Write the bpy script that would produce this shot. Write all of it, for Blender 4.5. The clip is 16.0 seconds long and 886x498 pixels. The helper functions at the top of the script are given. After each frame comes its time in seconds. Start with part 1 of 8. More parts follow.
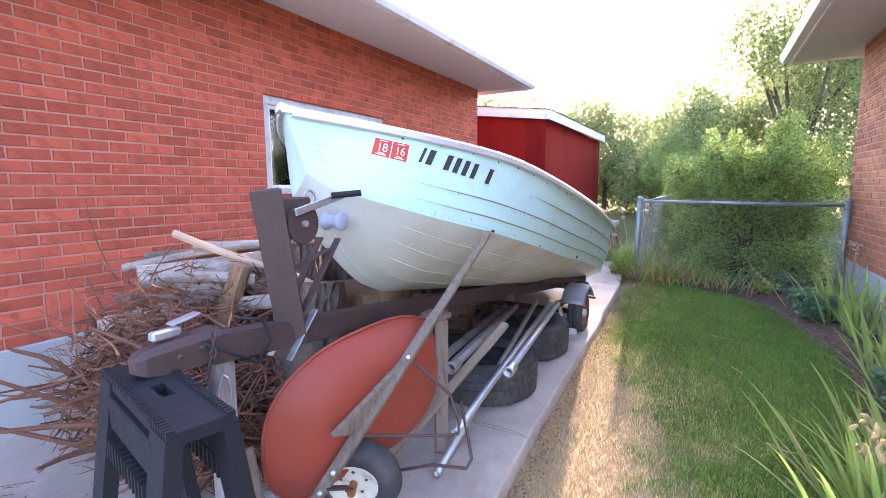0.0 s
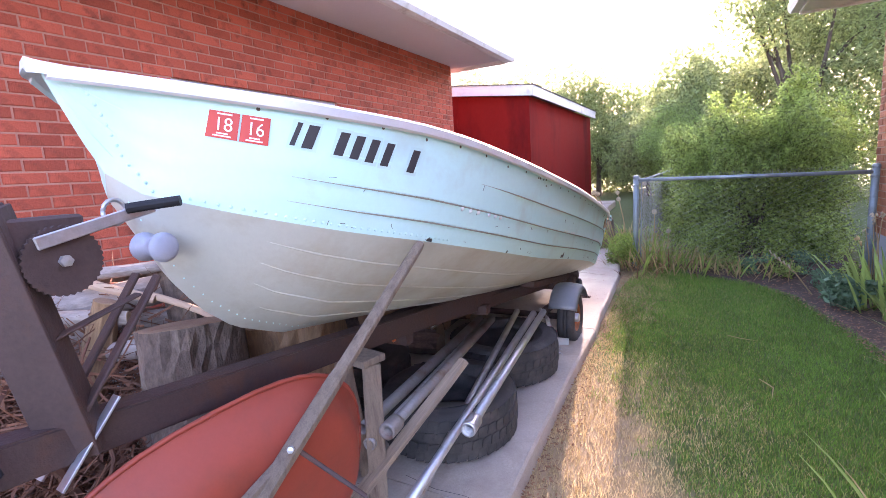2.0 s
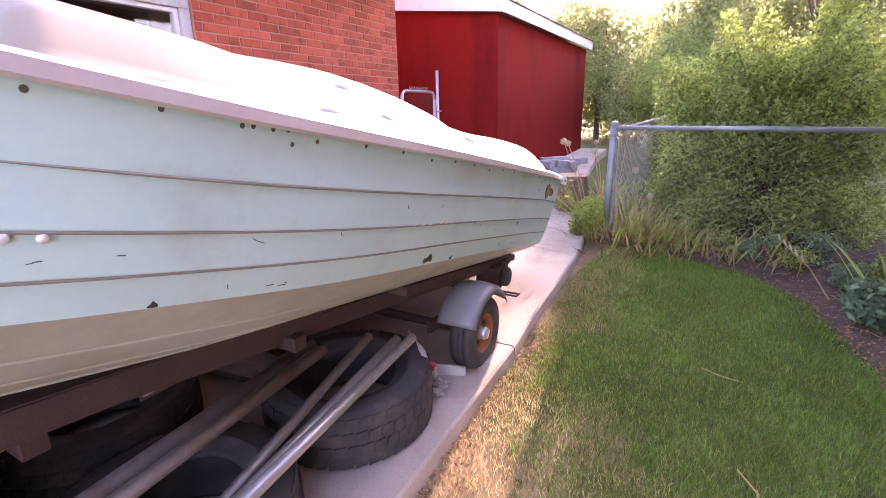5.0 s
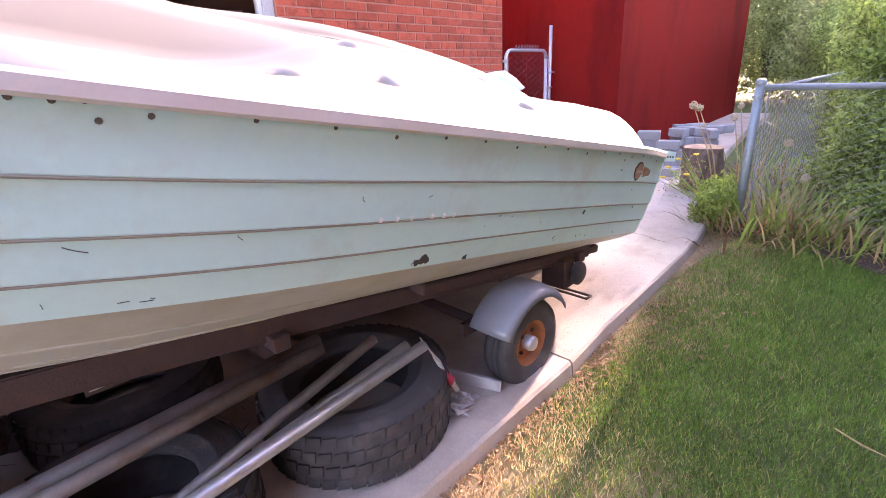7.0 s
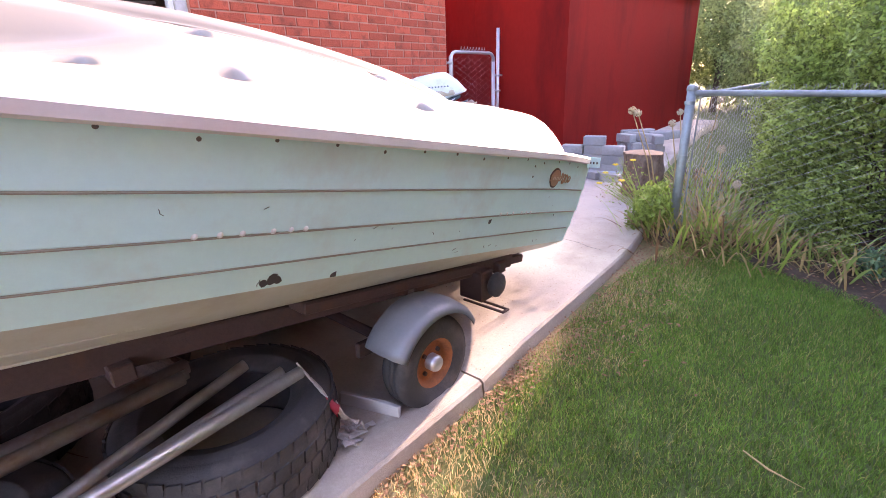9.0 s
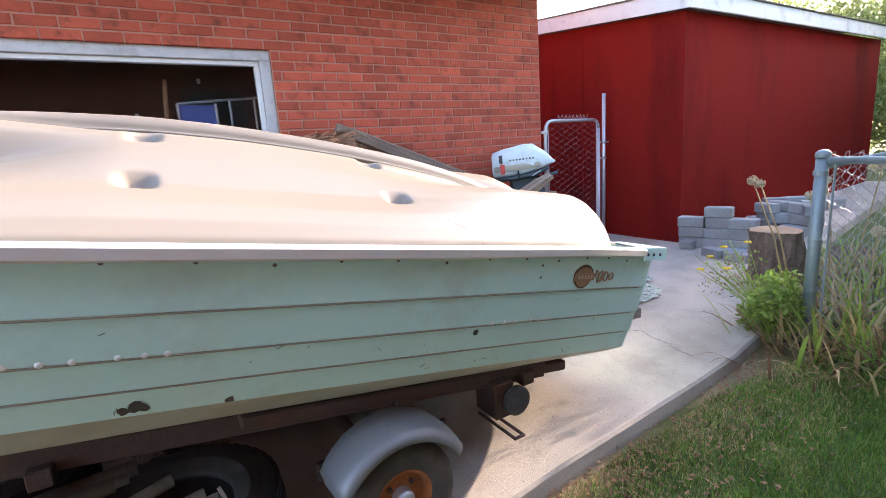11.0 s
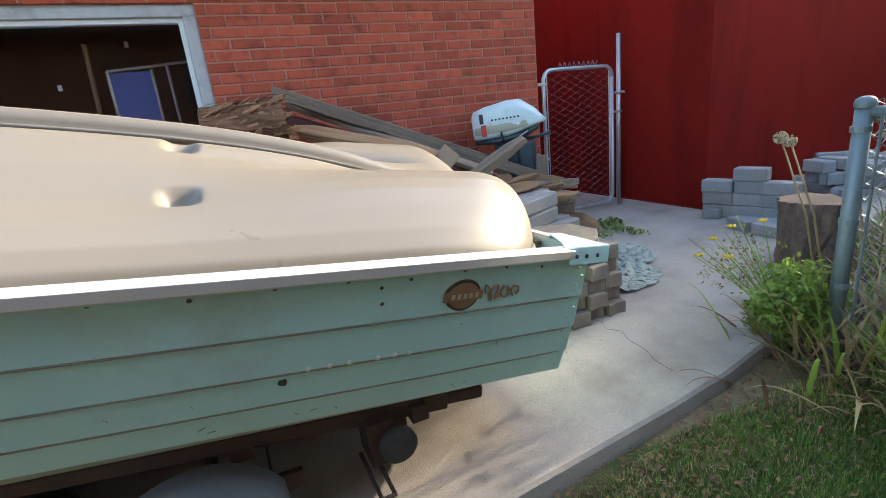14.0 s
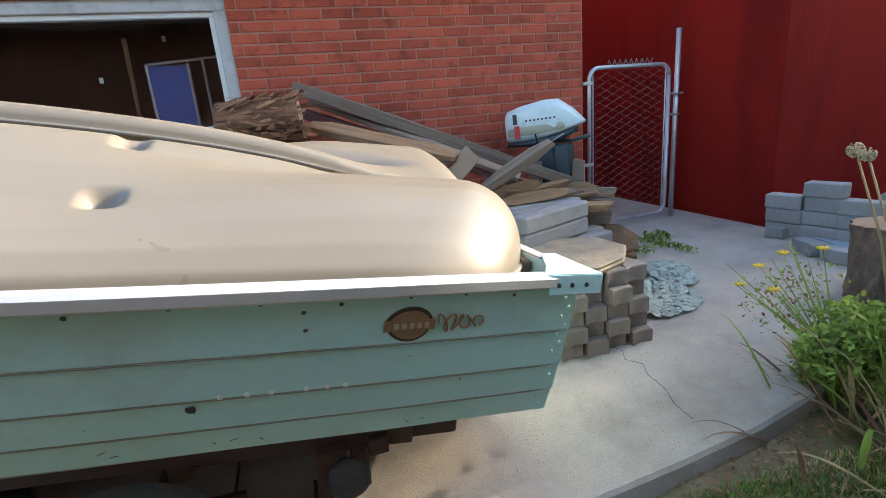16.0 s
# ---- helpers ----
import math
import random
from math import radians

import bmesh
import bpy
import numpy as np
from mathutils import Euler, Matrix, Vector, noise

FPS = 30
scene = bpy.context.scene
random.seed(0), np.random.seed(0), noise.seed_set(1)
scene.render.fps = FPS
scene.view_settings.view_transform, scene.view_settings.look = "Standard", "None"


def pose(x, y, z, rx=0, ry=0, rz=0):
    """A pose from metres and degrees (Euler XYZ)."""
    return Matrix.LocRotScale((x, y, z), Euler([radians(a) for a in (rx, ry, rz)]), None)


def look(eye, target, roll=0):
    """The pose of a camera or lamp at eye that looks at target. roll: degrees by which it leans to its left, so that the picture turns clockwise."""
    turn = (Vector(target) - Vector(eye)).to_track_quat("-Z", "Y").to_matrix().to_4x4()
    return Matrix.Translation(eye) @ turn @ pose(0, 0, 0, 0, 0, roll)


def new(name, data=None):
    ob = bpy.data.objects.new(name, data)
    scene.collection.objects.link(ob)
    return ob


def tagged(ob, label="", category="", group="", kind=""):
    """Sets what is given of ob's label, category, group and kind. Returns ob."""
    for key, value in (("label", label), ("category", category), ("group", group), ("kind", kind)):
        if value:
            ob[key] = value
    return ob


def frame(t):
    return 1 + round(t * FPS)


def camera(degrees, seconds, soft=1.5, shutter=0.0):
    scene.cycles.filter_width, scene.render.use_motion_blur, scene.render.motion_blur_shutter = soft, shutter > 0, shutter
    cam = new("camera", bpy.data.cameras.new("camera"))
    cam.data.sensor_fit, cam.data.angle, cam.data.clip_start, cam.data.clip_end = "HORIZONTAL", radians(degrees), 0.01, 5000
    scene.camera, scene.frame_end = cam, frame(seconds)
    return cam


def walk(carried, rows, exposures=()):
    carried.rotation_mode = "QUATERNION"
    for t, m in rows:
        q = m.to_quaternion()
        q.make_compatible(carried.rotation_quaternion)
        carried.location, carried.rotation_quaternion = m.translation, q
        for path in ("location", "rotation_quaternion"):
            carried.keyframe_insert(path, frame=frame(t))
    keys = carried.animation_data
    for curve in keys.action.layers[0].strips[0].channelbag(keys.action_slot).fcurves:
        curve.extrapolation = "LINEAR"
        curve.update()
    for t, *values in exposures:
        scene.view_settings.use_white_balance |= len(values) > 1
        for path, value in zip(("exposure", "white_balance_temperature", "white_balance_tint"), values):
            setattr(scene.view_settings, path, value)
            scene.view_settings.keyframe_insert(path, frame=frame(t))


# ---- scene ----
cam = camera(86.0, 16.0, soft=0.6)
ROWS = [
    (0.0, -0.069, 0.226, 1.249, 82.53, 0.20, 28.97),
    (0.5, -0.038, 0.384, 1.241, 82.40, 0.22, 28.99),
    (1.0, -0.040, 0.552, 1.262, 84.57, 1.71, 28.74),
    (1.5, -0.134, 0.736, 1.262, 83.13, 2.94, 27.58),
    (2.0, -0.158, 0.961, 1.247, 81.18, 3.54, 28.38),
    (2.5, -0.119, 1.235, 1.250, 79.73, 2.14, 26.89),
    (3.0, -0.166, 1.510, 1.238, 82.10, 2.60, 24.45),
    (3.5, -0.159, 1.755, 1.227, 81.72, 3.29, 26.43),
    (4.0, -0.107, 1.993, 1.239, 77.77, 1.34, 27.32),
    (6.5, -0.016, 2.842, 1.201, 71.06, 2.90, 34.59),
    (7.0, 0.047, 2.947, 1.201, 70.42, 2.68, 44.90),
    (7.5, 0.122, 3.032, 1.194, 68.99, 3.84, 44.28),
    (8.0, 0.172, 3.101, 1.180, 68.53, 3.95, 41.29),
    (8.5, 0.199, 3.148, 1.177, 69.84, 1.35, 39.17),
    (9.0, 0.146, 3.260, 1.172, 70.66, 1.70, 41.59),
    (9.5, 0.125, 3.398, 1.195, 73.38, 1.30, 41.03),
    (10.0, 0.187, 3.559, 1.223, 76.36, 2.44, 47.61),
    (12.5, 0.315, 4.292, 1.224, 77.43, 5.09, 62.74),
    (13.0, 0.278, 4.396, 1.211, 76.75, 3.41, 60.15),
    (13.5, 0.184, 4.531, 1.226, 76.41, 6.08, 60.94),
    (14.0, 0.161, 4.662, 1.216, 74.04, 6.05, 64.48),
    (14.5, 0.193, 4.786, 1.220, 73.56, 5.64, 67.40),
    (15.0, 0.220, 4.849, 1.222, 74.18, 6.05, 67.40),
    (15.5, 0.210, 4.888, 1.209, 74.04, 5.39, 67.94),
    (16.0, 0.094, 4.973, 1.199, 74.53, 4.86, 72.27),
]
EXPOSURES = [(0.0, 3.55, 6100, 33), (2.0, 3.5, 6300, 42), (3.0, 3.4, 6700, 56), (4.2, 3.55, 7100, 60), (7.0, 3.75, 6800, 48), (8.9, 3.80, 6800, 44), (9.5, 3.42, 6700, 40), (10.2, 3.33, 6600, 34), (12.3, 2.88, 6300, 11), (16.0, 2.62, 6300, 10)]
walk(cam, [(t, pose(x, y, z, rx, ry, rz)) for t, x, y, z, rx, ry, rz in ROWS], EXPOSURES)

# ---- light ----
SUN_DIR = Vector((-0.09, 0.945, 0.30)).normalized()   # towards the sun
world = bpy.data.worlds.new("sky")
scene.world = world
world.use_nodes = True
wn = world.node_tree.nodes
sky = wn.new("ShaderNodeTexSky")
sky.sky_type = "NISHITA"
sky.sun_disc = False
sky.sun_elevation = math.asin(SUN_DIR.z)
sky.sun_rotation = math.atan2(SUN_DIR.x, SUN_DIR.y)
sky.air_density, sky.dust_density, sky.ozone_density = 1.0, 2.0, 1.0
wn["Background"].inputs["Strength"].default_value = 0.15
world.node_tree.links.new(sky.outputs[0], wn["Background"].inputs["Color"])
sun_data = bpy.data.lights.new("sun", "SUN")
sun_data.energy, sun_data.angle, sun_data.color = 2.0, radians(0.6), (1.0, 0.86, 0.66)
sun = new("sun", sun_data)
sun.matrix_world = look(SUN_DIR * 50, (0, 0, 0))

# ---- materials ----
def mat(name, base, rough=0.6, metal=0.0, spread=0.12, scale=8.0, fine=60.0, bump=0.15, bump_scale=None,
        dirt=None, dirt_amount=0.0, dirt_scale=3.0, stretch=(1, 1, 1), per_object=0.0, per_island=0.0, spec=0.5, sheen=0.0,
        coat=0.0, translucent=0.0, dirt_edge=0.12):
    """A procedural surface: base colour varied at two scales, patches of dirt, varied roughness, fine relief."""
    m = bpy.data.materials.new(name)
    m.use_nodes = True
    nt = m.node_tree
    n, l = nt.nodes, nt.links
    bsdf = n["Principled BSDF"]
    tc = n.new("ShaderNodeTexCoord")
    mp = n.new("ShaderNodeMapping")
    mp.inputs["Scale"].default_value = stretch
    l.new(tc.outputs["Object"], mp.inputs[0])

    def tex(sc, detail=4.0, rough_=0.6):
        t = n.new("ShaderNodeTexNoise")
        t.inputs["Scale"].default_value, t.inputs["Detail"].default_value, t.inputs["Roughness"].default_value = sc, detail, rough_
        l.new(mp.outputs[0], t.inputs["Vector"])
        return t.outputs["Fac"]

    def math_(op, a, b):
        q = n.new("ShaderNodeMath")
        q.operation = op
        for i, v in enumerate((a, b)):
            if isinstance(v, (int, float)):
                q.inputs[i].default_value = v
            else:
                l.new(v, q.inputs[i])
        return q.outputs[0]

    big, small = tex(scale), tex(fine, 3.0, 0.7)
    v = math_("ADD", math_("MULTIPLY", math_("SUBTRACT", big, 0.5), 2.4 * spread), math_("MULTIPLY", math_("SUBTRACT", small, 0.5), 1.6 * spread))
    v = math_("ADD", v, 1.0)
    if per_object:
        oi = n.new("ShaderNodeObjectInfo")
        v = math_("ADD", v, math_("MULTIPLY", math_("SUBTRACT", oi.outputs["Random"], 0.5), 2 * per_object))
    if per_island:
        ge = n.new("ShaderNodeNewGeometry")
        v = math_("ADD", v, math_("MULTIPLY", math_("SUBTRACT", ge.outputs["Random Per Island"], 0.5), 2 * per_island))
    mul = n.new("ShaderNodeVectorMath")
    mul.operation = "SCALE"
    mul.inputs[0].default_value = base
    l.new(v, mul.inputs["Scale"])
    col = mul.outputs[0]
    if dirt:
        d = tex(dirt_scale, 6.0, 0.65)
        ramp = n.new("ShaderNodeMapRange")
        ramp.inputs["From Min"].default_value = 1.0 - dirt_amount - dirt_edge
        ramp.inputs["From Max"].default_value = 1.0 - dirt_amount + dirt_edge
        l.new(d, ramp.inputs["Value"])
        mx = n.new("ShaderNodeMix")
        mx.data_type = "RGBA"
        l.new(ramp.outputs[0], mx.inputs["Factor"])
        l.new(col, mx.inputs["A"])
        mx.inputs["B"].default_value = (*dirt, 1)
        col = mx.outputs["Result"]
    l.new(col, bsdf.inputs["Base Color"])
    r = math_("ADD", math_("MULTIPLY", math_("SUBTRACT", big, 0.5), 0.35), rough)
    l.new(r, bsdf.inputs["Roughness"])
    bsdf.inputs["Metallic"].default_value = metal
    bsdf.inputs["Specular IOR Level"].default_value = spec
    bsdf.inputs["Coat Weight"].default_value = coat
    if bump:
        b = n.new("ShaderNodeBump")
        b.inputs["Strength"].default_value = bump
        b.inputs["Distance"].default_value = 0.01
        l.new(tex(bump_scale, 4.0, 0.7) if bump_scale else small, b.inputs["Height"])
        l.new(b.outputs[0], bsdf.inputs["Normal"])
    if translucent:
        tr = n.new("ShaderNodeBsdfTranslucent")
        l.new(col, tr.inputs[0])
        sh = n.new("ShaderNodeMixShader")
        sh.inputs[0].default_value = translucent
        l.new(bsdf.outputs[0], sh.inputs[1])
        l.new(tr.outputs[0], sh.inputs[2])
        l.new(sh.outputs[0], n["Material Output"].inputs["Surface"])
    return m


M_BRICK = mat("brick_red", (0.40, 0.085, 0.048), 0.85, spread=0.30, scale=3.0, fine=110, bump=0.9, bump_scale=130, per_object=0.27, per_island=0.27, dirt=(0.16, 0.05, 0.035), dirt_amount=0.36, dirt_scale=9, spec=0.25)
M_BRICK_TAN = mat("brick_orange", (0.33, 0.13, 0.065), 0.85, spread=0.2, scale=3.0, fine=90, bump=0.5, bump_scale=120, per_object=0.22, per_island=0.22, dirt=(0.2, 0.08, 0.045), dirt_amount=0.36, dirt_scale=9, spec=0.25)
M_MORTAR = mat("mortar", (0.45, 0.215, 0.155), 0.95, spread=0.2, scale=6, fine=80, bump=0.4, spec=0.2)
M_MORTAR_TAN = mat("mortar_tan", (0.40, 0.26, 0.18), 0.95, spread=0.2, scale=6, fine=80, bump=0.4, spec=0.2)
M_CONC = mat("concrete", (0.45, 0.40, 0.34), 0.9, spread=0.26, scale=2.2, fine=90, bump=0.5, bump_scale=240, dirt=(0.27, 0.22, 0.18), dirt_amount=0.4, dirt_scale=1.3, spec=0.3)
M_FOUND = mat("painted_foundation", (0.36, 0.37, 0.37), 0.85, spread=0.1, scale=2.5, fine=120, bump=0.25, dirt=(0.26, 0.24, 0.22), dirt_amount=0.36, dirt_scale=2.2, spec=0.3)
M_WHITE = mat("white_paint", (0.68, 0.68, 0.66), 0.6, spread=0.06, scale=4, fine=60, bump=0.1, dirt=(0.42, 0.40, 0.36), dirt_amount=0.34, dirt_scale=6)
M_SOFFIT = mat("soffit_paint", (0.62, 0.60, 0.60), 0.7, spread=0.06, scale=1.5, fine=40, bump=0.08)
M_TRIM = mat("grey_window_paint", (0.48, 0.47, 0.46), 0.6, spread=0.1, scale=8, fine=80, bump=0.15, dirt=(0.3, 0.27, 0.24), dirt_amount=0.38, dirt_scale=10)
M_SHED = mat("barn_red_paint", (0.215, 0.014, 0.010), 0.9, spec=0.06, spread=0.16, scale=1.2, fine=50, bump=0.12, dirt=(0.10, 0.009, 0.008), dirt_amount=0.4, dirt_scale=1.5, stretch=(1, 1, 0.3))
M_SHINGLE = mat("roof_shingle", (0.10, 0.085, 0.075), 0.95, spread=0.3, scale=12, fine=150, bump=0.6)
M_HULL = mat("boat_mint_paint", (0.54, 0.80, 0.785), 0.40, spread=0.06, scale=2.0, fine=50, bump=0.03, dirt=(0.48, 0.60, 0.56), dirt_amount=0.36, dirt_scale=3, spec=0.5)
M_HULL_LOW = mat("boat_bottom_paint", (0.51, 0.515, 0.45), 0.5, spread=0.08, scale=3.0, fine=50, bump=0.05, dirt=(0.42, 0.39, 0.30), dirt_amount=0.42, dirt_scale=4)
M_ALU = mat("aluminium_rail", (0.68, 0.67, 0.66), 0.48, metal=0.55, spread=0.08, scale=6, fine=120, bump=0.05)
# tone of the shade lines drawn under the hull laps
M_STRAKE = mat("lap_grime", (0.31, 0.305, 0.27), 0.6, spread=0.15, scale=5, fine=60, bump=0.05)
M_GALV = mat("galvanised_steel", (0.52, 0.53, 0.55), 0.42, metal=0.8, spread=0.18, scale=18, fine=90, bump=0.06, dirt=(0.3, 0.27, 0.24), dirt_amount=0.34, dirt_scale=9)
M_PIPE_OLD = mat("dull_pipe", (0.32, 0.30, 0.29), 0.55, metal=0.55, spread=0.2, scale=14, fine=90, bump=0.1, dirt=(0.2, 0.1, 0.06), dirt_amount=0.4, dirt_scale=7)
M_PIPE_DULL = mat("grey_pipe", (0.42, 0.41, 0.40), 0.5, metal=0.7, spread=0.2, scale=14, fine=90, bump=0.08, dirt=(0.24, 0.17, 0.13), dirt_amount=0.38, dirt_scale=9)
M_TRAILER = mat("rusty_brown_steel", (0.075, 0.045, 0.04), 0.7, metal=0.2, spread=0.3, scale=10, fine=80, bump=0.25, dirt=(0.11, 0.05, 0.03), dirt_amount=0.36, dirt_scale=8)
M_BLACK = mat("black_plastic", (0.016, 0.016, 0.019), 0.65, spec=0.25, spread=0.2, scale=14, fine=120, bump=0.12, dirt=(0.09, 0.085, 0.09), dirt_amount=0.26, dirt_scale=20)
M_RUBBER = mat("tyre_rubber", (0.042, 0.04, 0.04), 0.8, spread=0.25, scale=12, fine=120, bump=0.25, dirt=(0.11, 0.095, 0.085), dirt_amount=0.38, dirt_scale=6)
M_RUST = mat("rusty_rim", (0.34, 0.115, 0.04), 0.75, metal=0.15, spread=0.3, scale=22, fine=120, bump=0.3, dirt=(0.18, 0.07, 0.03), dirt_amount=0.42, dirt_scale=14)
M_WBARROW = mat("red_wheelbarrow_paint", (0.33, 0.055, 0.03), 0.55, spread=0.1, scale=4, fine=70, bump=0.06, dirt=(0.24, 0.05, 0.03), dirt_amount=0.36, dirt_scale=5)
M_OLDWOOD = mat("weathered_wood", (0.33, 0.25, 0.185), 0.9, spread=0.45, scale=6, fine=40, bump=0.9, stretch=(16, 16, 0.7), dirt=(0.13, 0.09, 0.07), dirt_amount=0.38, dirt_scale=3, per_object=0.15)
M_TAWNY = mat("tawny_split_wood", (0.33, 0.20, 0.105), 0.9, spread=0.45, scale=7, fine=45, bump=0.5, stretch=(14, 14, 1.0), dirt=(0.20, 0.12, 0.07), dirt_amount=0.42, dirt_scale=3, per_object=0.2)
M_BARK = mat("grey_bark", (0.15, 0.105, 0.08), 0.95, spread=0.55, scale=10, fine=40, bump=1.0, bump_scale=34, stretch=(1.6, 1.6, 0.9), dirt=(0.25, 0.195, 0.155), dirt_amount=0.36, dirt_scale=6, per_object=0.2)
M_CUT = mat("cut_wood", (0.27, 0.18, 0.115), 0.9, spread=0.2, scale=12, fine=60, bump=0.3, dirt=(0.25, 0.15, 0.09), dirt_amount=0.4, dirt_scale=7)
M_TWIG = mat("brown_twigs", (0.185, 0.080, 0.045), 0.9, spread=0.2, scale=10, fine=60, bump=0.2, per_island=0.45)
M_KAYAK = mat("cream_polyethylene", (0.24, 0.208, 0.160), 0.34, spread=0.03, scale=2, fine=40, bump=0.015)
M_DARK = mat("dark_interior", (0.014, 0.013, 0.013), 0.9, spread=0.2, scale=4, fine=20, bump=0.0)
M_PAVER = mat("grey_paver", (0.31, 0.305, 0.30), 0.95, spread=0.15, scale=10, fine=140, bump=0.4, per_object=0.15, dirt=(0.25, 0.23, 0.21), dirt_amount=0.38, dirt_scale=8)
M_SOIL = mat("garden_soil", (0.07, 0.048, 0.034), 1.0, spread=0.3, scale=5, fine=60, bump=0.8, bump_scale=40, dirt=(0.15, 0.10, 0.06), dirt_amount=0.38, dirt_scale=8)

# ---- building helpers ----
def zg(y):
    """Height of the concrete at y: it climbs gently towards the back."""
    return 0.03 * (y - 4.6) if y < 4.6 else 0.047 * (y - 4.6)


def zl(y):
    """Height of the lawn at y, a step below the concrete."""
    return zg(y) - 0.085


def to_mesh(name, bm, material, smooth=False):
    me = bpy.data.meshes.new(name)
    bm.to_mesh(me)
    bm.free()
    if smooth:
        me.polygons.foreach_set("use_smooth", [True] * len(me.polygons))
    me.materials.append(material)
    return me


def part(name, bm, material, parent, label="", smooth=False, kind=""):
    ob = new(name, to_mesh(name, bm, material, smooth))
    ob.parent = parent
    return tagged(ob, label, kind=kind)


def thing(name, label, category, m=None, group="", kind=""):
    ob = new(name)
    ob.empty_display_size = 0.1
    if m is not None:
        ob.matrix_world = m
    return tagged(ob, label, category, group, kind)


def solo(name, bm, material, label, category, m=None, group="", smooth=False, kind=""):
    ob = new(name, to_mesh(name, bm, material, smooth))
    if m is not None:
        ob.matrix_world = m
    return tagged(ob, label, category, group, kind)


def box(x0, x1, y0, y1, z0, z1, bevel=0.0, bm=None, m=None, seg=1):
    own = bmesh.new()
    vs = [own.verts.new((x, y, z)) for x in (x0, x1) for y in (y0, y1) for z in (z0, z1)]
    for f in ((0, 1, 3, 2), (4, 6, 7, 5), (0, 4, 5, 1), (2, 3, 7, 6), (0, 2, 6, 4), (1, 5, 7, 3)):
        own.faces.new([vs[i] for i in f])
    if bevel:
        bmesh.ops.bevel(own, geom=own.edges[:], offset=bevel, segments=seg, affect="EDGES", profile=0.5)
    if m is not None:
        own.transform(m)
    if bm is None:
        return own
    merge(bm, own)
    return bm


def merge(bm, other):
    vm = {v: bm.verts.new(v.co) for v in other.verts}
    for f in other.faces:
        try:
            bm.faces.new([vm[v] for v in f.verts])
        except ValueError:
            pass
    other.free()


def loft(rings, closed=True, cap=True, bm=None):
    bm = bm or bmesh.new()
    vr = [[bm.verts.new(p) for p in r] for r in rings]
    n = len(rings[0])
    for a, b in zip(vr, vr[1:]):
        for i in range(n if closed else n - 1):
            j = (i + 1) % n
            bm.faces.new((a[i], a[j], b[j], b[i]))
    if cap and closed:
        bm.faces.new(vr[0][::-1])
        bm.faces.new(vr[-1])
    return bm


def frame_at(d):
    d = Vector(d).normalized()
    a = d.orthogonal().normalized() if abs(d.z) > 0.95 else Vector((0, 0, 1)).cross(d).normalized()
    return a, d.cross(a)


def tube(points, r, n=8, bm=None, rough=0.0, rng=None, cap=True):
    """A round bar along points; r is one radius or one for each point; rough makes it uneven."""
    pts = [Vector(p) for p in points]
    rs = r if isinstance(r, (list, tuple)) else [r] * len(pts)
    rings = []
    prev = None
    for i, p in enumerate(pts):
        d = (pts[min(i + 1, len(pts) - 1)] - pts[max(i - 1, 0)]).normalized()
        if prev is None:
            a, b = frame_at(d)
        else:
            a = (prev - d * prev.dot(d)).normalized()
            b = d.cross(a)
        prev = a
        ring = []
        for k in range(n):
            q = 2 * math.pi * k / n
            rr = rs[i] * (1 + (rough * (rng.random() - 0.5) * 2 if rng and rough else 0))
            ring.append(p + a * math.cos(q) * rr + b * math.sin(q) * rr)
        rings.append(ring)
    return loft(rings, True, cap, bm)


def lathe(profile, n=24, axis="z", bm=None, m=None):
    """Turns (radius, height) pairs about an axis; closed if the profile ends at radius 0."""
    own = bmesh.new()
    rows = []
    for r, h in profile:
        row = []
        for k in range(n):
            q = 2 * math.pi * k / n
            c, s = r * math.cos(q), r * math.sin(q)
            row.append(own.verts.new({"z": (c, s, h), "x": (h, c, s), "y": (c, h, s)}[axis]))
        rows.append(row)
    for a, b in zip(rows, rows[1:]):
        for k in range(n):
            j = (k + 1) % n
            own.faces.new((a[k], a[j], b[j], b[k]))
    bmesh.ops.remove_doubles(own, verts=own.verts[:], dist=1e-5)
    bmesh.ops.recalc_face_normals(own, faces=own.faces[:])
    if m is not None:
        own.transform(m)
    if bm is None:
        return own
    merge(bm, own)
    return bm


def along(p, q, roll=0.0):
    """A pose at p whose z axis points to q."""
    p, q = Vector(p), Vector(q)
    a, b = frame_at(q - p)
    d = (q - p).normalized()
    m = Matrix((a, b, d)).transposed().to_4x4()
    m.translation = p
    return m @ pose(0, 0, 0, 0, 0, roll)


def knots(xs, ys, x):
    """A smooth curve through knots."""
    xs, ys = np.asarray(xs, float), np.asarray(ys, float)
    i = int(np.clip(np.searchsorted(xs, x) - 1, 0, len(xs) - 2))
    h = xs[i + 1] - xs[i]
    t = float(np.clip((x - xs[i]) / h, 0, 1))

    def slope(k):
        if k == 0:
            return (ys[1] - ys[0]) / (xs[1] - xs[0])
        if k == len(xs) - 1:
            return (ys[-1] - ys[-2]) / (xs[-1] - xs[-2])
        a, b = (ys[k] - ys[k - 1]) / (xs[k] - xs[k - 1]), (ys[k + 1] - ys[k]) / (xs[k + 1] - xs[k])
        return 0.0 if a * b <= 0 else 2 * a * b / (a + b)
    return float((2 * t**3 - 3 * t**2 + 1) * ys[i] + (t**3 - 2 * t**2 + t) * h * slope(i) + (-2 * t**3 + 3 * t**2) * ys[i + 1] + (t**3 - t**2) * h * slope(i + 1))

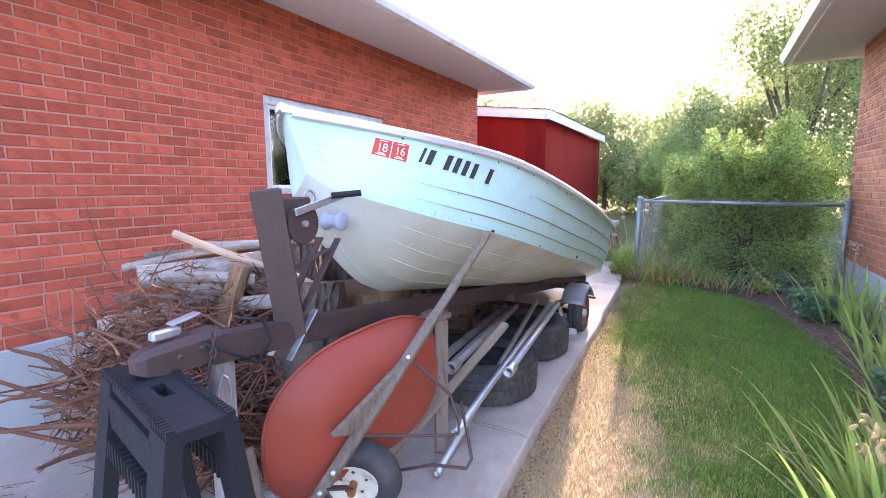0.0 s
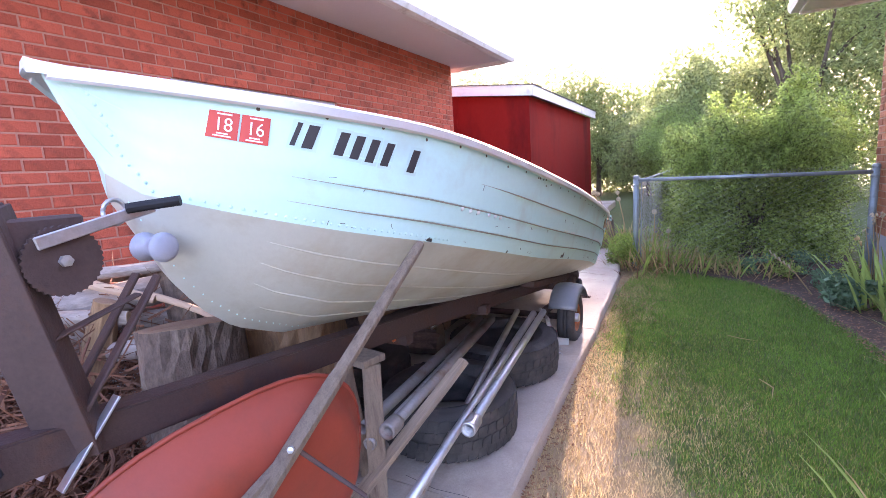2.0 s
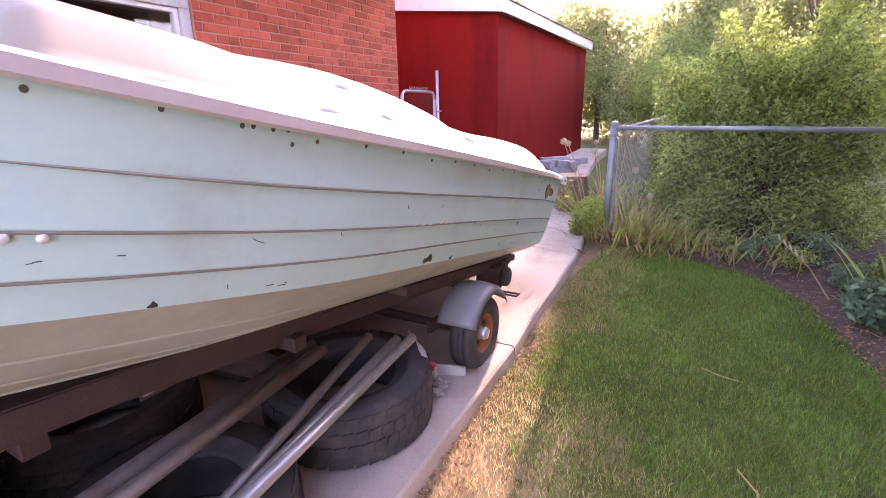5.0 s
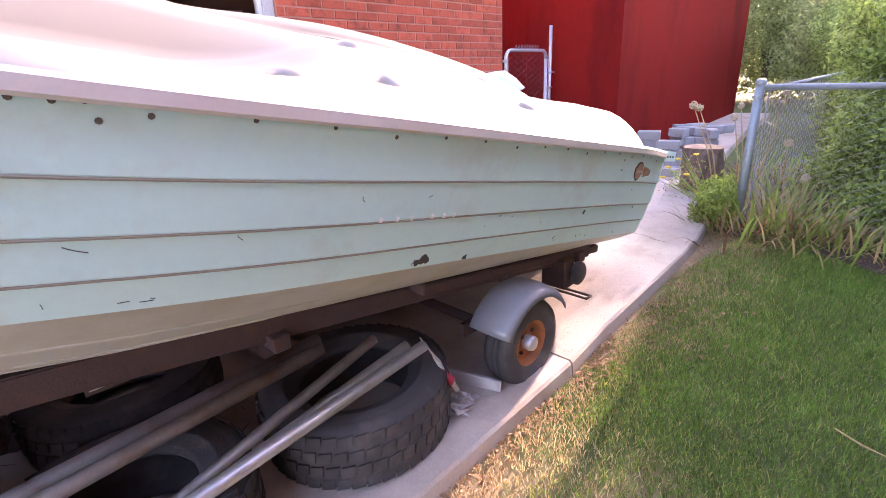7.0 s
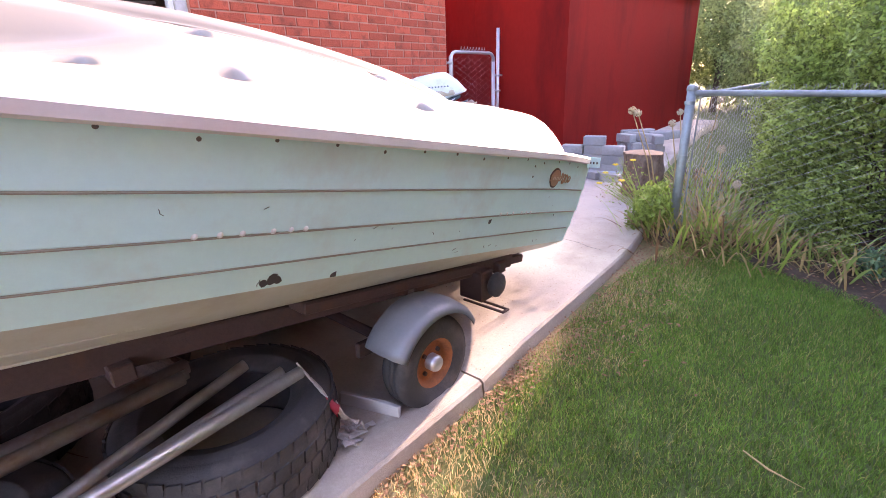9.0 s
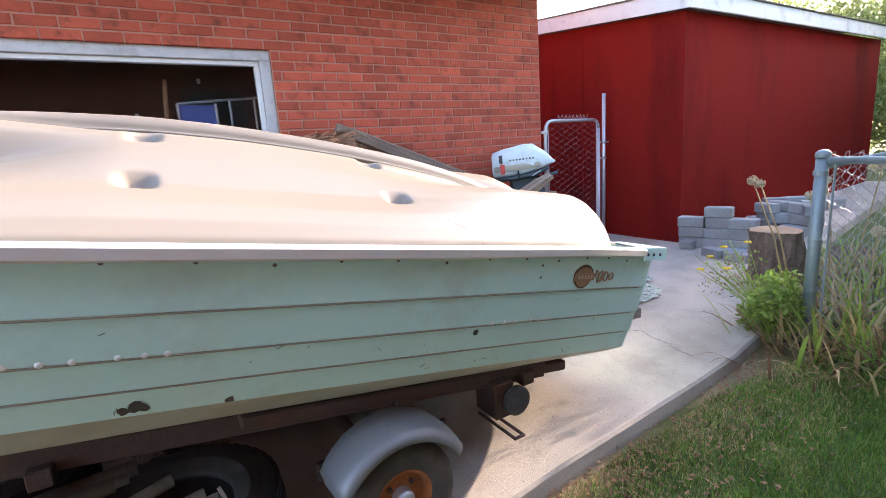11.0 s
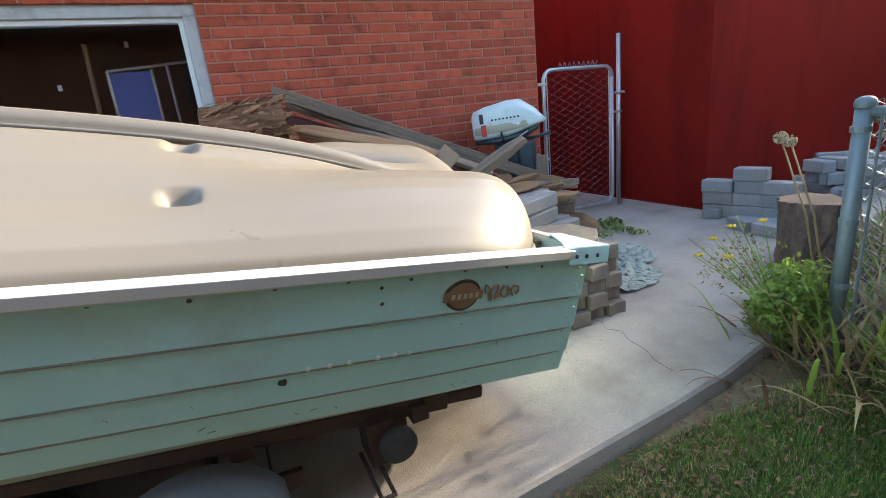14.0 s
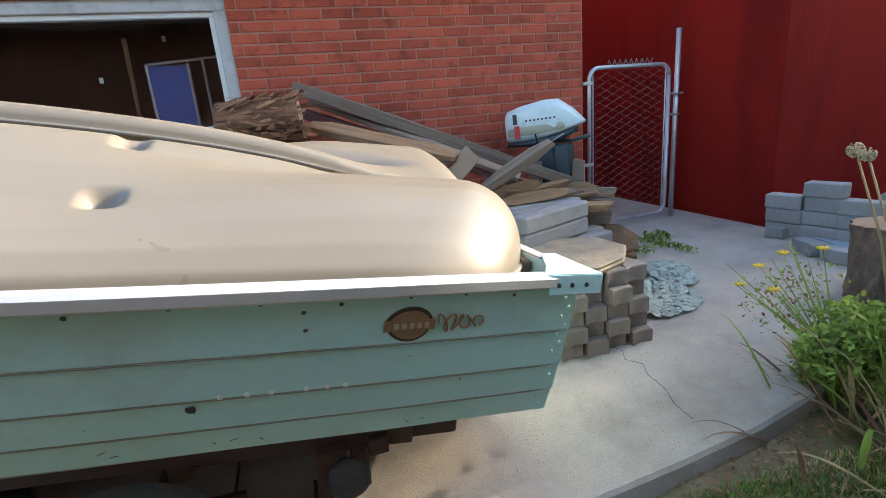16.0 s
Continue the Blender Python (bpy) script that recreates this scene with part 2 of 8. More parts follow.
# ---- ground ----
SLAB_EDGE = [(-6.0, -0.66), (0.0, -0.72), (1.92, -0.785), (2.5, -0.82), (3.5, -0.855), (4.6, -0.87), (5.0, -0.90), (6.0, -0.925), (6.45, -0.95), (6.9, -1.03), (7.4, -1.2), (8.4, -1.5), (12.0, -2.0)]


def edge_x(y):
    return float(np.interp(y, [p[0] for p in SLAB_EDGE], [p[1] for p in SLAB_EDGE]))


def lawn_height(x, y):
    h = zl(min(max(y, -6), 11))
    h += 0.012 * math.sin(x * 2.1 + y) * math.sin(y * 1.7)
    return h


bm = bmesh.new()
gx = [-400, -120, -40, -15, -8, -4] + [-2.4 + 0.2 * i for i in range(23)] + [2.6, 4, 8, 15, 40, 120, 400]
gy = [-400, -120, -40, -15, -7] + [-3 + 0.25 * i for i in range(54)] + [13, 20, 40, 120, 400]
grid = [[bm.verts.new((x, y, lawn_height(x, y) - (0.04 if x < -2.2 or x > 1.2 else 0.0))) for x in gx] for y in gy]
for r0, r1 in zip(grid, grid[1:]):
    for i in range(len(gx) - 1):
        bm.faces.new((r0[i], r0[i + 1], r1[i + 1], r1[i]))


def ground_material():
    m = mat("lawn_ground", (0.075, 0.105, 0.026), 1.0, spread=0.3, scale=5, fine=70, bump=0.9, bump_scale=60)
    n, l = m.node_tree.nodes, m.node_tree.links
    bsdf = n["Principled BSDF"]
    src = bsdf.inputs["Base Color"].links[0].from_socket
    tc = n.new("ShaderNodeTexCoord")
    sep = n.new("ShaderNodeSeparateXYZ")
    l.new(tc.outputs["Object"], sep.inputs[0])
    noise_ = n.new("ShaderNodeTexNoise")
    noise_.inputs["Scale"].default_value, noise_.inputs["Detail"].default_value = 1.6, 6
    l.new(tc.outputs["Object"], noise_.inputs["Vector"])
    dist = n.new("ShaderNodeMath")           # thirst grows towards the concrete and the front
    dist.operation = "MULTIPLY_ADD"
    l.new(sep.outputs["X"], dist.inputs[0])
    dist.inputs[1].default_value, dist.inputs[2].default_value = -0.42, 0.02
    far = n.new("ShaderNodeMapRange")        # the back half of the lawn is watered
    far.inputs["From Min"].default_value, far.inputs["From Max"].default_value = 3.5, 4.6
    far.inputs["To Min"].default_value, far.inputs["To Max"].default_value = 0.08, -0.30
    l.new(sep.outputs["Y"], far.inputs["Value"])
    d3 = n.new("ShaderNodeMath")
    d3.operation = "ADD"
    l.new(dist.outputs[0], d3.inputs[0])
    l.new(far.outputs[0], d3.inputs[1])
    d2 = n.new("ShaderNodeMath")
    d2.operation = "ADD"
    l.new(d3.outputs[0], d2.inputs[0])
    l.new(noise_.outputs["Fac"], d2.inputs[1])
    mr = n.new("ShaderNodeMapRange")
    mr.inputs["From Min"].default_value, mr.inputs["From Max"].default_value = 0.52, 0.80
    l.new(d2.outputs[0], mr.inputs["Value"])
    my = n.new("ShaderNodeMapRange")         # only the lawn itself is parched, not the ground beyond the fence
    my.inputs["From Min"].default_value, my.inputs["From Max"].default_value = 7.4, 6.6
    l.new(sep.outputs["Y"], my.inputs["Value"])
    both = n.new("ShaderNodeMath")
    both.operation = "MULTIPLY"
    l.new(mr.outputs[0], both.inputs[0])
    l.new(my.outputs[0], both.inputs[1])
    mx = n.new("ShaderNodeMix")
    mx.data_type = "RGBA"
    l.new(both.outputs[0], mx.inputs["Factor"])
    l.new(src, mx.inputs["A"])
    mx.inputs["B"].default_value = (0.36, 0.265, 0.155, 1)
    l.new(mx.outputs["Result"], bsdf.inputs["Base Color"])
    return m


solo("ground", bm, ground_material(), "short lawn, green with dry straw-coloured patches beside the concrete", "lawn", kind="structure", smooth=True)


def slab(name, y0, y1, label):
    """A concrete panel with a worn, rounded edge along the lawn."""
    b = bmesh.new()
    ys = [y0 + (y1 - y0) * i / 24 for i in range(25)]
    rings = []
    for y in ys:
        e, z = edge_x(y), zg(y)
        rings.append([(-9.0, y, z - 0.14), (-9.0, y, z), (-3.2, y, z), (e - 0.25, y, z), (e - 0.012, y, z), (e, y, z - 0.012), (e + 0.006, y, z - 0.06), (e + 0.004, y, z - 0.14)])
    loft(rings, True, True, b)
    bmesh.ops.recalc_face_normals(b, faces=b.faces[:])
    return solo(name, b, M_CONC, label, "concrete slab", kind="structure")


slab("pavement", -4.0, 2.497, "worn grey concrete driveway slab under the trailer")
slab("pavement", 2.503, 4.594, "worn grey concrete driveway slab with a cracked edge")
slab("pavement", 4.606, 13.0, "grey concrete slab with hairline cracks and stains")

# ---- brick walls ----
COURSE, BRICK_L, JOINT = 0.0677, 0.2032, 0.0100


def brick_mesh(name, length, material, rng, rugged=0.0):
    """One brick, its face towards +x of its own frame at x = 0, with rounded arrises."""
    h, d = COURSE - JOINT, 0.05
    b = box(-d, 0, -length / 2, length / 2, -h / 2, h / 2)
    bmesh.ops.bevel(b, geom=[e for e in b.edges if all(v.co.x > -0.01 for v in e.verts)], offset=0.0035, segments=1, affect="EDGES")
    for v in b.verts:
        if v.co.x > -0.01:
            v.co += Vector((rng.uniform(-0.0016, 0.0012), rng.uniform(-0.0015, 0.0015), rng.uniform(-0.0015, 0.0015)))
    return to_mesh(name, b, material)


def brick_wall(wall, material, face_x, side, y0, y1, z0, z1, hole, near, weave=None):
    """Lays running bond over a wall that faces side * x; the stretch 'near' gets bricks as parts, the rest are joined."""
    rng = random.Random(11)
    full = [brick_mesh("brick", BRICK_L - JOINT, material, rng) for _ in range(5)]
    rest_v, rest_f = [], []

    def lay(yc, zc, ln, high, out):
        x_in, x_out, c = face_x - side * 0.05, face_x + side * out, 0.0035
        i = len(rest_v)
        for xx, k in ((x_in, 0.0), (x_out - side * c, 0.0), (x_out, c)):
            for sy, sz in ((-1, -1), (1, -1), (1, 1), (-1, 1)):
                jy, jz = rng.uniform(-0.0012, 0.0012), rng.uniform(-0.0012, 0.0012)
                rest_v.append((xx, yc + sy * (ln / 2 - k) + jy, zc + sz * (high / 2 - k) + jz))
        for q in [(i + base + k, i + base + (k + 1) % 4, i + base + 4 + (k + 1) % 4, i + base + 4 + k) for base in (0, 4) for k in range(4)] + [(i + 8, i + 9, i + 10, i + 11)]:
            rest_f.append(q if side > 0 else q[::-1])

    count = 0
    rows = int((z1 - z0) / COURSE)
    for r in range(rows):
        zc = z0 + (r + 0.5) * COURSE
        y = y0 - (BRICK_L / 2 if r % 2 else 0)
        while y < y1:
            a, b = max(y, y0), min(y + BRICK_L, y1)
            y += BRICK_L
            spans = [(a, b)]
            if hole and hole[2] < zc < hole[3]:
                spans = [(max(a, u), min(b, v)) for u, v in ((a, hole[0]), (hole[1], b)) if min(b, v) - max(a, u) > 0]
                spans = [(u, v) for u, v in spans if not (u >= hole[0] - 1e-6 and v <= hole[1] + 1e-6)]
            if weave and weave[2] <= r < weave[2] + 3:
                spans = [(p, q) for u, v in spans for p, q in ((u, min(v, weave[0])), (max(u, weave[1]), v)) if q > p]
            for u, v in spans:
                ln = v - u - JOINT
                if ln < 0.03:
                    continue
                out = rng.uniform(-0.0015, 0.002)
                yc = (u + v) / 2
                if near[0] < yc < near[1] and near[2] < zc < near[3] and abs(ln - (BRICK_L - JOINT)) < 0.002 and count < 300:
                    ob = new("brick", full[rng.randrange(5)])
                    ob.parent = wall
                    ob.matrix_local = pose(face_x + side * out, yc, zc, 0, 0, 0 if side > 0 else 180)
                    count += 1
                else:
                    lay(yc, zc, ln, COURSE - JOINT, out)
    if weave:                                                  # blocks of three upright and three lying bricks by turns
        zc = z0 + (weave[2] + 1.5) * COURSE
        wide = 3 * COURSE
        for i in range(round((weave[1] - weave[0]) / wide)):
            mid = weave[0] + (i + 0.5) * wide
            for k in (-1, 0, 1):
                if i % 2:
                    lay(mid, zc + k * COURSE, wide - JOINT, COURSE - JOINT, rng.uniform(-0.001, 0.002))
                else:
                    lay(mid + k * wide / 3, zc, wide / 3 - JOINT, wide - JOINT, rng.uniform(-0.001, 0.002))
    me = bpy.data.meshes.new("bricks")
    me.from_pydata(rest_v, [], rest_f)
    me.materials.append(material)
    ob = new("bricks", me)
    ob.parent = wall
    tagged(ob, kind="stuff")


def wall_with_hole(name, x0, x1, y0, y1, z0, z1, hole, material, label):
    b = bmesh.new()
    if hole:
        hy0, hy1, hz0, hz1 = hole
        box(x0, x1, y0, hy0, z0, z1, bm=b)
        box(x0, x1, hy1, y1, z0, z1, bm=b)
        box(x0, x1, hy0, hy1, z0, hz0, bm=b)
        box(x0, x1, hy0, hy1, hz1, z1, bm=b)
    else:
        box(x0, x1, y0, y1, z0, z1, bm=b)
    return solo(name, b, material, label, "wall", kind="structure")


LX, RX = -3.32, 1.32
L_HOLE = (3.05, 4.73, 1.19, 2.02)
R_HOLE = (4.47, 5.36, 1.61, 2.44)
wall_l = wall_with_hole("wall_west", LX - 0.24, LX - 0.006, -1.2, 7.236, 0.385, 2.76, L_HOLE, M_MORTAR, "red running-bond brick house wall with rough darker bricks")
wall_r = wall_with_hole("wall_east", RX + 0.006, RX + 0.24, 0.6, 7.136, 0.44, 2.78, R_HOLE, M_MORTAR_TAN, "orange-red brick house wall above a concrete foundation")
# the walls that return behind the corners and close the houses
solo("wall_north_of_house", box(-9.0, LX - 0.01, 7.0, 7.23, -0.2, 2.76), M_BRICK, "red brick end wall of the house", "wall", kind="structure")
solo("wall_north_of_neighbour", box(RX + 0.01, 7.0, 6.90, 7.13, -0.2, 2.78), M_BRICK_TAN, "orange brick end wall of the neighbouring house", "wall", kind="structure")
solo("foundation_west", box(LX - 0.26, LX + 0.012, -1.2, 7.24, -0.3, 0.385, 0.006), M_FOUND, "pale grey painted concrete foundation under the brick", "foundation", kind="structure")

# the neighbour's foundation has a basement window well
FH = (4.42, 5.30, 0.13, 0.40)
bm = bmesh.new()
for a in ((0.6, FH[0], -0.4, 0.44), (FH[1], 7.14, -0.4, 0.44), (FH[0], FH[1], -0.4, FH[2]), (FH[0], FH[1], FH[3], 0.44)):
    box(RX - 0.012, RX + 0.26, a[0], a[1], a[2], a[3], bm=bm)
solo("foundation_east", bm, M_FOUND, "grey-green painted concrete foundation with a basement window", "foundation", kind="structure")
solo("basement_window_glass", box(RX + 0.13, RX + 0.14, FH[0], FH[1], FH[2], FH[3]), M_DARK, "dark basement window pane in the foundation", "window", kind="structure")


def eaves(name, x_wall, x_edge, z_soffit, z_f0, z_f1, y0, y1, label):
    root = thing(name, label, "eaves", kind="structure")
    s = 1 if x_edge > x_wall else -1
    part("soffit", box(min(x_wall - s * 0.3, x_edge), max(x_wall - s * 0.3, x_edge), y0, y1 - 0.004, z_soffit, z_soffit + 0.02), M_SOFFIT, root, "painted boarded soffit")
    f = bmesh.new()
    box(*sorted((x_edge, x_edge + s * 0.022)), y0, y1, z_f0, z_f1, 0.003, f)
    box(*sorted((x_wall - s * 0.3, x_edge)), y1, y1 + 0.022, z_f0, z_f1, 0.003, f)
    part("fascia", f, M_WHITE, root, "white painted fascia board")
    g = bmesh.new()                          # an open gutter, its profile drawn along the eave
    prof = [(0.024, -0.02), (0.10, -0.02), (0.125, 0.02), (0.125, 0.075), (0.117, 0.075), (0.117, 0.025), (0.095, -0.012), (0.032, -0.012), (0.032, 0.07), (0.024, 0.07)]
    loft([[(x_edge + s * px, y, z_f1 - 0.075 + pz) for px, pz in prof] for y in (y0, y1 + 0.01)], True, True, g)
    bmesh.ops.recalc_face_normals(g, faces=g.faces[:])
    part("gutter", g, M_WHITE, root, "white metal gutter")
    r = bmesh.new()
    e, w = x_edge + s * 0.06, x_wall - s * 4.5
    zr = z_f1 + 0.02
    loft([[(e, y, zr), (w, y, zr + 1.6), (w, y, zr + 1.63), (e, y, zr + 0.03)] for y in (y0, y1 + 0.06)], True, True, r)
    bmesh.ops.recalc_face_normals(r, faces=r.faces[:])
    part("roof", r, M_SHINGLE, root, "dark shingled roof slope")
    return root


eaves("eaves_west", LX, -2.56, 2.755, 2.70, 2.80, -1.5, 7.42, "broad white eaves with soffit and fascia over the brick wall")
eaves("eaves_east", RX, 0.75, 2.765, 2.74, 2.86, 0.3, 7.72, "white guttered eaves of the neighbouring house")

# the front walls that close the two houses
solo("wall_south_of_house", box(-9.0, LX - 0.01, -1.19, -0.96, -0.2, 2.76), M_BRICK, "red brick front wall of the house", "wall", kind="structure")
solo("wall_south_of_neighbour", box(RX + 0.01, 7.0, 0.61, 0.84, -0.2, 2.78), M_BRICK_TAN, "orange brick front wall of the neighbouring house", "wall", kind="structure")

# ---- windows ----
def glass_material(name, tint):
    m = bpy.data.materials.new(name)
    m.use_nodes = True
    n, l = m.node_tree.nodes, m.node_tree.links
    gl, tr, mx, fr = n.new("ShaderNodeBsdfGlossy"), n.new("ShaderNodeBsdfTransparent"), n.new("ShaderNodeMixShader"), n.new("ShaderNodeFresnel")
    gl.inputs["Roughness"].default_value = 0.03
    gl.inputs["Color"].default_value = (*tint, 1)
    fr.inputs["IOR"].default_value = 1.5
    l.new(fr.outputs[0], mx.inputs[0])
    l.new(tr.outputs[0], mx.inputs[1])
    l.new(gl.outputs[0], mx.inputs[2])
    l.new(mx.outputs[0], n["Material Output"].inputs["Surface"])
    return m


M_GLASS = glass_material("window_glass", (0.9, 0.92, 0.95))
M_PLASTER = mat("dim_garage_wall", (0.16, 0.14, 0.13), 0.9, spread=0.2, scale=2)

y0, y1, z0, z1 = L_HOLE
win = thing("window_1", "grey-painted wooden garage window in the brick wall", "window", kind="structure")
for nm, a in (("head_casing", (y0, y1, z1 - 0.075, z1)), ("sill", (y0 - 0.02, y1 + 0.02, z0, z0 + 0.05)), ("jamb_casing", (y0, y0 + 0.075, z0 + 0.05, z1 - 0.075)), ("jamb_casing", (y1 - 0.075, y1, z0 + 0.05, z1 - 0.075))):
    part(nm, box(LX - 0.12, LX + (0.012 if nm == "sill" else -0.03), *a, 0.004), M_TRIM, win, "weathered grey-white painted wood")
iy0, iy1, iz0, iz1 = y0 + 0.075, y1 - 0.075, z0 + 0.05, z1 - 0.075
for a in ((iy0, iy1, iz1 - 0.03, iz1), (iy0, iy1, iz0, iz0 + 0.03), (iy0, iy0 + 0.03, iz0 + 0.03, iz1 - 0.03), (iy1 - 0.03, iy1, iz0 + 0.03, iz1 - 0.03)):
    part("sash", box(LX - 0.11, LX - 0.055, *a, 0.003), M_WHITE, win, "white painted sash")
pane = part("pane", box(LX - 0.085, LX - 0.081, iy0 + 0.02, iy1 - 0.02, iz0 + 0.02, iz1 - 0.02), M_GLASS, win, "dusty window glass")
pane.visible_shadow = False
# the dim garage behind it
room = thing("garage_interior", "dim cluttered garage seen through the window", "room", kind="structure")
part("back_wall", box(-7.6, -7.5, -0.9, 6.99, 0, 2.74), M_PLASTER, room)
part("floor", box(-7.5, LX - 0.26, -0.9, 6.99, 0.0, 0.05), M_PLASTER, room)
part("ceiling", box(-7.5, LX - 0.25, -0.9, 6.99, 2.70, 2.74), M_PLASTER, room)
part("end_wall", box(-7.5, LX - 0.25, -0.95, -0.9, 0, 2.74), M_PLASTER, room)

solo("broom_handle", tube([(-4.05, 3.92, 0.06), (-3.66, 4.07, 1.86)], 0.014, 8), M_TAWNY, "bare wooden pole leaning inside the window", "pole")
folder = thing("folding_screen", "blue panel in a bright metal tube frame behind the glass", "screen")
M_BLUE = mat("blue_vinyl", (0.035, 0.075, 0.30), 0.5, spread=0.1, scale=5)
part("panel", box(-3.80, -3.79, 4.13, 4.39, 0.9, 1.70), M_BLUE, folder, "blue vinyl panel")
for ya in (4.13, 4.39, 4.49, 4.67):
    part("upright", tube([(-3.79, ya, 0.06), (-3.79, ya, 1.71 if ya < 4.45 else 1.74)], 0.010, 8), M_GALV, folder, "chrome tube")
part("top_rail", tube([(-3.79, 4.13, 1.71), (-3.79, 4.70, 1.755)], 0.010, 8), M_GALV, folder, "chrome tube")
for y, z in ((4.29, 1.86), (3.87, 1.62)):
    solo("hanging_tag", box(-3.72, -3.715, y - 0.012, y + 0.012, z - 0.018, z + 0.018, 0.002), M_WHITE, "small white tag hanging inside the window", "tag")

y0, y1, z0, z1 = R_HOLE
win = thing("window_2", "grey-green framed window with a brick sill", "window", kind="structure")
M_SAGE = mat("sage_window_paint", (0.17, 0.20, 0.17), 0.6, spread=0.1, scale=8)
for a in ((y0, y1, z1 - 0.05, z1), (y0, y1, z0, z0 + 0.05), (y0, y0 + 0.05, z0 + 0.05, z1 - 0.05), (y1 - 0.05, y1, z0 + 0.05, z1 - 0.05), ((y0 + y1) / 2 - 0.02, (y0 + y1) / 2 + 0.02, z0 + 0.05, z1 - 0.05)):
    part("frame", box(RX + 0.06, RX + 0.13, *a, 0.004), M_SAGE, win, "dark sage painted frame")
for a in ((y0 + 0.05, (y0 + y1) / 2 - 0.02), ((y0 + y1) / 2 + 0.02, y1 - 0.05)):
    p_ = part("pane", box(RX + 0.09, RX + 0.094, a[0], a[1], z0 + 0.05, z1 - 0.05), M_GLASS, win)
    p_.visible_shadow = False
part("blind", box(RX + 0.16, RX + 0.17, y0, y1, z0, z1), mat("dim_blind", (0.20, 0.21, 0.19), 0.8, spread=0.05), win, "drawn pale blind behind the glass")
for k in range(10):
    yy = y0 - 0.02 + (y1 - y0 + 0.04) * (k + 0.5) / 10
    part("sill_brick", box(RX - 0.035, RX + 0.055, yy - 0.048, yy + 0.048, z0 - 0.072, z0 - 0.004, 0.004), M_BRICK_TAN, win)
M_GREYWOOD = mat("bare_grey_frame", (0.36, 0.33, 0.29), 0.85, stretch=(1, 10, 10), dirt=(0.2, 0.17, 0.14), dirt_amount=0.4)
scr = thing("window_screen", "old wooden screen frame leaning in front of the basement window", "screen", pose(RX - 0.10, 4.93, zl(4.9) + 0.02, 0, 14, 0))
for a in ((-0.20, 0.20, 0.40, 0.44), (-0.20, 0.20, 0, 0.04), (-0.20, -0.16, 0.04, 0.40), (0.16, 0.20, 0.04, 0.40)):
    part("rail", box(-0.012, 0.012, *a, 0.003), M_GREYWOOD, scr)

# ---- the boat ----
PITCH, HEAD = 9.5, 2.26
_a, _p = radians(HEAD), radians(PITCH)
FW = Vector((math.sin(_a) * math.cos(_p), -math.cos(_a) * math.cos(_p), math.sin(_p)))
UPB = Vector((-math.sin(_a) * math.sin(_p), math.cos(_a) * math.sin(_p), math.cos(_p)))
PORT = UPB.cross(FW)
BOAT = Matrix((FW, PORT, UPB)).transposed().to_4x4()
BOAT.translation = Vector((-1.588, 5.622, -0.073)) + FW * 0.045

GUN_S = [0.0, 0.6, 1.2, 2.0, 2.7, 3.3, 3.6, 3.92, 4.14, 4.3, 4.40]
GUN_B = [0.640, 0.700, 0.725, 0.740, 0.715, 0.630, 0.545, 0.385, 0.240, 0.115, 0.018]
GUN_Z = [0.828, 0.842, 0.845, 0.850, 0.855, 0.876, 0.886, 0.889, 0.892, 0.896, 0.900]
CHI_S = [0.0, 0.2, 0.7, 1.56, 2.34, 2.94, 3.455, 3.75, 4.01, 4.16, 4.245]
CHI_B = [0.530, 0.545, 0.585, 0.610, 0.612, 0.590, 0.505, 0.405, 0.265, 0.125, 0.012]
CHI_Z = [0.370, 0.382, 0.412, 0.447, 0.468, 0.502, 0.539, 0.561, 0.595, 0.630, 0.660]
STEM_Z = [0.0, 0.22, 0.265, 0.334, 0.41, 0.52, 0.68, 0.776, 0.90]
STEM_S = [3.40, 3.63, 3.83, 3.96, 4.05, 4.135, 4.24, 4.32, 4.40]
LAPS = (0.19, 0.395, 0.65)


def gun(s):
    return knots(GUN_S, GUN_B, s), knots(GUN_S, GUN_Z, s)


def chine(s):
    s = min(s, 4.245)
    return knots(CHI_S, CHI_B, s), knots(CHI_S, CHI_Z, s)


def keel(s):
    return 0.215 if s <= 3.63 else float(np.interp(s, STEM_S, STEM_Z))


def side_point(s, v, off=0.0):
    """A point of the port topsides: v is 0 at the chine and 1 at the gunwale; off lifts it off the plate."""
    (gb, gz), (cb, cz) = gun(s), chine(s)
    belly = 0.012 * math.sin(math.pi * v)
    p = Vector((s, cb + (gb - cb) * v + belly, cz + (gz - cz) * v))
    if off:
        d1 = side_point(s + 0.02, v) - side_point(s - 0.02, v)
        d2 = side_point(s, min(v + 0.03, 1)) - side_point(s, max(v - 0.03, 0))
        p += d1.cross(d2).normalized() * (-off)
    return p


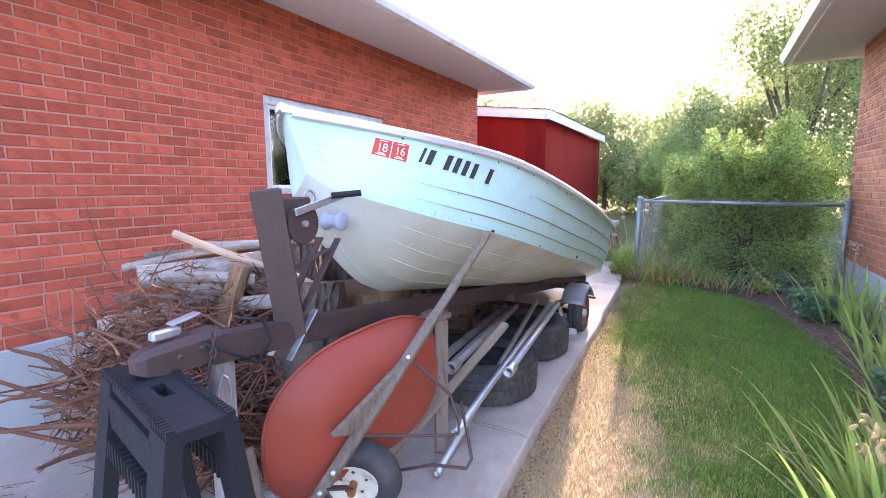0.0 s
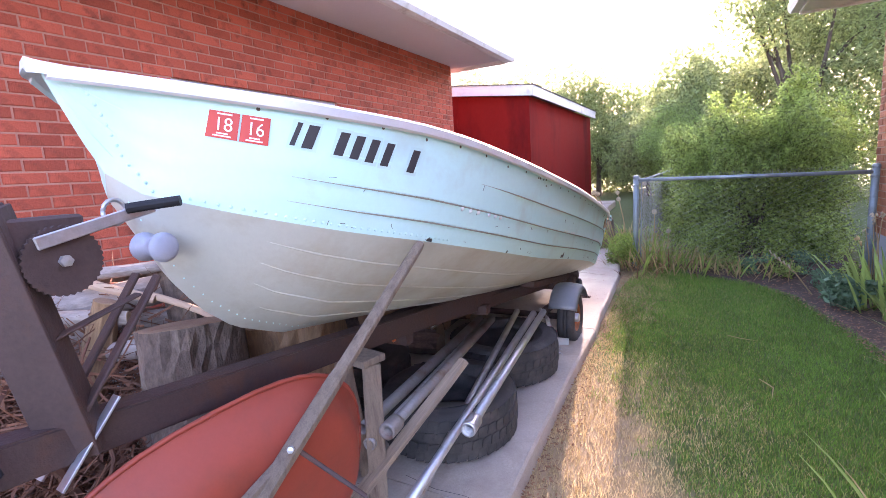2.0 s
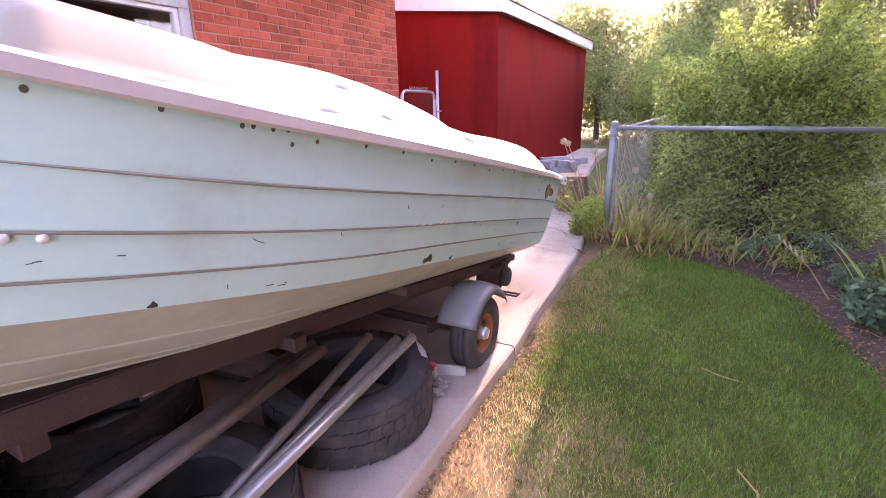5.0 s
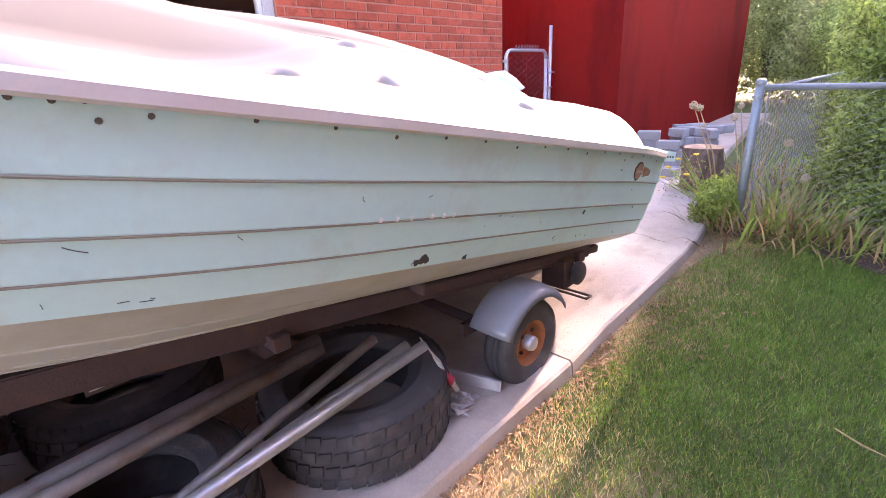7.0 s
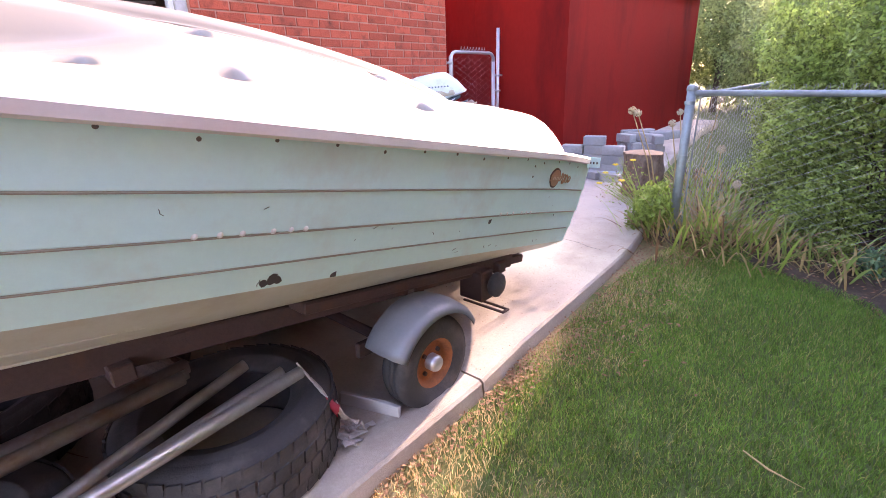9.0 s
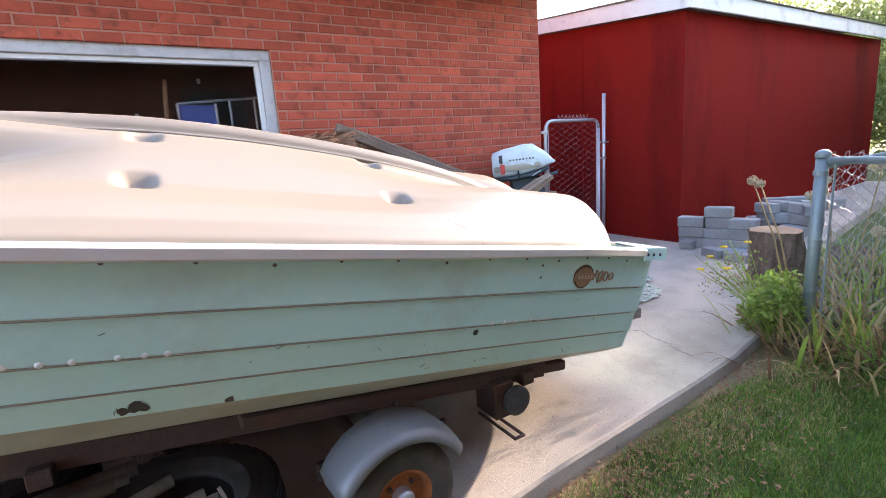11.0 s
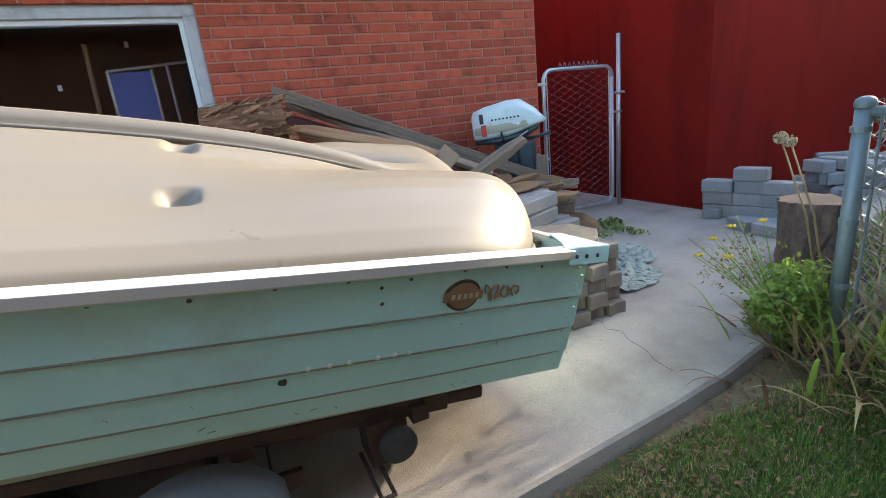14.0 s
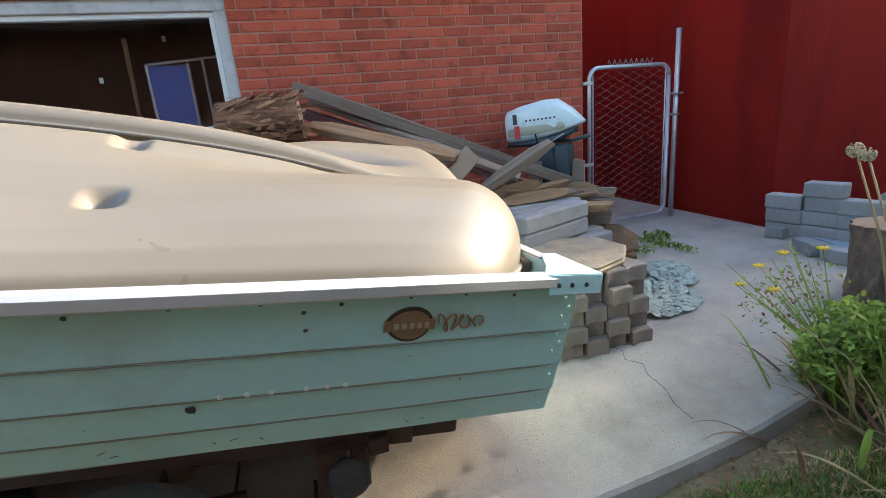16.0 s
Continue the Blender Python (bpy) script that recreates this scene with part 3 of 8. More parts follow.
def hull_section(s):
    """Half section from keel to gunwale: bottom plate, chine, lapped side strakes."""
    (gb, gz), (cb, cz), kz = gun(s), chine(s), keel(s)
    if s > 4.245:
        kz = float(np.interp(s, STEM_S, STEM_Z))
        pts = [(0.0, kz)] * 7
        step = 0.0
        low_b, low_z = 0.0, kz
    else:
        kz = min(kz, cz - 0.01)
        fore = min(max((s - 2.6) / 1.4, 0), 1)
        pts = []
        for i in range(7):
            q = i / 7
            rise = (1 - fore) * (0.28 * q + 0.72 * q**2.6) + fore * q**1.15
            pts.append((cb * q, kz + (cz - kz) * rise))
        low_b, low_z = cb, cz
    pts.append((low_b, low_z))
    amp = 0.007 * min(1.0, max(0.0, (4.2 - s) / 0.6))
    for k, v in enumerate(LAPS):
        aa = amp * (min(1.0, max(0.0, (3.3 - s) / 0.7)) if k == 2 else 1.0)
        belly = 0.012 * math.sin(math.pi * v) * min(1, (4.4 - s) / 0.5)
        b0, z0 = low_b + (gb - low_b) * v + belly, low_z + (gz - low_z) * v
        hz = (gz - low_z) * 0.016
        pts += [(b0 - aa * 0.55, z0 - hz), (b0 + aa * 0.55, z0)]
        vm = v + 0.10
        pts.append((low_b + (gb - low_b) * vm + 0.012 * math.sin(math.pi * vm) * min(1, (4.4 - s) / 0.5), low_z + (gz - low_z) * vm))
    pts.append((gb, gz))
    return pts


boat = thing("boat", "pale mint green riveted aluminium fishing boat on a trailer", "boat", BOAT)
STATIONS = [0.0] + [0.1 * i for i in range(1, 36)] + [3.55 + 0.05 * i for i in range(17)] + [4.385, 4.40]
secs = [hull_section(s) for s in STATIONS]


def hull_part(lo, hi, name, material, label):
    b = bmesh.new()
    for sgn in (1, -1):
        rows = [[b.verts.new((s + (0.04 * (z - 0.4) if s == 0.0 else 0.0), sgn * y, z)) for y, z in sec[lo:hi]] for s, sec in zip(STATIONS, secs)]
        for r0, r1 in zip(rows, rows[1:]):
            for i in range(len(r0) - 1):
                q = (r0[i], r0[i + 1], r1[i + 1], r1[i])
                b.faces.new(q if sgn > 0 else q[::-1])
    bmesh.ops.remove_doubles(b, verts=b.verts[:], dist=0.0004)
    ob = part(name, b, material, boat, label, smooth=True)
    sol = ob.modifiers.new("plate", "SOLIDIFY")
    sol.thickness, sol.offset = 0.006, -1
    es = ob.modifiers.new("edges", "EDGE_SPLIT")
    es.split_angle = radians(28)
    return ob


hull_part(0, 8, "hull_bottom", M_HULL_LOW, "tan-stained bottom plating below the chine")
hull_part(7, 18, "hull_sides", M_HULL, "mint painted lapped side plating with scuffs")
# transom
b = bmesh.new()
half = hull_section(0.0)
outline = [(y, z) for y, z in half] + [(-y, z) for y, z in half[::-1] if y > 0]
loft([[(0.04 * (z - 0.4) + dx, y * 0.995, z) for y, z in outline] for dx in (0.0, 0.03)], True, True, b)
bmesh.ops.recalc_face_normals(b, faces=b.faces[:])
part("transom", b, M_HULL, boat)

# gunwale rails
for sgn in (1, -1):
    b = bmesh.new()
    rings = []
    for s in [0.02] + [0.1 * i for i in range(1, 40)] + [3.95 + 0.05 * i for i in range(10)]:
        gb, gz = gun(s)
        prof = [(-0.030, 0.004), (0.012, 0.006), (0.020, -0.002), (0.020, -0.024), (0.013, -0.030), (0.006, -0.016), (-0.026, -0.010)]
        rings.append([(s, sgn * max(gb + px, 0.0), gz + pz) for px, pz in prof])
    loft(rings, True, True, b)
    bmesh.ops.recalc_face_normals(b, faces=b.faces[:])
    part("gunwale_rail", b, M_ALU, boat, "worn bare aluminium gunwale rail")

# ---- the red shed ----
SX, SY = -2.56, 8.37
shed = thing("shed", "barn-red painted plywood shed with a white-edged roof", "shed")


def roof_z(x):
    return 2.38 + 0.115 * (SX - x)


b = bmesh.new()
loft([[(x, SY, 0.05), (x, SY, roof_z(x)), (x, SY + 0.05, roof_z(x)), (x, SY + 0.05, 0.05)] for x in (-7.0, SX)], True, True, b)
part("front_wall", b, M_SHED, shed, "deep red painted plywood wall")
part("side_wall", box(SX - 0.05, SX - 0.002, SY + 0.052, 13.0, 0.05, 2.38), M_SHED, shed, "deep red painted plywood wall")
part("back_wall", box(-7.0, SX - 0.06, 12.95, 13.0, 0.05, 2.38), M_SHED, shed)
part("batten", box(-3.842, -3.818, SY - 0.005, SY - 0.0005, 0.06, roof_z(-3.83) - 0.02, 0.002), M_SHED, shed)
part("sill_board", box(-7.0, SX + 0.012, SY - 0.014, SY - 0.002, 0.12, 0.19, 0.003), M_SHED, shed)
b = bmesh.new()
loft([[(x, SY - 0.10, roof_z(x) + 0.0), (x, SY - 0.10, roof_z(x) + 0.155), (x, SY - 0.075, roof_z(x) + 0.155), (x, SY - 0.075, roof_z(x))] for x in (-7.0, SX + 0.10)], True, True, b)
part("fascia", b, M_WHITE, shed, "white painted roof edge board")
part("fascia", box(SX + 0.075, SX + 0.10, SY - 0.074, 13.1, 2.37, 2.525, 0.003), M_WHITE, shed, "white painted roof edge board")
b = bmesh.new()
vs = [b.verts.new(p) for p in ((-7.0, SY - 0.115, roof_z(-7) + 0.157), (SX + 0.115, SY - 0.115, roof_z(SX + 0.115) + 0.157), (SX + 0.115, 13.12, roof_z(SX + 0.115) + 0.157), (-7.0, 13.12, roof_z(-7) + 0.157))]
f = b.faces.new(vs)
ex = bmesh.ops.extrude_face_region(b, geom=[f])
for v in ex["geom"]:
    if isinstance(v, bmesh.types.BMVert):
        v.co.z += 0.014
bmesh.ops.recalc_face_normals(b, faces=b.faces[:])
part("roof", b, M_SHINGLE, shed, "dark rolled roofing")

# ---- an upturned plastic dinghy lying in the boat ----
DL, DW, DBASE = 3.00, 0.668, 0.800
CREST_S = [0.0, 0.45, 0.66, 0.85, 1.04, 1.24, 1.45, 1.65, 1.85, 2.08, 2.35, 2.65, 3.0]
CREST_Z = [1.02, 1.052, 1.084, 1.118, 1.142, 1.158, 1.168, 1.172, 1.168, 1.150, 1.122, 1.113, 1.098]

FINE_S = np.linspace(0.0, 3.0, 241)
FINE_Z = np.array([knots(CREST_S, CREST_Z, s) for s in FINE_S])
START_A = np.linspace(0.0, DW, 81)
START_S = np.array([knots([0.0, 0.15, 0.3, 0.45, 0.55, 0.62, 0.668], [0.07, 0.075, 0.09, 0.165, 0.25, 0.345, 0.50], a) for a in START_A])


def dinghy_profile(u, s):
    """Height of the upturned bottom above the boat's base line; u runs from -1 to 1 across it."""
    a = abs(u) * DW
    c = float(np.interp(s, FINE_S, FINE_Z))
    f = 1.012 + (c - 0.055 - 1.012) * (1.0 if s > 0.3 else 0.9)
    aft = float(np.interp(a, [0.0, 0.06, 0.084, 0.090, 0.098, 0.116, 0.128, 0.165, 0.30, 0.42, 0.53, 0.60, 0.645, 0.668],
                          [c, c - 0.002, c - 0.008, f - 0.040, f - 0.044, f - 0.040, f + 0.002, f - 0.006, 0.5 * f + 0.482, 0.968, 0.926, 0.893, 0.856, 0.81]))
    fore = float(np.interp(a, [0.0, 0.13, 0.19, 0.215, 0.235, 0.28, 0.38, 0.48, 0.58, 0.64, 0.668], [c, c - 0.010, c - 0.045, 1.010, 0.950, 0.928, 0.930, 0.918, 0.884, 0.850, 0.81]))
    stern = float(np.interp(a, [0.0, 0.10, 0.20, 0.28, 0.34, 0.40, 0.46, 0.53, 0.60, 0.645, 0.668], [1.016, 1.018, 1.030, 1.040, 1.037, 1.024, 1.000, 0.960, 0.907, 0.860, 0.81]))
    if u < 0:
        stern += 0.52 * a * max(0.0, 1 - a / DW)       # the lobe on the far side rides higher
    k = min(1.0, max(0.0, (s - 1.95) / 0.55))
    k = k * k * (3 - 2 * k)
    w = min(1.0, max(0.0, (a - 0.10) / 0.12))
    w = w * w * (3 - 2 * w)
    q = min(1.0, max(0.0, ((0.72 + 0.63 * w) - s) / (0.42 + 0.33 * w)))     # the shoulders run level into the stern lobes
    q = q * q * (3 - 2 * q)
    return (aft * (1 - k) + fore * k) * (1 - q) + stern * q


def dinghy_start(u):
    return float(np.interp(abs(u) * DW, START_A, START_S))


def dinghy_end(u):
    q = abs(u)
    return DL - 0.30 * q ** 3


HOLES = [(1.209, 0.423), (1.927, 0.413), (2.258, 0.415), (1.203, 0.165), (1.907, 0.172)]
NS, NU = 340, 160
ts = []
for i in range(NS + 1):
    q = i / NS
    ts.append(0.5 * (1 - math.cos(math.pi * q)) * 0.55 + 0.45 * q)
bm = bmesh.new()
rows = []
for t in ts:
    row = []
    for j in range(NU + 1):
        u = -1 + 2 * j / NU
        u = math.copysign(1 - (1 - abs(u)) ** 1.15, u)
        s0_, s1_ = dinghy_start(u), dinghy_end(u)
        s = s0_ + (s1_ - s0_) * t
        b_ = u * DW
        d0, d1 = (s - s0_) / 0.25, (s1_ - s) / 0.16
        e = 1.0
        for d in (d0, d1):
            if d < 1:
                e *= max(0.0, 1 - (1 - d) ** 2.4) ** 0.5
        z = DBASE + (dinghy_profile(u, s) - DBASE) * e
        for hs, hb in HOLES:
            for sg in (1, -1):
                f = ((s - hs) / 0.034) ** 4 + ((b_ - sg * hb) / 0.030) ** 4
                if f < 6:
                    z -= 0.042 * math.exp(-f)
        row.append(bm.verts.new((s, b_, z)))
    rows.append(row)
for r0, r1 in zip(rows, rows[1:]):
    for j in range(NU):
        bm.faces.new((r0[j], r1[j], r1[j + 1], r0[j + 1]))
bmesh.ops.recalc_face_normals(bm, faces=bm.faces[:])
if sum(f.normal.z for f in bm.faces) < 0:
    bmesh.ops.reverse_faces(bm, faces=bm.faces[:])
dinghy = thing("plastic_dinghy", "cream moulded plastic dinghy lying upside down on the boat", "boat", BOAT)
dh = part("hull", bm, M_KAYAK, dinghy, "smooth cream plastic bottom with recessed drain holes", smooth=True)
sol = dh.modifiers.new("wall", "SOLIDIFY")
sol.thickness, sol.offset = 0.008, -1
edge = [(dinghy_start(u), u * DW, DBASE) for u in [-1 + k / 30 for k in range(61)]]
edge += [(dinghy_end(u), u * DW, DBASE) for u in [1 - k / 30 for k in range(61)]]
part("rim", tube(edge + edge[:1], 0.011, 8), M_KAYAK, dinghy, "rolled cream plastic rim", smooth=True)
M_GROOVE = mat("groove_dirt", (0.17, 0.16, 0.14), 0.9, spread=0.2)
for sgn in (1, -1):                                            # the groove's shadow beside the keel ridge, put in as a dark tube
    pts = [(s, sgn * 0.094, knots(CREST_S, CREST_Z, s) - 0.050) for s in [0.60 + 0.05 * k for k in range(37)]]
    part("groove_dirt", tube(pts, [0.0005, 0.003] + [0.0075] * 32 + [0.006, 0.003, 0.0005], 6), M_GROOVE, dinghy, "dark line of painted shade beside the keel ridge", smooth=True)

# ---- the trailer ----
trailer = thing("boat_trailer", "rusty brown single-axle boat trailer with a bolted winch post", "trailer")
TX = -1.35


def beam_z(y):
    return 0.80 - 0.112 * (y - 0.82)


b = bmesh.new()
loft([[(TX + sx * 0.038, y, beam_z(y) + sz * 0.044) for sx, sz in ((-1, -1), (1, -1), (1, 1), (-1, 1))] for y in (1.05, 2.0, 3.0, 4.0, 5.15)], True, True, b)
bmesh.ops.bevel(b, geom=[e for e in b.edges if abs((e.verts[0].co - e.verts[1].co).y) > 0.5 or True], offset=0.005, segments=2, affect="EDGES")
part("tongue_beam", b, M_TRAILER, trailer, "brown painted box-section tongue beam")
# winch post: a channel with two flanges, bolted to the tongue with slanted straps
PM = along((TX + 0.005, 1.34, 0.70), (TX + 0.02, 1.235, 1.245))
b = box(-0.048, 0.048, -0.036, -0.028, 0, 0.555, 0.002, m=PM)
winch_post = part("winch_post", b, M_TRAILER, trailer, "dark brown steel channel winch post")
for x0, x1 in ((-0.048, -0.040), (0.040, 0.048)):
    part("flange", box(x0, x1, -0.028, 0.036, 0, 0.545, 0.002, m=PM), M_TRAILER, winch_post)
part("cap_plate", box(-0.040, 0.040, -0.028, 0.030, 0.535, 0.55, 0.002, m=PM), M_TRAILER, winch_post)
for sx in (-1, 1):
    part("post_strap", box(-0.014, 0.014, -0.003, 0.003, 0, 0.20, 0.001, m=along((TX + sx * 0.046, 1.275, 0.655), (TX + sx * 0.050, 1.40, 0.80))), M_GALV, trailer, "zinc plated bolted strap")
# winch: side plates, drum, toothed gear, crank
winch = part("winch", box(TX - 0.01, TX + 0.058, 1.262, 1.40, 1.075, 1.215, 0.006), M_TRAILER, trailer, "hand winch with a dark steel frame")
gear = bmesh.new()
ring = []
for k in range(72):
    r = 0.072 if k % 2 else 0.068
    ring.append((r * math.cos(2 * math.pi * k / 72), r * math.sin(2 * math.pi * k / 72)))
loft([[(TX + x, 1.345 + c, 1.125 + s) for c, s in ring] for x in (0.064, 0.074)], True, True, gear)
part("gear", gear, M_TRAILER, winch, "toothed steel gear disc")
part("gear_bolt", lathe([(0, 0.0), (0.012, 0.0), (0.012, 0.012), (0, 0.014)], 6, "x", m=Matrix.Translation((TX + 0.074, 1.345, 1.125))), M_GALV, winch)
part("crank_arm", box(-0.004, 0.004, -0.013, 0.013, 0, 0.235, 0.002, m=along((TX + 0.082, 1.30, 1.165), (TX + 0.088, 1.515, 1.215))), M_GALV, winch, "flat zinc plated crank arm")
part("crank_grip", tube([(TX + 0.088, 1.47, 1.218), (TX + 0.115, 1.50, 1.222), (TX + 0.165, 1.545, 1.228)], 0.012, 10), M_BLACK, winch, "black plastic crank grip")
# bow roller on two sloping arms
for sx in (-1, 1):
    part("roller_arm", box(-0.016, 0.016, -0.004, 0.004, 0, 0.345, 0.002, m=along((TX + sx * 0.036, 1.33, 0.775), (TX + sx * 0.046 + 0.02, 1.575, 1.12))), M_TRAILER, trailer, "rusty flat steel roller arm")
part("roller_brace", box(-0.014, 0.014, -0.003, 0.003, 0, 0.19, 0.002, m=along((TX + 0.042, 1.305, 0.965), (TX + 0.05, 1.485, 1.02))), M_TRAILER, trailer)
part("bow_roller", lathe([(0, -0.05), (0.026, -0.05), (0.036, -0.042), (0.036, -0.034), (0.024, -0.012), (0.024, 0.012), (0.036, 0.034), (0.036, 0.042), (0.026, 0.05), (0, 0.05)], 20, "x", m=Matrix.Translation((TX + 0.02, 1.555, 1.118))), mat("blue_grey_rubber", (0.36, 0.38, 0.46), 0.5, spread=0.1, scale=20), trailer, "pale blue-grey rubber bow roller", smooth=True)
# coupler
cz = beam_z(0.9)
b = bmesh.new()
loft([[(TX + 0.040 * w * c, y, cz - 0.002 + h * s * 0.045) for c, s in ((-1, -1), (1, -1), (1, 0.5), (0.6, 1), (-0.6, 1), (-1, 0.5))] for y, w, h in ((1.03, 1.02, 1.05), (0.93, 0.95, 1.0), (0.86, 0.88, 0.9), (0.815, 0.72, 0.72), (0.795, 0.45, 0.5))], True, True, b)
bmesh.ops.recalc_face_normals(b, faces=b.faces[:])
coupler = part("coupler", b, M_TRAILER, trailer, "worn pressed-steel hitch coupler", smooth=False)
part("latch", box(TX - 0.014, TX + 0.014, 0.845, 0.925, cz + 0.046, cz + 0.074, 0.006), M_GALV, coupler, "bright zinc coupler latch")
part("latch_lever", box(-0.017, 0.017, -0.003, 0.003, 0, 0.085, 0.001, m=along((TX, 0.90, cz + 0.082), (TX, 0.985, cz + 0.097))), M_GALV, coupler)
for i, (y, z) in enumerate(((0.90, -0.005), (0.965, 0.005))):
    part("rivet", lathe([(0, 0), (0.011, 0), (0.007, 0.006), (0, 0.007)], 10, "x", m=Matrix.Translation((TX + 0.040, y, cz + z))), M_TRAILER, coupler)


def chain(name, pts, link, material, label):
    """Interlocked oval links along a hanging line."""
    root = part(name, bmesh.new(), material, trailer, label)
    total, k = 0.0, 0
    seg = []
    for p, q in zip(pts, pts[1:]):
        seg.append((Vector(p), Vector(q)))
    proto = None
    for p, q in seg:
        n = max(1, int((q - p).length / (link * 0.72)))
        for i in range(n):
            c = p.lerp(q, (i + 0.5) / n)
            if proto is None:
                ring = [(0.42 * link * 0.62 * math.cos(a), 0, 0.5 * link * math.sin(a)) for a in [2 * math.pi * j / 10 for j in range(11)]]
                proto = to_mesh("link", tube(ring, link * 0.085, 5, cap=False), material)
            ob = new("link", proto)
            ob.parent = root
            ob.matrix_world = Matrix.Translation(c) @ along((0, 0, 0), q - p, 90 * (k % 2))
            k += 1
    return root


chain("safety_chain", [(TX + 0.045, 1.00, 0.835), (TX + 0.058, 0.985, 0.76), (TX + 0.06, 0.955, 0.70), (TX + 0.055, 0.90, 0.685), (TX + 0.05, 0.86, 0.74)], 0.030, M_TRAILER, "rusty safety chain")
for x, y, z0 in ((TX + 0.055, 0.905, 0.685), (TX + 0.06, 1.01, 0.70)):
    hook = [(0, 0, 0), (0.013, 0, -0.012), (0.018, 0, -0.05), (0.014, 0, -0.082), (0, 0, -0.092), (-0.014, 0, -0.082), (-0.016, 0, -0.05), (-0.006, 0, -0.012), (0, 0, 0)]
    part("snap_hook", tube([(x + a * 0.6, y + a * 0.8, z0 + c) for a, _, c in hook], 0.0042, 7), M_GALV, trailer, "steel spring snap hook")
part("light_cable", tube([(TX + 0.04, 0.96, 0.81), (TX + 0.07, 1.05, 0.75), (TX + 0.065, 1.13, 0.70), (TX + 0.06, 1.19, 0.75), (TX + 0.05, 1.17, 0.83), (TX + 0.02, 1.1, 0.845)], 0.005, 6), M_BLACK, trailer, "black wiring loop", smooth=True)
for ob in trailer.children:                                   # the winch post and coupler stand a little back along the beam
    if ob.name.split(".")[0] in ("winch_post", "post_strap", "winch", "roller_arm", "roller_brace", "bow_roller", "coupler", "safety_chain", "snap_hook", "light_cable"):
        ob.location.y += 0.075
# rear frame: cross members, rails, bunks, axle
for sx in (-1, 1):
    part("side_rail", box(-0.026, 0.026, -0.038, 0.038, 0, 2.6, 0.005, m=along((TX - 0.14 + sx * 0.03, 2.62, 0.545), (TX - 0.14 + sx * 0.34, 5.2, 0.30))), M_TRAILER, trailer, "rusty steel frame rail")
    part("bunk", box(-0.05, 0.05, -0.022, 0.022, 0, 1.35, 0.006, m=along((TX - 0.14 + sx * 0.29, 4.0, 0.475), (TX - 0.14 + sx * 0.29, 5.33, 0.262))), M_TRAILER, trailer, "dark carpeted wooden bunk board")
for y in (2.75, 3.5, 4.55, 5.08):
    w = 0.10 + 0.105 * (y - 2.4)
    z = 0.50 - 0.088 * (y - 2.75)
    part("cross_member", box(TX - 0.14 - w, TX - 0.14 + w, y - 0.03, y + 0.03, z - 0.028, z + 0.028, 0.004), M_TRAILER, trailer, "rusty steel cross member")
part("axle", tube([(-2.06, 4.42, 0.135), (-1.02, 4.42, 0.135)], 0.024, 10), M_TRAILER, trailer)
part("spring_hanger", box(-0.012, 0.012, -0.03, 0.03, 0, 0.5, 0.003, m=along((-1.16, 4.2, 0.22), (-1.16, 4.72, 0.20))), M_TRAILER, trailer, "leaf spring")
part("marker_light", box(-1.425, -1.412, 2.70, 2.75, 0.49, 0.52, 0.004), mat("amber_lens", (0.55, 0.12, 0.02), 0.3, spread=0.1), trailer, "amber side marker lens")
M_BADGE_PLATE = mat("tarnished_plate", (0.10, 0.07, 0.06), 0.5, metal=0.4)
part("maker_plate", box(-1.390, -1.388, 3.00, 3.10, 0.455, 0.505, 0.0), M_BADGE_PLATE, trailer, "small worn dark metal plate")
for k, zz in enumerate((0.492, 0.480, 0.468)):
    part("plate_line", box(-1.388, -1.3875, 3.01, 3.09 - 0.02 * k, zz - 0.002, zz + 0.002), M_GALV, trailer)
# rear roller and its slotted bracket
part("rear_bracket", box(-1.24, -1.10, 4.90, 4.99, 0.17, 0.32, 0.006), M_TRAILER, trailer, "rusty stacked steel bracket")
part("side_roller", lathe([(0, 0), (0.05, 0.0), (0.06, 0.008), (0.06, 0.03), (0.05, 0.038), (0, 0.042)], 22, "x", m=Matrix.Translation((-1.095, 4.985, 0.245))), M_RUBBER, trailer, "dark rubber side roller", smooth=True)
b = bmesh.new()
for y in (4.885, 4.925):
    box(-1.20, -0.965, y - 0.006, y + 0.006, 0.165, 0.175, 0.002, b)
box(-0.975, -0.963, 4.88, 4.93, 0.165, 0.175, 0.002, b)
part("slotted_arm", b, M_TRAILER, trailer, "slotted steel adjusting arm")
part("rear_upright", box(-1.22, -1.17, 5.0, 5.05, 0.12, 0.33, 0.005), M_TRAILER, trailer)


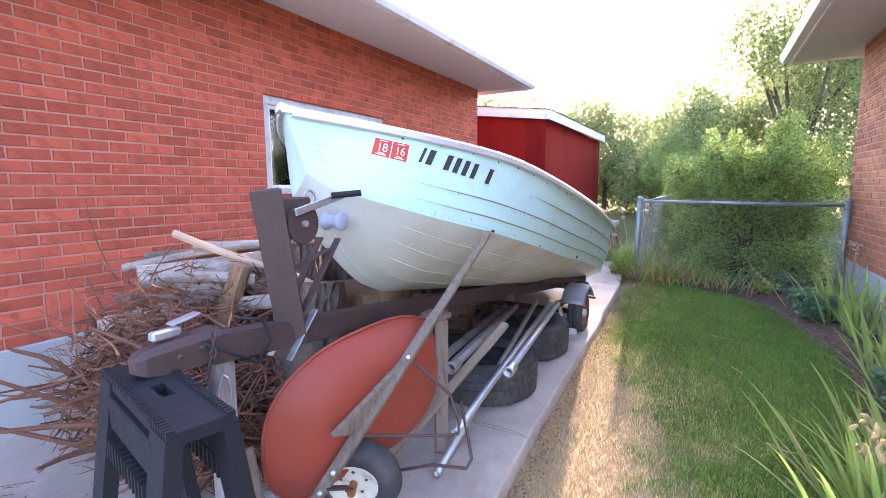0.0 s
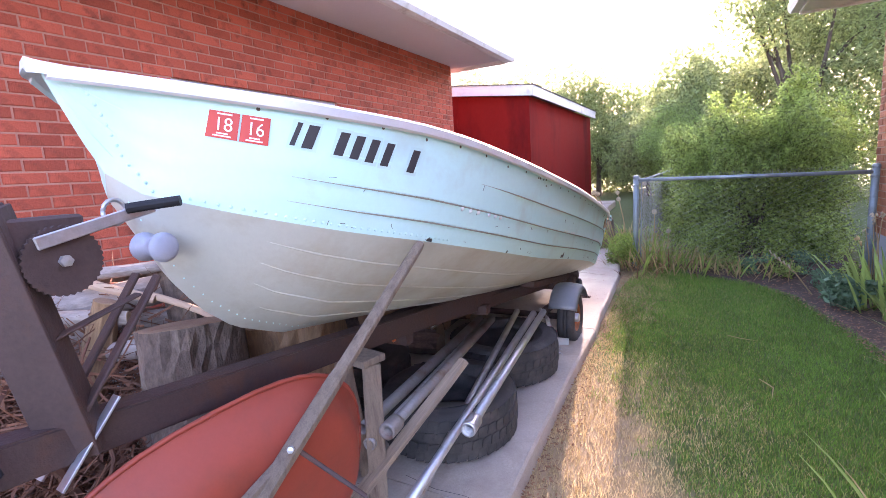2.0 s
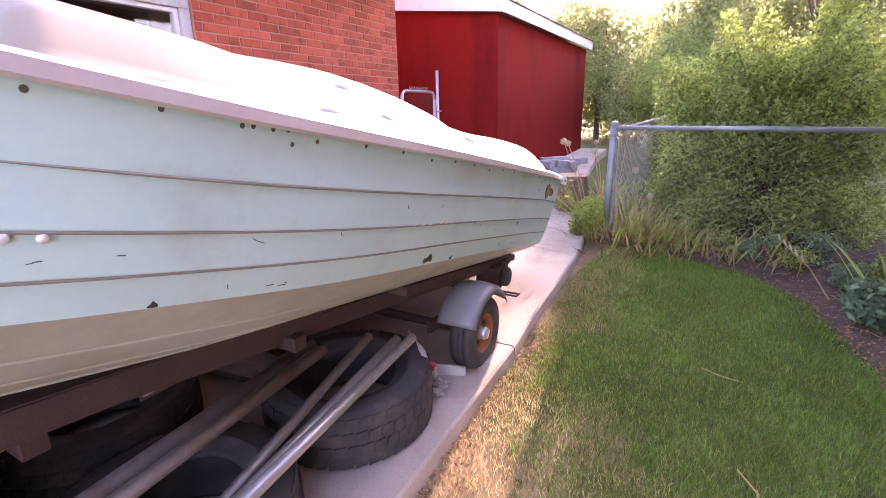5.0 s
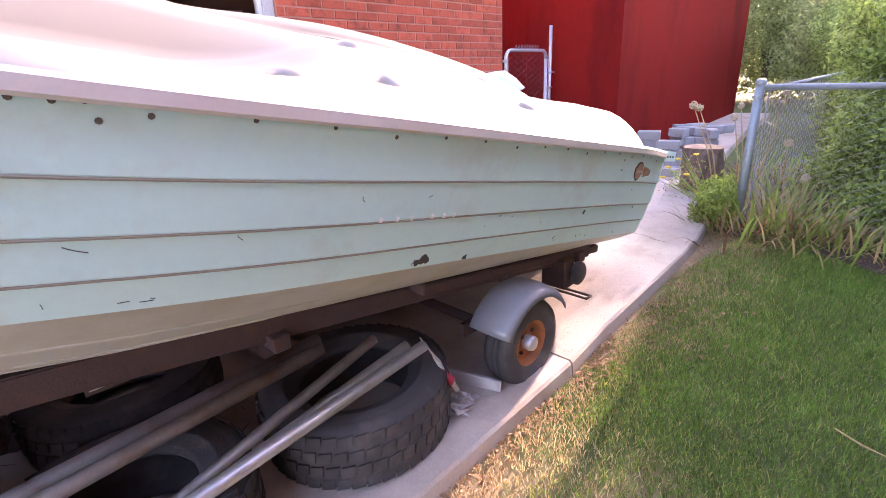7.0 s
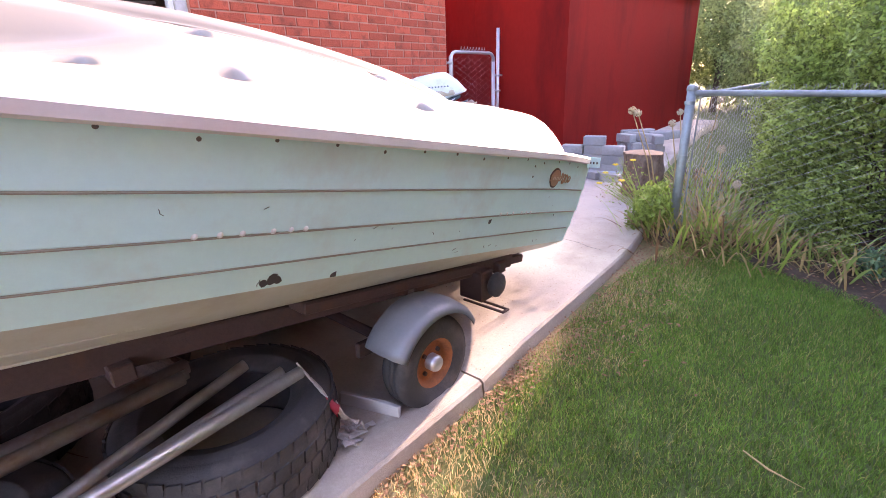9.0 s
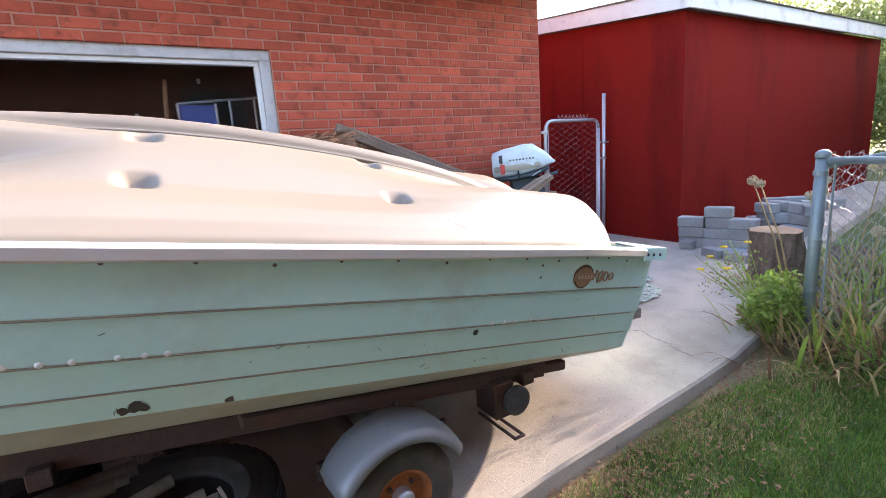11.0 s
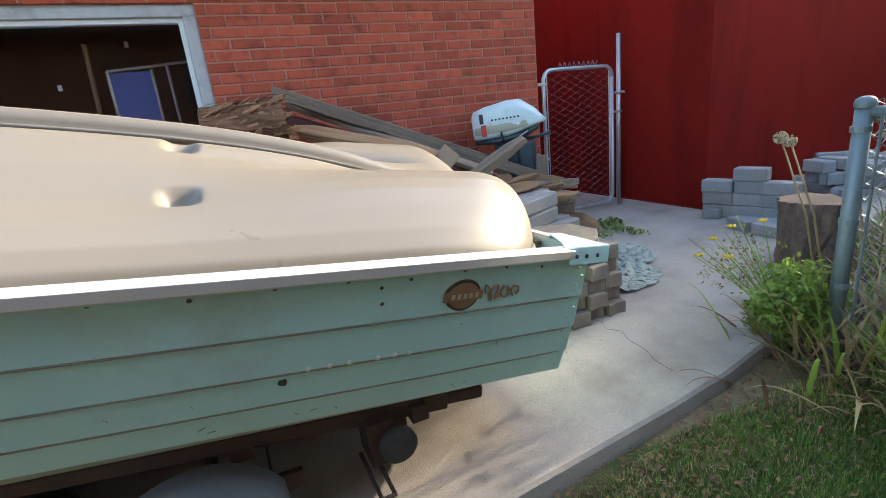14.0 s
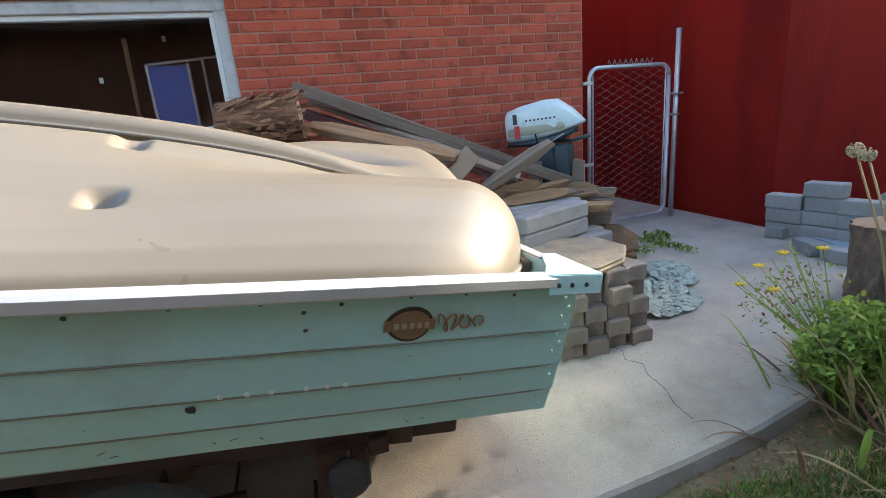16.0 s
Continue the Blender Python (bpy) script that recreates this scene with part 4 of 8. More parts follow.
def wheel(name, parent, m, r, width, rim_r, rim_mat, label, flat=0.0, ground=None):
    """A small tyre on a pressed rim; its axle is local x, the outer face towards +x."""
    hub = part(name, bmesh.new(), rim_mat, parent, label)
    hub.matrix_world = m
    w = width / 2
    prof = [(rim_r, -w * 0.8), (rim_r + 0.012, -w), (r * 0.80, -w * 1.08), (r * 0.95, -w * 0.95), (r, -w * 0.6), (r, -w * 0.28), (r - 0.007, -w * 0.25), (r - 0.007, -w * 0.15), (r, -w * 0.12), (r, w * 0.12), (r - 0.007, w * 0.15), (r - 0.007, w * 0.25), (r, w * 0.28), (r, w * 0.6), (r * 0.95, w * 0.95), (r * 0.80, w * 1.08), (rim_r + 0.012, w), (rim_r, w * 0.8)]
    b = lathe(prof, 40, "x")
    if flat:
        inv = m.inverted()
        for v in b.verts:
            z = (m @ v.co).z
            low = (m.translation.z - r) + flat
            if z < low:
                v.co.x *= 1 + 1.5 * (low - z) / flat * 0.35
                p = m @ v.co
                p.z = low + (z - low) * 0.06
                v.co = inv @ p
    part("tyre", b, M_RUBBER, hub, "worn black rubber tyre", smooth=True)
    b = lathe([(rim_r + 0.004, w * 0.9), (rim_r - 0.004, w * 0.86), (rim_r - 0.012, w * 0.45), (rim_r * 0.80, w * 0.28), (rim_r * 0.55, w * 0.42), (rim_r * 0.30, w * 0.42), (0, w * 0.42)], 32, "x")
    part("rim", b, rim_mat, hub, "", smooth=True)
    part("hub_cap", lathe([(0.034, w * 0.42), (0.034, w * 0.42 + 0.03), (0.029, w * 0.42 + 0.042), (0, w * 0.42 + 0.044)], 18, "x"), M_GALV, hub, "grey steel hub cap", smooth=True)
    for k in range(4):
        a = math.pi / 4 + k * math.pi / 2
        part("wheel_nut", lathe([(0.009, 0), (0.009, 0.012), (0, 0.013)], 6, "x", m=Matrix.Translation((w * 0.40, rim_r * 0.55 * math.cos(a), rim_r * 0.55 * math.sin(a)))), M_TRAILER, hub)
    return hub


WHEEL = pose(-1.015, 4.42, 0.138)
wheel("wheel", trailer, WHEEL, 0.192, 0.115, 0.098, M_RUST, "rust-coloured wheel with a soft half-flat tyre", flat=0.048)
wheel("wheel", trailer, pose(-2.07, 4.42, 0.138, 0, 0, 180), 0.192, 0.115, 0.098, M_RUST, "rust-coloured wheel with a soft half-flat tyre", flat=0.048)


def fender(cx, cy, cz, r, w):
    """A rolled steel mudguard with a lip on its outer edge."""
    b = bmesh.new()
    rings = []
    for k in range(19):
        a = radians(148 - k * 122 / 18)
        c, s = math.cos(a), math.sin(a)
        rings.append([(cx + dx, cy - (r + dr) * c, cz + (r + dr) * s) for dx, dr in ((-w / 2, 0), (-w / 2 + 0.02, 0.012), (0, 0.018), (w / 2 - 0.03, 0.010), (w / 2 - 0.008, -0.006), (w / 2, -0.028), (w / 2 - 0.004, -0.028), (w / 2 - 0.012, -0.008), (0, 0.014), (-w / 2, -0.004))])
    loft(rings, True, True, b)
    b.transform(Matrix.Translation((cx, cy, cz)) @ Matrix.Rotation(radians(-3), 4, "X") @ Matrix.Translation((-cx, -cy, -cz)))
    bmesh.ops.recalc_face_normals(b, faces=b.faces[:])
    return b


M_FENDER = mat("grey_fender_paint", (0.22, 0.23, 0.25), 0.45, metal=0.25, spread=0.12, scale=6, fine=70, bump=0.06, dirt=(0.32, 0.31, 0.30), dirt_amount=0.34, dirt_scale=7)
part("fender", fender(-1.02, 4.42, 0.135, 0.245, 0.20), M_FENDER, trailer, "dull blue-grey steel mudguard", smooth=True)
part("fender", fender(-2.065, 4.42, 0.135, 0.245, 0.20), M_FENDER, trailer, "dull blue-grey steel mudguard", smooth=True)

# ---- fittings and marks on the boat ----
def patch(name, s0, s1, v0, v1, material, label, slant=0.0, lift=0.0012, n=5, parent=None):
    """A thin sticker or painted mark that follows the port side plating."""
    b = bmesh.new()
    top, bot = [], []
    for i in range(n + 1):
        s = s0 + (s1 - s0) * i / n
        bot.append(side_point(s + slant, v0, lift))
        top.append(side_point(s - slant, v1, lift))
    va, vb = [b.verts.new(p) for p in bot], [b.verts.new(p) for p in top]
    vc, vd = [b.verts.new(side_point(s0 + (s1 - s0) * i / n + slant, v0, 0.0002)) for i in range(n + 1)], [b.verts.new(side_point(s0 + (s1 - s0) * i / n - slant, v1, 0.0002)) for i in range(n + 1)]
    for i in range(n):
        b.faces.new((va[i], va[i + 1], vb[i + 1], vb[i]))
        b.faces.new((vc[i + 1], vc[i], va[i], va[i + 1])[::-1])
        b.faces.new((vb[i], vb[i + 1], vd[i + 1], vd[i])[::-1])
    bmesh.ops.recalc_face_normals(b, faces=b.faces[:])
    return part(name, b, material, parent or boat, label)


M_DECAL = mat("red_sticker", (0.62, 0.06, 0.045), 0.45, spread=0.05, scale=20, fine=100, bump=0.0)
M_INK = mat("black_vinyl", (0.045, 0.042, 0.045), 0.5, spread=0.1, scale=20, fine=100, bump=0.0)
M_WHITEINK = mat("white_print", (0.80, 0.80, 0.78), 0.5, spread=0.03, scale=20, fine=100, bump=0.0)
M_LETTERBASE = mat("bare_letter_ground", (0.50, 0.71, 0.69), 0.5, spread=0.06, scale=10, fine=60, bump=0.0)


def surface_text(txt, s_mid, v_mid, height, material, parent):
    """Figures set on the side plating, reading towards the stern."""
    cu = bpy.data.curves.new("figure", "FONT")
    cu.body, cu.size, cu.align_x, cu.align_y, cu.extrude = txt, height, "CENTER", "CENTER", 0.0006
    tmp = bpy.data.objects.new("figure", cu)
    scene.collection.objects.link(tmp)
    dg = bpy.context.evaluated_depsgraph_get()
    me = bpy.data.meshes.new_from_object(tmp.evaluated_get(dg))
    bpy.data.objects.remove(tmp)
    o = side_point(s_mid, v_mid, 0.0026)
    ex = (side_point(s_mid - 0.05, v_mid) - side_point(s_mid + 0.05, v_mid)).normalized()
    ey = (side_point(s_mid, v_mid + 0.1) - side_point(s_mid, v_mid - 0.1)).normalized()
    ez = ex.cross(ey).normalized()
    ey = ez.cross(ex)
    m = Matrix((ex, ey, ez)).transposed().to_4x4()
    m.translation = o
    me.transform(m)
    me.materials.clear()
    me.materials.append(material)
    ob = new("figures", me)
    ob.parent = parent
    return ob


for k, (txt, s_mid) in enumerate((("18", 4.105), ("16", 4.043))):
    st = patch("sticker", s_mid + 0.029, s_mid - 0.029, 0.60, 0.83, M_DECAL, "red registration year sticker with white figures")
    surface_text(txt, s_mid, 0.715, 0.046, M_WHITEINK, st)
    for v, q in ((0.808, 0.014), (0.622, 0.017), (0.643, 0.011)):
        patch("print_line", s_mid + q, s_mid - q, v - 0.006, v + 0.006, M_WHITEINK, "", lift=0.0022, n=2, parent=st)
# registration figures, drawn as plain slanted bars of their size
for s_mid, wdt in ((3.955, 0.012), (3.920, 0.027), (3.839, 0.026), (3.795, 0.026), (3.750, 0.026), (3.702, 0.026), (3.608, 0.028)):
    vc = 0.74 - (3.955 - s_mid) * 0.17
    patch("letter_ground", s_mid + wdt / 2 + 0.009, s_mid - wdt / 2 - 0.009, vc - 0.125, vc + 0.125, M_LETTERBASE, "paler rectangle round a figure", slant=0.006, lift=0.0008)
    patch("registration_bar", s_mid + wdt / 2, s_mid - wdt / 2, vc - 0.10, vc + 0.10, M_INK, "black slanted bar in place of a figure", slant=0.008, lift=0.0018)
# stern badge: a shield and a flourish, drawn as plain shapes
M_BADGE = mat("copper_badge", (0.42, 0.24, 0.15), 0.45, metal=0.4, spread=0.15, scale=30, fine=90, bump=0.1)
M_BADGE_PALE = mat("pale_copper_mark", (0.62, 0.48, 0.38), 0.5, metal=0.2)
M_BADGE_DK = mat("dark_badge_rim", (0.10, 0.06, 0.045), 0.5, metal=0.3, spread=0.15, scale=30, fine=90, bump=0.1)


def badge(name, s_c, v_c, rs, rv, material, label, lift, power=1.0):
    b = bmesh.new()
    rim = []
    for k in range(28):
        a = 2 * math.pi * k / 28
        c, s = math.cos(a), math.sin(a)
        rim.append((s_c + rs * math.copysign(abs(c) ** power, c) * (1.0 if s > 0 else 0.92), v_c + rv * math.copysign(abs(s) ** power, s)))
    lo = [b.verts.new(side_point(p, q, 0.0004)) for p, q in rim]
    hi = [b.verts.new(side_point(s_c + (p - s_c) * 0.96, v_c + (q - v_c) * 0.96, lift)) for p, q in rim]
    for k in range(28):
        j = (k + 1) % 28
        b.faces.new((lo[k], lo[j], hi[j], hi[k]))
    b.faces.new(hi)
    bmesh.ops.recalc_face_normals(b, faces=b.faces[:])
    return part(name, b, material, boat, label)


badge("badge", 0.560, 0.755, 0.066, 0.105, M_BADGE_DK, "small copper-coloured shield badge", 0.004)
badge("badge_face", 0.560, 0.755, 0.058, 0.088, M_BADGE, "copper badge face", 0.0062)
patch("badge_bar", 0.628, 0.492, 0.728, 0.786, M_BADGE, "raised copper band across the badge", lift=0.0085, n=4)
for k in range(5):
    patch("badge_mark", 0.606 - 0.021 * k, 0.593 - 0.021 * k, 0.741, 0.773, M_BADGE_PALE, "", lift=0.0096, n=2)
flour = []
for i in range(60):
    t = i / 59
    flour.append(side_point(0.478 - 0.14 * t + 0.010 * math.sin(t * 40), 0.755 + 0.05 * math.sin(t * 31) * (1.15 - t * 0.6), 0.005))
part("badge_flourish", tube(flour, 0.0028, 5), M_BADGE, boat, "copper flourish beside the badge")
# stern corner casting
for sgn in (1, -1):
    gb, gz = gun(0.05)
    b = bmesh.new()
    tri = [(0.165, gb + 0.024), (-0.035, gb + 0.026), (-0.035, gb - 0.20), (0.02, gb - 0.20), (0.10, gb - 0.06)]
    loft([[(x, sgn * y, gz + z) for x, y in tri] for z in (0.006, 0.011)], True, True, b)
    loft([[(x, sgn * (gb + 0.022 + d), gz + z) for x, z in ((0.150, 0.008), (-0.035, 0.008), (-0.035, -0.042), (0.142, -0.042))] for d in (0.0, 0.005)], True, True, b)
    bmesh.ops.recalc_face_normals(b, faces=b.faces[:])
    cap_ = part("corner_cap", b, M_HULL, boat, "pale folded aluminium stern corner cap")
    for x in (0.115, 0.07, 0.02):
        part("cap_rivet", lathe([(0.007, 0), (0.006, 0.004), (0, 0.005)], 8, "y", m=Matrix.Translation((x, sgn * (gb + 0.027), gz - 0.018)) @ Matrix.Diagonal((1, sgn, 1, 1))), M_INK, cap_)
b = bmesh.new()
gz = gun(0.0)[1]
loft([[(x, y, gz + z) for x, z in ((0.0, 0.008), (0.045, 0.008), (0.045, -0.022), (0.037, -0.022), (0.037, 0.0), (0.0, 0.0))] for y in (-0.47, 0.47)], True, True, b)
bmesh.ops.recalc_face_normals(b, faces=b.faces[:])
part("transom_rail", b, M_ALU, boat, "grey aluminium transom rail")
part("transom_board", box(0.05, 0.085, -0.44, 0.44, 0.55, gz - 0.01, 0.004), M_OLDWOOD, boat, "grey weathered transom board")
for s in (1.05, 2.15, 3.1):
    gb, gz = gun(s)
    part("seat_bench", box(s - 0.13, s + 0.13, -gb + 0.05, gb - 0.05, 0.758, 0.792, 0.006), M_HULL, boat)


# the shade under each lap of the side plating, drawn as a dark line
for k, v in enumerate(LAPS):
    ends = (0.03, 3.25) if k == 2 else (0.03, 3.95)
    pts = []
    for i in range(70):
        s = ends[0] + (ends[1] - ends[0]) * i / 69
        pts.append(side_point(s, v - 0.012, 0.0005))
    part("lap_grime", tube(pts, [0.0005] + [0.0034] * 62 + [0.003, 0.0026, 0.0022, 0.0018, 0.0012, 0.0008, 0.0004], 5), M_STRAKE, boat, "dark line of painted shade under a lap")


# rivets: one small dome, placed by hand where they stand out
M_RIVET = mat("bare_rivet", (0.80, 0.82, 0.82), 0.35, metal=0.3, spread=0.05)
RIVET = to_mesh("rivet", lathe([(0.0048, 0), (0.0042, 0.0018), (0.0024, 0.003), (0, 0.0034)], 8), M_HULL, True)
BIG_RIVET = to_mesh("rivet", lathe([(0.0085, 0), (0.0072, 0.0032), (0.004, 0.0055), (0, 0.0064)], 8), M_RIVET, True)
M_SPOT = mat("brown_stain", (0.11, 0.095, 0.085), 0.7, spread=0.3, scale=40, fine=120)
DARK_HOLE = to_mesh("bolt_hole", lathe([(0.0052, 0), (0.004, 0.0012), (0, 0.0016)], 8), M_SPOT)


def stud(mesh, s, v, name="rivet"):
    o = side_point(s, v, 0.0006)
    d1 = side_point(s + 0.02, v) - side_point(s - 0.02, v)
    d2 = side_point(s, min(v + 0.03, 1)) - side_point(s, max(v - 0.03, 0))
    nrm = -d1.cross(d2)
    ob = new(name, mesh)
    ob.parent = boat
    ob.matrix_local = along(o, o + nrm)


for s0 in (3.329, 2.137, 0.964):
    for k in (0, 0.052, 0.101, 0.175, 0.221, 0.262):
        stud(BIG_RIVET, s0 - k, 0.40 if s0 < 3 else 0.36)
for i in range(34):                                        # the seam above the chine at the bow
    stud(RIVET, 4.13 - 0.0235 * i, 0.045)
for i in range(30):                                        # the stem seam
    z = 0.27 + 0.58 * i / 29
    s = float(np.interp(z, STEM_Z[1:], STEM_S[1:])) - 0.032
    v = (z - chine(s)[1]) / (gun(s)[1] - chine(s)[1])
    if v > 0.02:
        stud(RIVET, s, v)
for i in range(24):                                        # the stem seam below the chine
    s = 3.50 + 0.70 * i / 23
    sec = hull_section(s)
    y, z = sec[1][0] * 0.75 + 0.012, sec[0][1] + (sec[1][1] - sec[0][1]) * 0.8 + 0.004
    ob = new("rivet", RIVET)
    ob.parent = boat
    ob.matrix_local = along((s, y, z), (s + 0.25, y + 0.9, z - 0.35)) @ Matrix.Scale(0.55, 4)
for i in range(15):                                        # the transom seam, two staggered rows
    stud(RIVET, 0.035 + 0.022 * (i % 2), 0.06 + 0.86 * i / 14)
for i in range(26):                                        # dark fastenings under the rail
    stud(DARK_HOLE, 0.25 + 0.158 * i, 0.905 + (0.012 if i % 3 else -0.01), "bolt_hole")
for s, v in ((0.80, 0.86), (0.795, 0.76), (2.685, 0.86), (2.70, 0.93), (2.735, 0.92), (2.80, 0.91)):
    stud(DARK_HOLE, s, v, "bolt_hole")
rs = random.Random(21)
SCR = bmesh.new()
for _ in range(46):                                        # scratches and chipped paint
    s, v = rs.uniform(0.3, 3.9), rs.choice((0.03, 0.06, 0.2, 0.25, 0.33, 0.42, 0.55)) + rs.uniform(-0.03, 0.03)
    if v < 0.01:
        continue
    pts, ang, ln = [], rs.uniform(0, math.pi), rs.uniform(0.008, 0.035)
    for k in range(4):
        pts.append(side_point(s + math.cos(ang) * ln * k / 3 + rs.uniform(-0.003, 0.003), max(0.005, v + math.sin(ang) * ln * 1.6 * k / 3), 0.0006))
    tube(pts, 0.0008, 4, SCR)
for s, v, w in ((1.93, 0.06, 0.018), (1.955, 0.04, 0.012), (1.915, 0.05, 0.014), (1.74, 0.015, 0.016), (3.45, 0.01, 0.02), (1.02, 0.33, 0.012), (2.90, 0.012, 0.012)):
    rim = []
    for k in range(9):
        a = 2 * math.pi * k / 9
        q = w * rs.uniform(0.55, 1.1)
        rim.append(SCR.verts.new(side_point(s + q * math.cos(a), max(0.003, v + q * 2.4 * math.sin(a)), 0.0009)))
    SCR.faces.new(rim)
bmesh.ops.recalc_face_normals(SCR, faces=SCR.faces[:])
part("paint_chips", SCR, M_INK, boat, "dark scratches and chipped paint spots", kind="stuff")
# raised pressings along the bow bottom
for q in (0.28, 0.46, 0.64, 0.82):
    pts = []
    for i in range(26):
        s = 2.2 + (3.98 - 2.2) * i / 25 - 0.15 * (1 - q)
        sec = hull_section(s)
        f = q * 7
        k = min(int(f), 6)
        y = sec[k][0] + (sec[k + 1][0] - sec[k][0]) * (f - k)
        z = sec[k][1] + (sec[k + 1][1] - sec[k][1]) * (f - k)
        pts.append((s, y, z))
    part("pressing", tube(pts, [0.0005, 0.002] + [0.0045] * 22 + [0.002, 0.0005], 6), M_HULL_LOW, boat, "pressed stiffening ridge", smooth=True)
# bow cap and ring
b = bmesh.new()
rings = []
for s in (4.0, 4.1, 4.2, 4.3, 4.37, 4.415, 4.43):
    w, z = (gun(min(s, 4.395))[0] + 0.012) * (0.4 if s > 4.42 else 1), gun(min(s, 4.4))[1]
    rings.append([(s, -w, z - 0.02), (s, -w, z + 0.006), (s, 0, z + 0.016), (s, w, z + 0.006), (s, w, z - 0.02), (s, 0, z - 0.008)])
loft(rings, True, True, b)
bmesh.ops.recalc_face_normals(b, faces=b.faces[:])
part("bow_plate", b, M_ALU, boat, "aluminium breasthook plate at the bow", smooth=False)
part("bow_eye", tube([(4.225 + 0.03 * math.cos(a), 0.0, 0.60 + 0.03 * math.sin(a)) for a in [2 * math.pi * k / 14 for k in range(15)]], 0.006, 7), M_GALV, boat, "galvanised bow eye", smooth=True)


def fair(s):
    """Draws the bow in and the transom forward a little."""
    return 3.3 + (s - 3.3) * 0.90 if s > 3.3 else 0.6 - (0.6 - s) * 0.88 if s < 0.6 else s


done = set()
for ob in boat.children_recursive:
    if ob.location.length > 0:
        ob.location.x = fair(ob.location.x)
    elif ob.data.name not in done:
        done.add(ob.data.name)
        for v in ob.data.vertices:
            v.co.x = fair(v.co.x)

solo("winch_strap", tube([BOAT @ Vector((fair(4.25), 0.01, 0.585)), (TX, 1.515, 1.18), (TX, 1.415, 1.16)], 0.006, 6), M_GALV, "short wire and hook from the winch to the bow eye", "wire")

# ---- things under and beside the trailer ----
def truck_tyre(m, label):
    """A large tyre lying on its side, with ribbed sidewall and block tread."""
    root = thing("tyre", label, "tyre", m, "old tyres under the trailer")
    R, H = 0.355, 0.235
    prof = [(0.205, 0.05), (0.20, 0.035), (0.215, 0.018), (0.25, 0.006), (0.30, 0.0), (0.335, 0.012), (0.348, 0.035), (0.348, H - 0.035), (0.335, H - 0.012), (0.30, H), (0.292, H - 0.002), (0.288, H + 0.002), (0.262, H - 0.004), (0.258, H - 0.001), (0.25, H - 0.006), (0.215, H - 0.018), (0.20, H - 0.035), (0.205, H - 0.05), (0.285, H - 0.06), (0.31, H / 2), (0.285, 0.06), (0.205, 0.05)]
    part("carcass", lathe(prof, 56), M_RUBBER, root, "dusty black rubber sidewall", smooth=True)
    blk = bmesh.new()
    n = 44
    for k in range(n):
        for j, (h0, h1, off) in enumerate(((0.012, 0.058, 0.0), (0.066, 0.112, 0.45), (0.122, 0.168, 0.1), (0.176, H - 0.012, 0.55))):
            a0 = 2 * math.pi * (k + off) / n
            a1 = a0 + 2 * math.pi * 0.85 / n
            r1 = R if j in (1, 2) else R - 0.006
            ring = []
            for r in (0.342, r1):
                ring.append([(r * math.cos(a), r * math.sin(a), h) for a, h in ((a0, h0), (a1, h0 + 0.006), (a1 + 0.02, h1), (a0 + 0.02, h1 - 0.006))])
            loft(ring, True, True, blk)
    bmesh.ops.recalc_face_normals(blk, faces=blk.faces[:])
    part("tread", blk, M_RUBBER, root, "worn block tread")
    return root


truck_tyre(pose(-1.30, 2.99, zg(2.97), 1.7), "large worn black tyre lying flat on the concrete")
truck_tyre(pose(-1.295, 3.76, zg(3.745), 1.7, 0, 9), "second worn black tyre lying flat beside the first")
truck_tyre(pose(-2.06, 3.16, zg(3.16), 1.7, 0, 30), "dusty black tyre lying flat in the dark behind the others")


def pipe(p, q, r, material, label, fit=None, group="loose pipes across the tyres"):
    root = thing("pipe", label, "pipe", along(p, q), group)
    ln = (Vector(q) - Vector(p)).length
    b = lathe([(r, 0.0), (r, ln), (r * 0.86, ln), (r * 0.86, ln - 0.05), (r * 0.86, 0.05), (r * 0.86, 0.0), (r, 0.0)], 18)
    part("barrel", b, material, root, smooth=True)
    if fit:
        part("coupling", lathe([(r, -0.012), (fit, -0.012), (fit * 1.02, 0.0), (fit * 1.02, 0.055), (fit, 0.067), (r, 0.067), (r * 0.9, 0.03), (r, -0.012)], 18), material, root, "threaded pipe coupling", smooth=True)
    return root


pipe((-1.060, 2.123, 0.080), (-1.119, 3.875, 0.316), 0.020, M_GALV, "long bright galvanised steel pipe lying over the tyres")
pipe((-0.909, 2.434, 0.307), (-1.063, 3.906, 0.323), 0.020, M_GALV, "galvanised steel pipe with a coupling lying over the tyres", 0.030)
pipe((-1.075, 1.975, -0.052), (-1.205, 3.80, 0.345), 0.018, M_PIPE_DULL, "long dull steel pipe lying beside the bright one")
pipe((-1.145, 2.25, 0.345), (-1.32, 3.65, 0.325), 0.022, M_PIPE_OLD, "rust-brown pipe with a coupling lying over the tyres", 0.032)
pipe((-1.205, 2.22, 0.300), (-1.375, 3.68, 0.302), 0.017, M_PIPE_DULL, "thin dull pipe lying over the tyres", 0.024)
pipe((-1.34, 2.34, 0.262), (-1.43, 3.70, 0.30), 0.026, M_PIPE_OLD, "rust-stained pipe lying over the tyres")


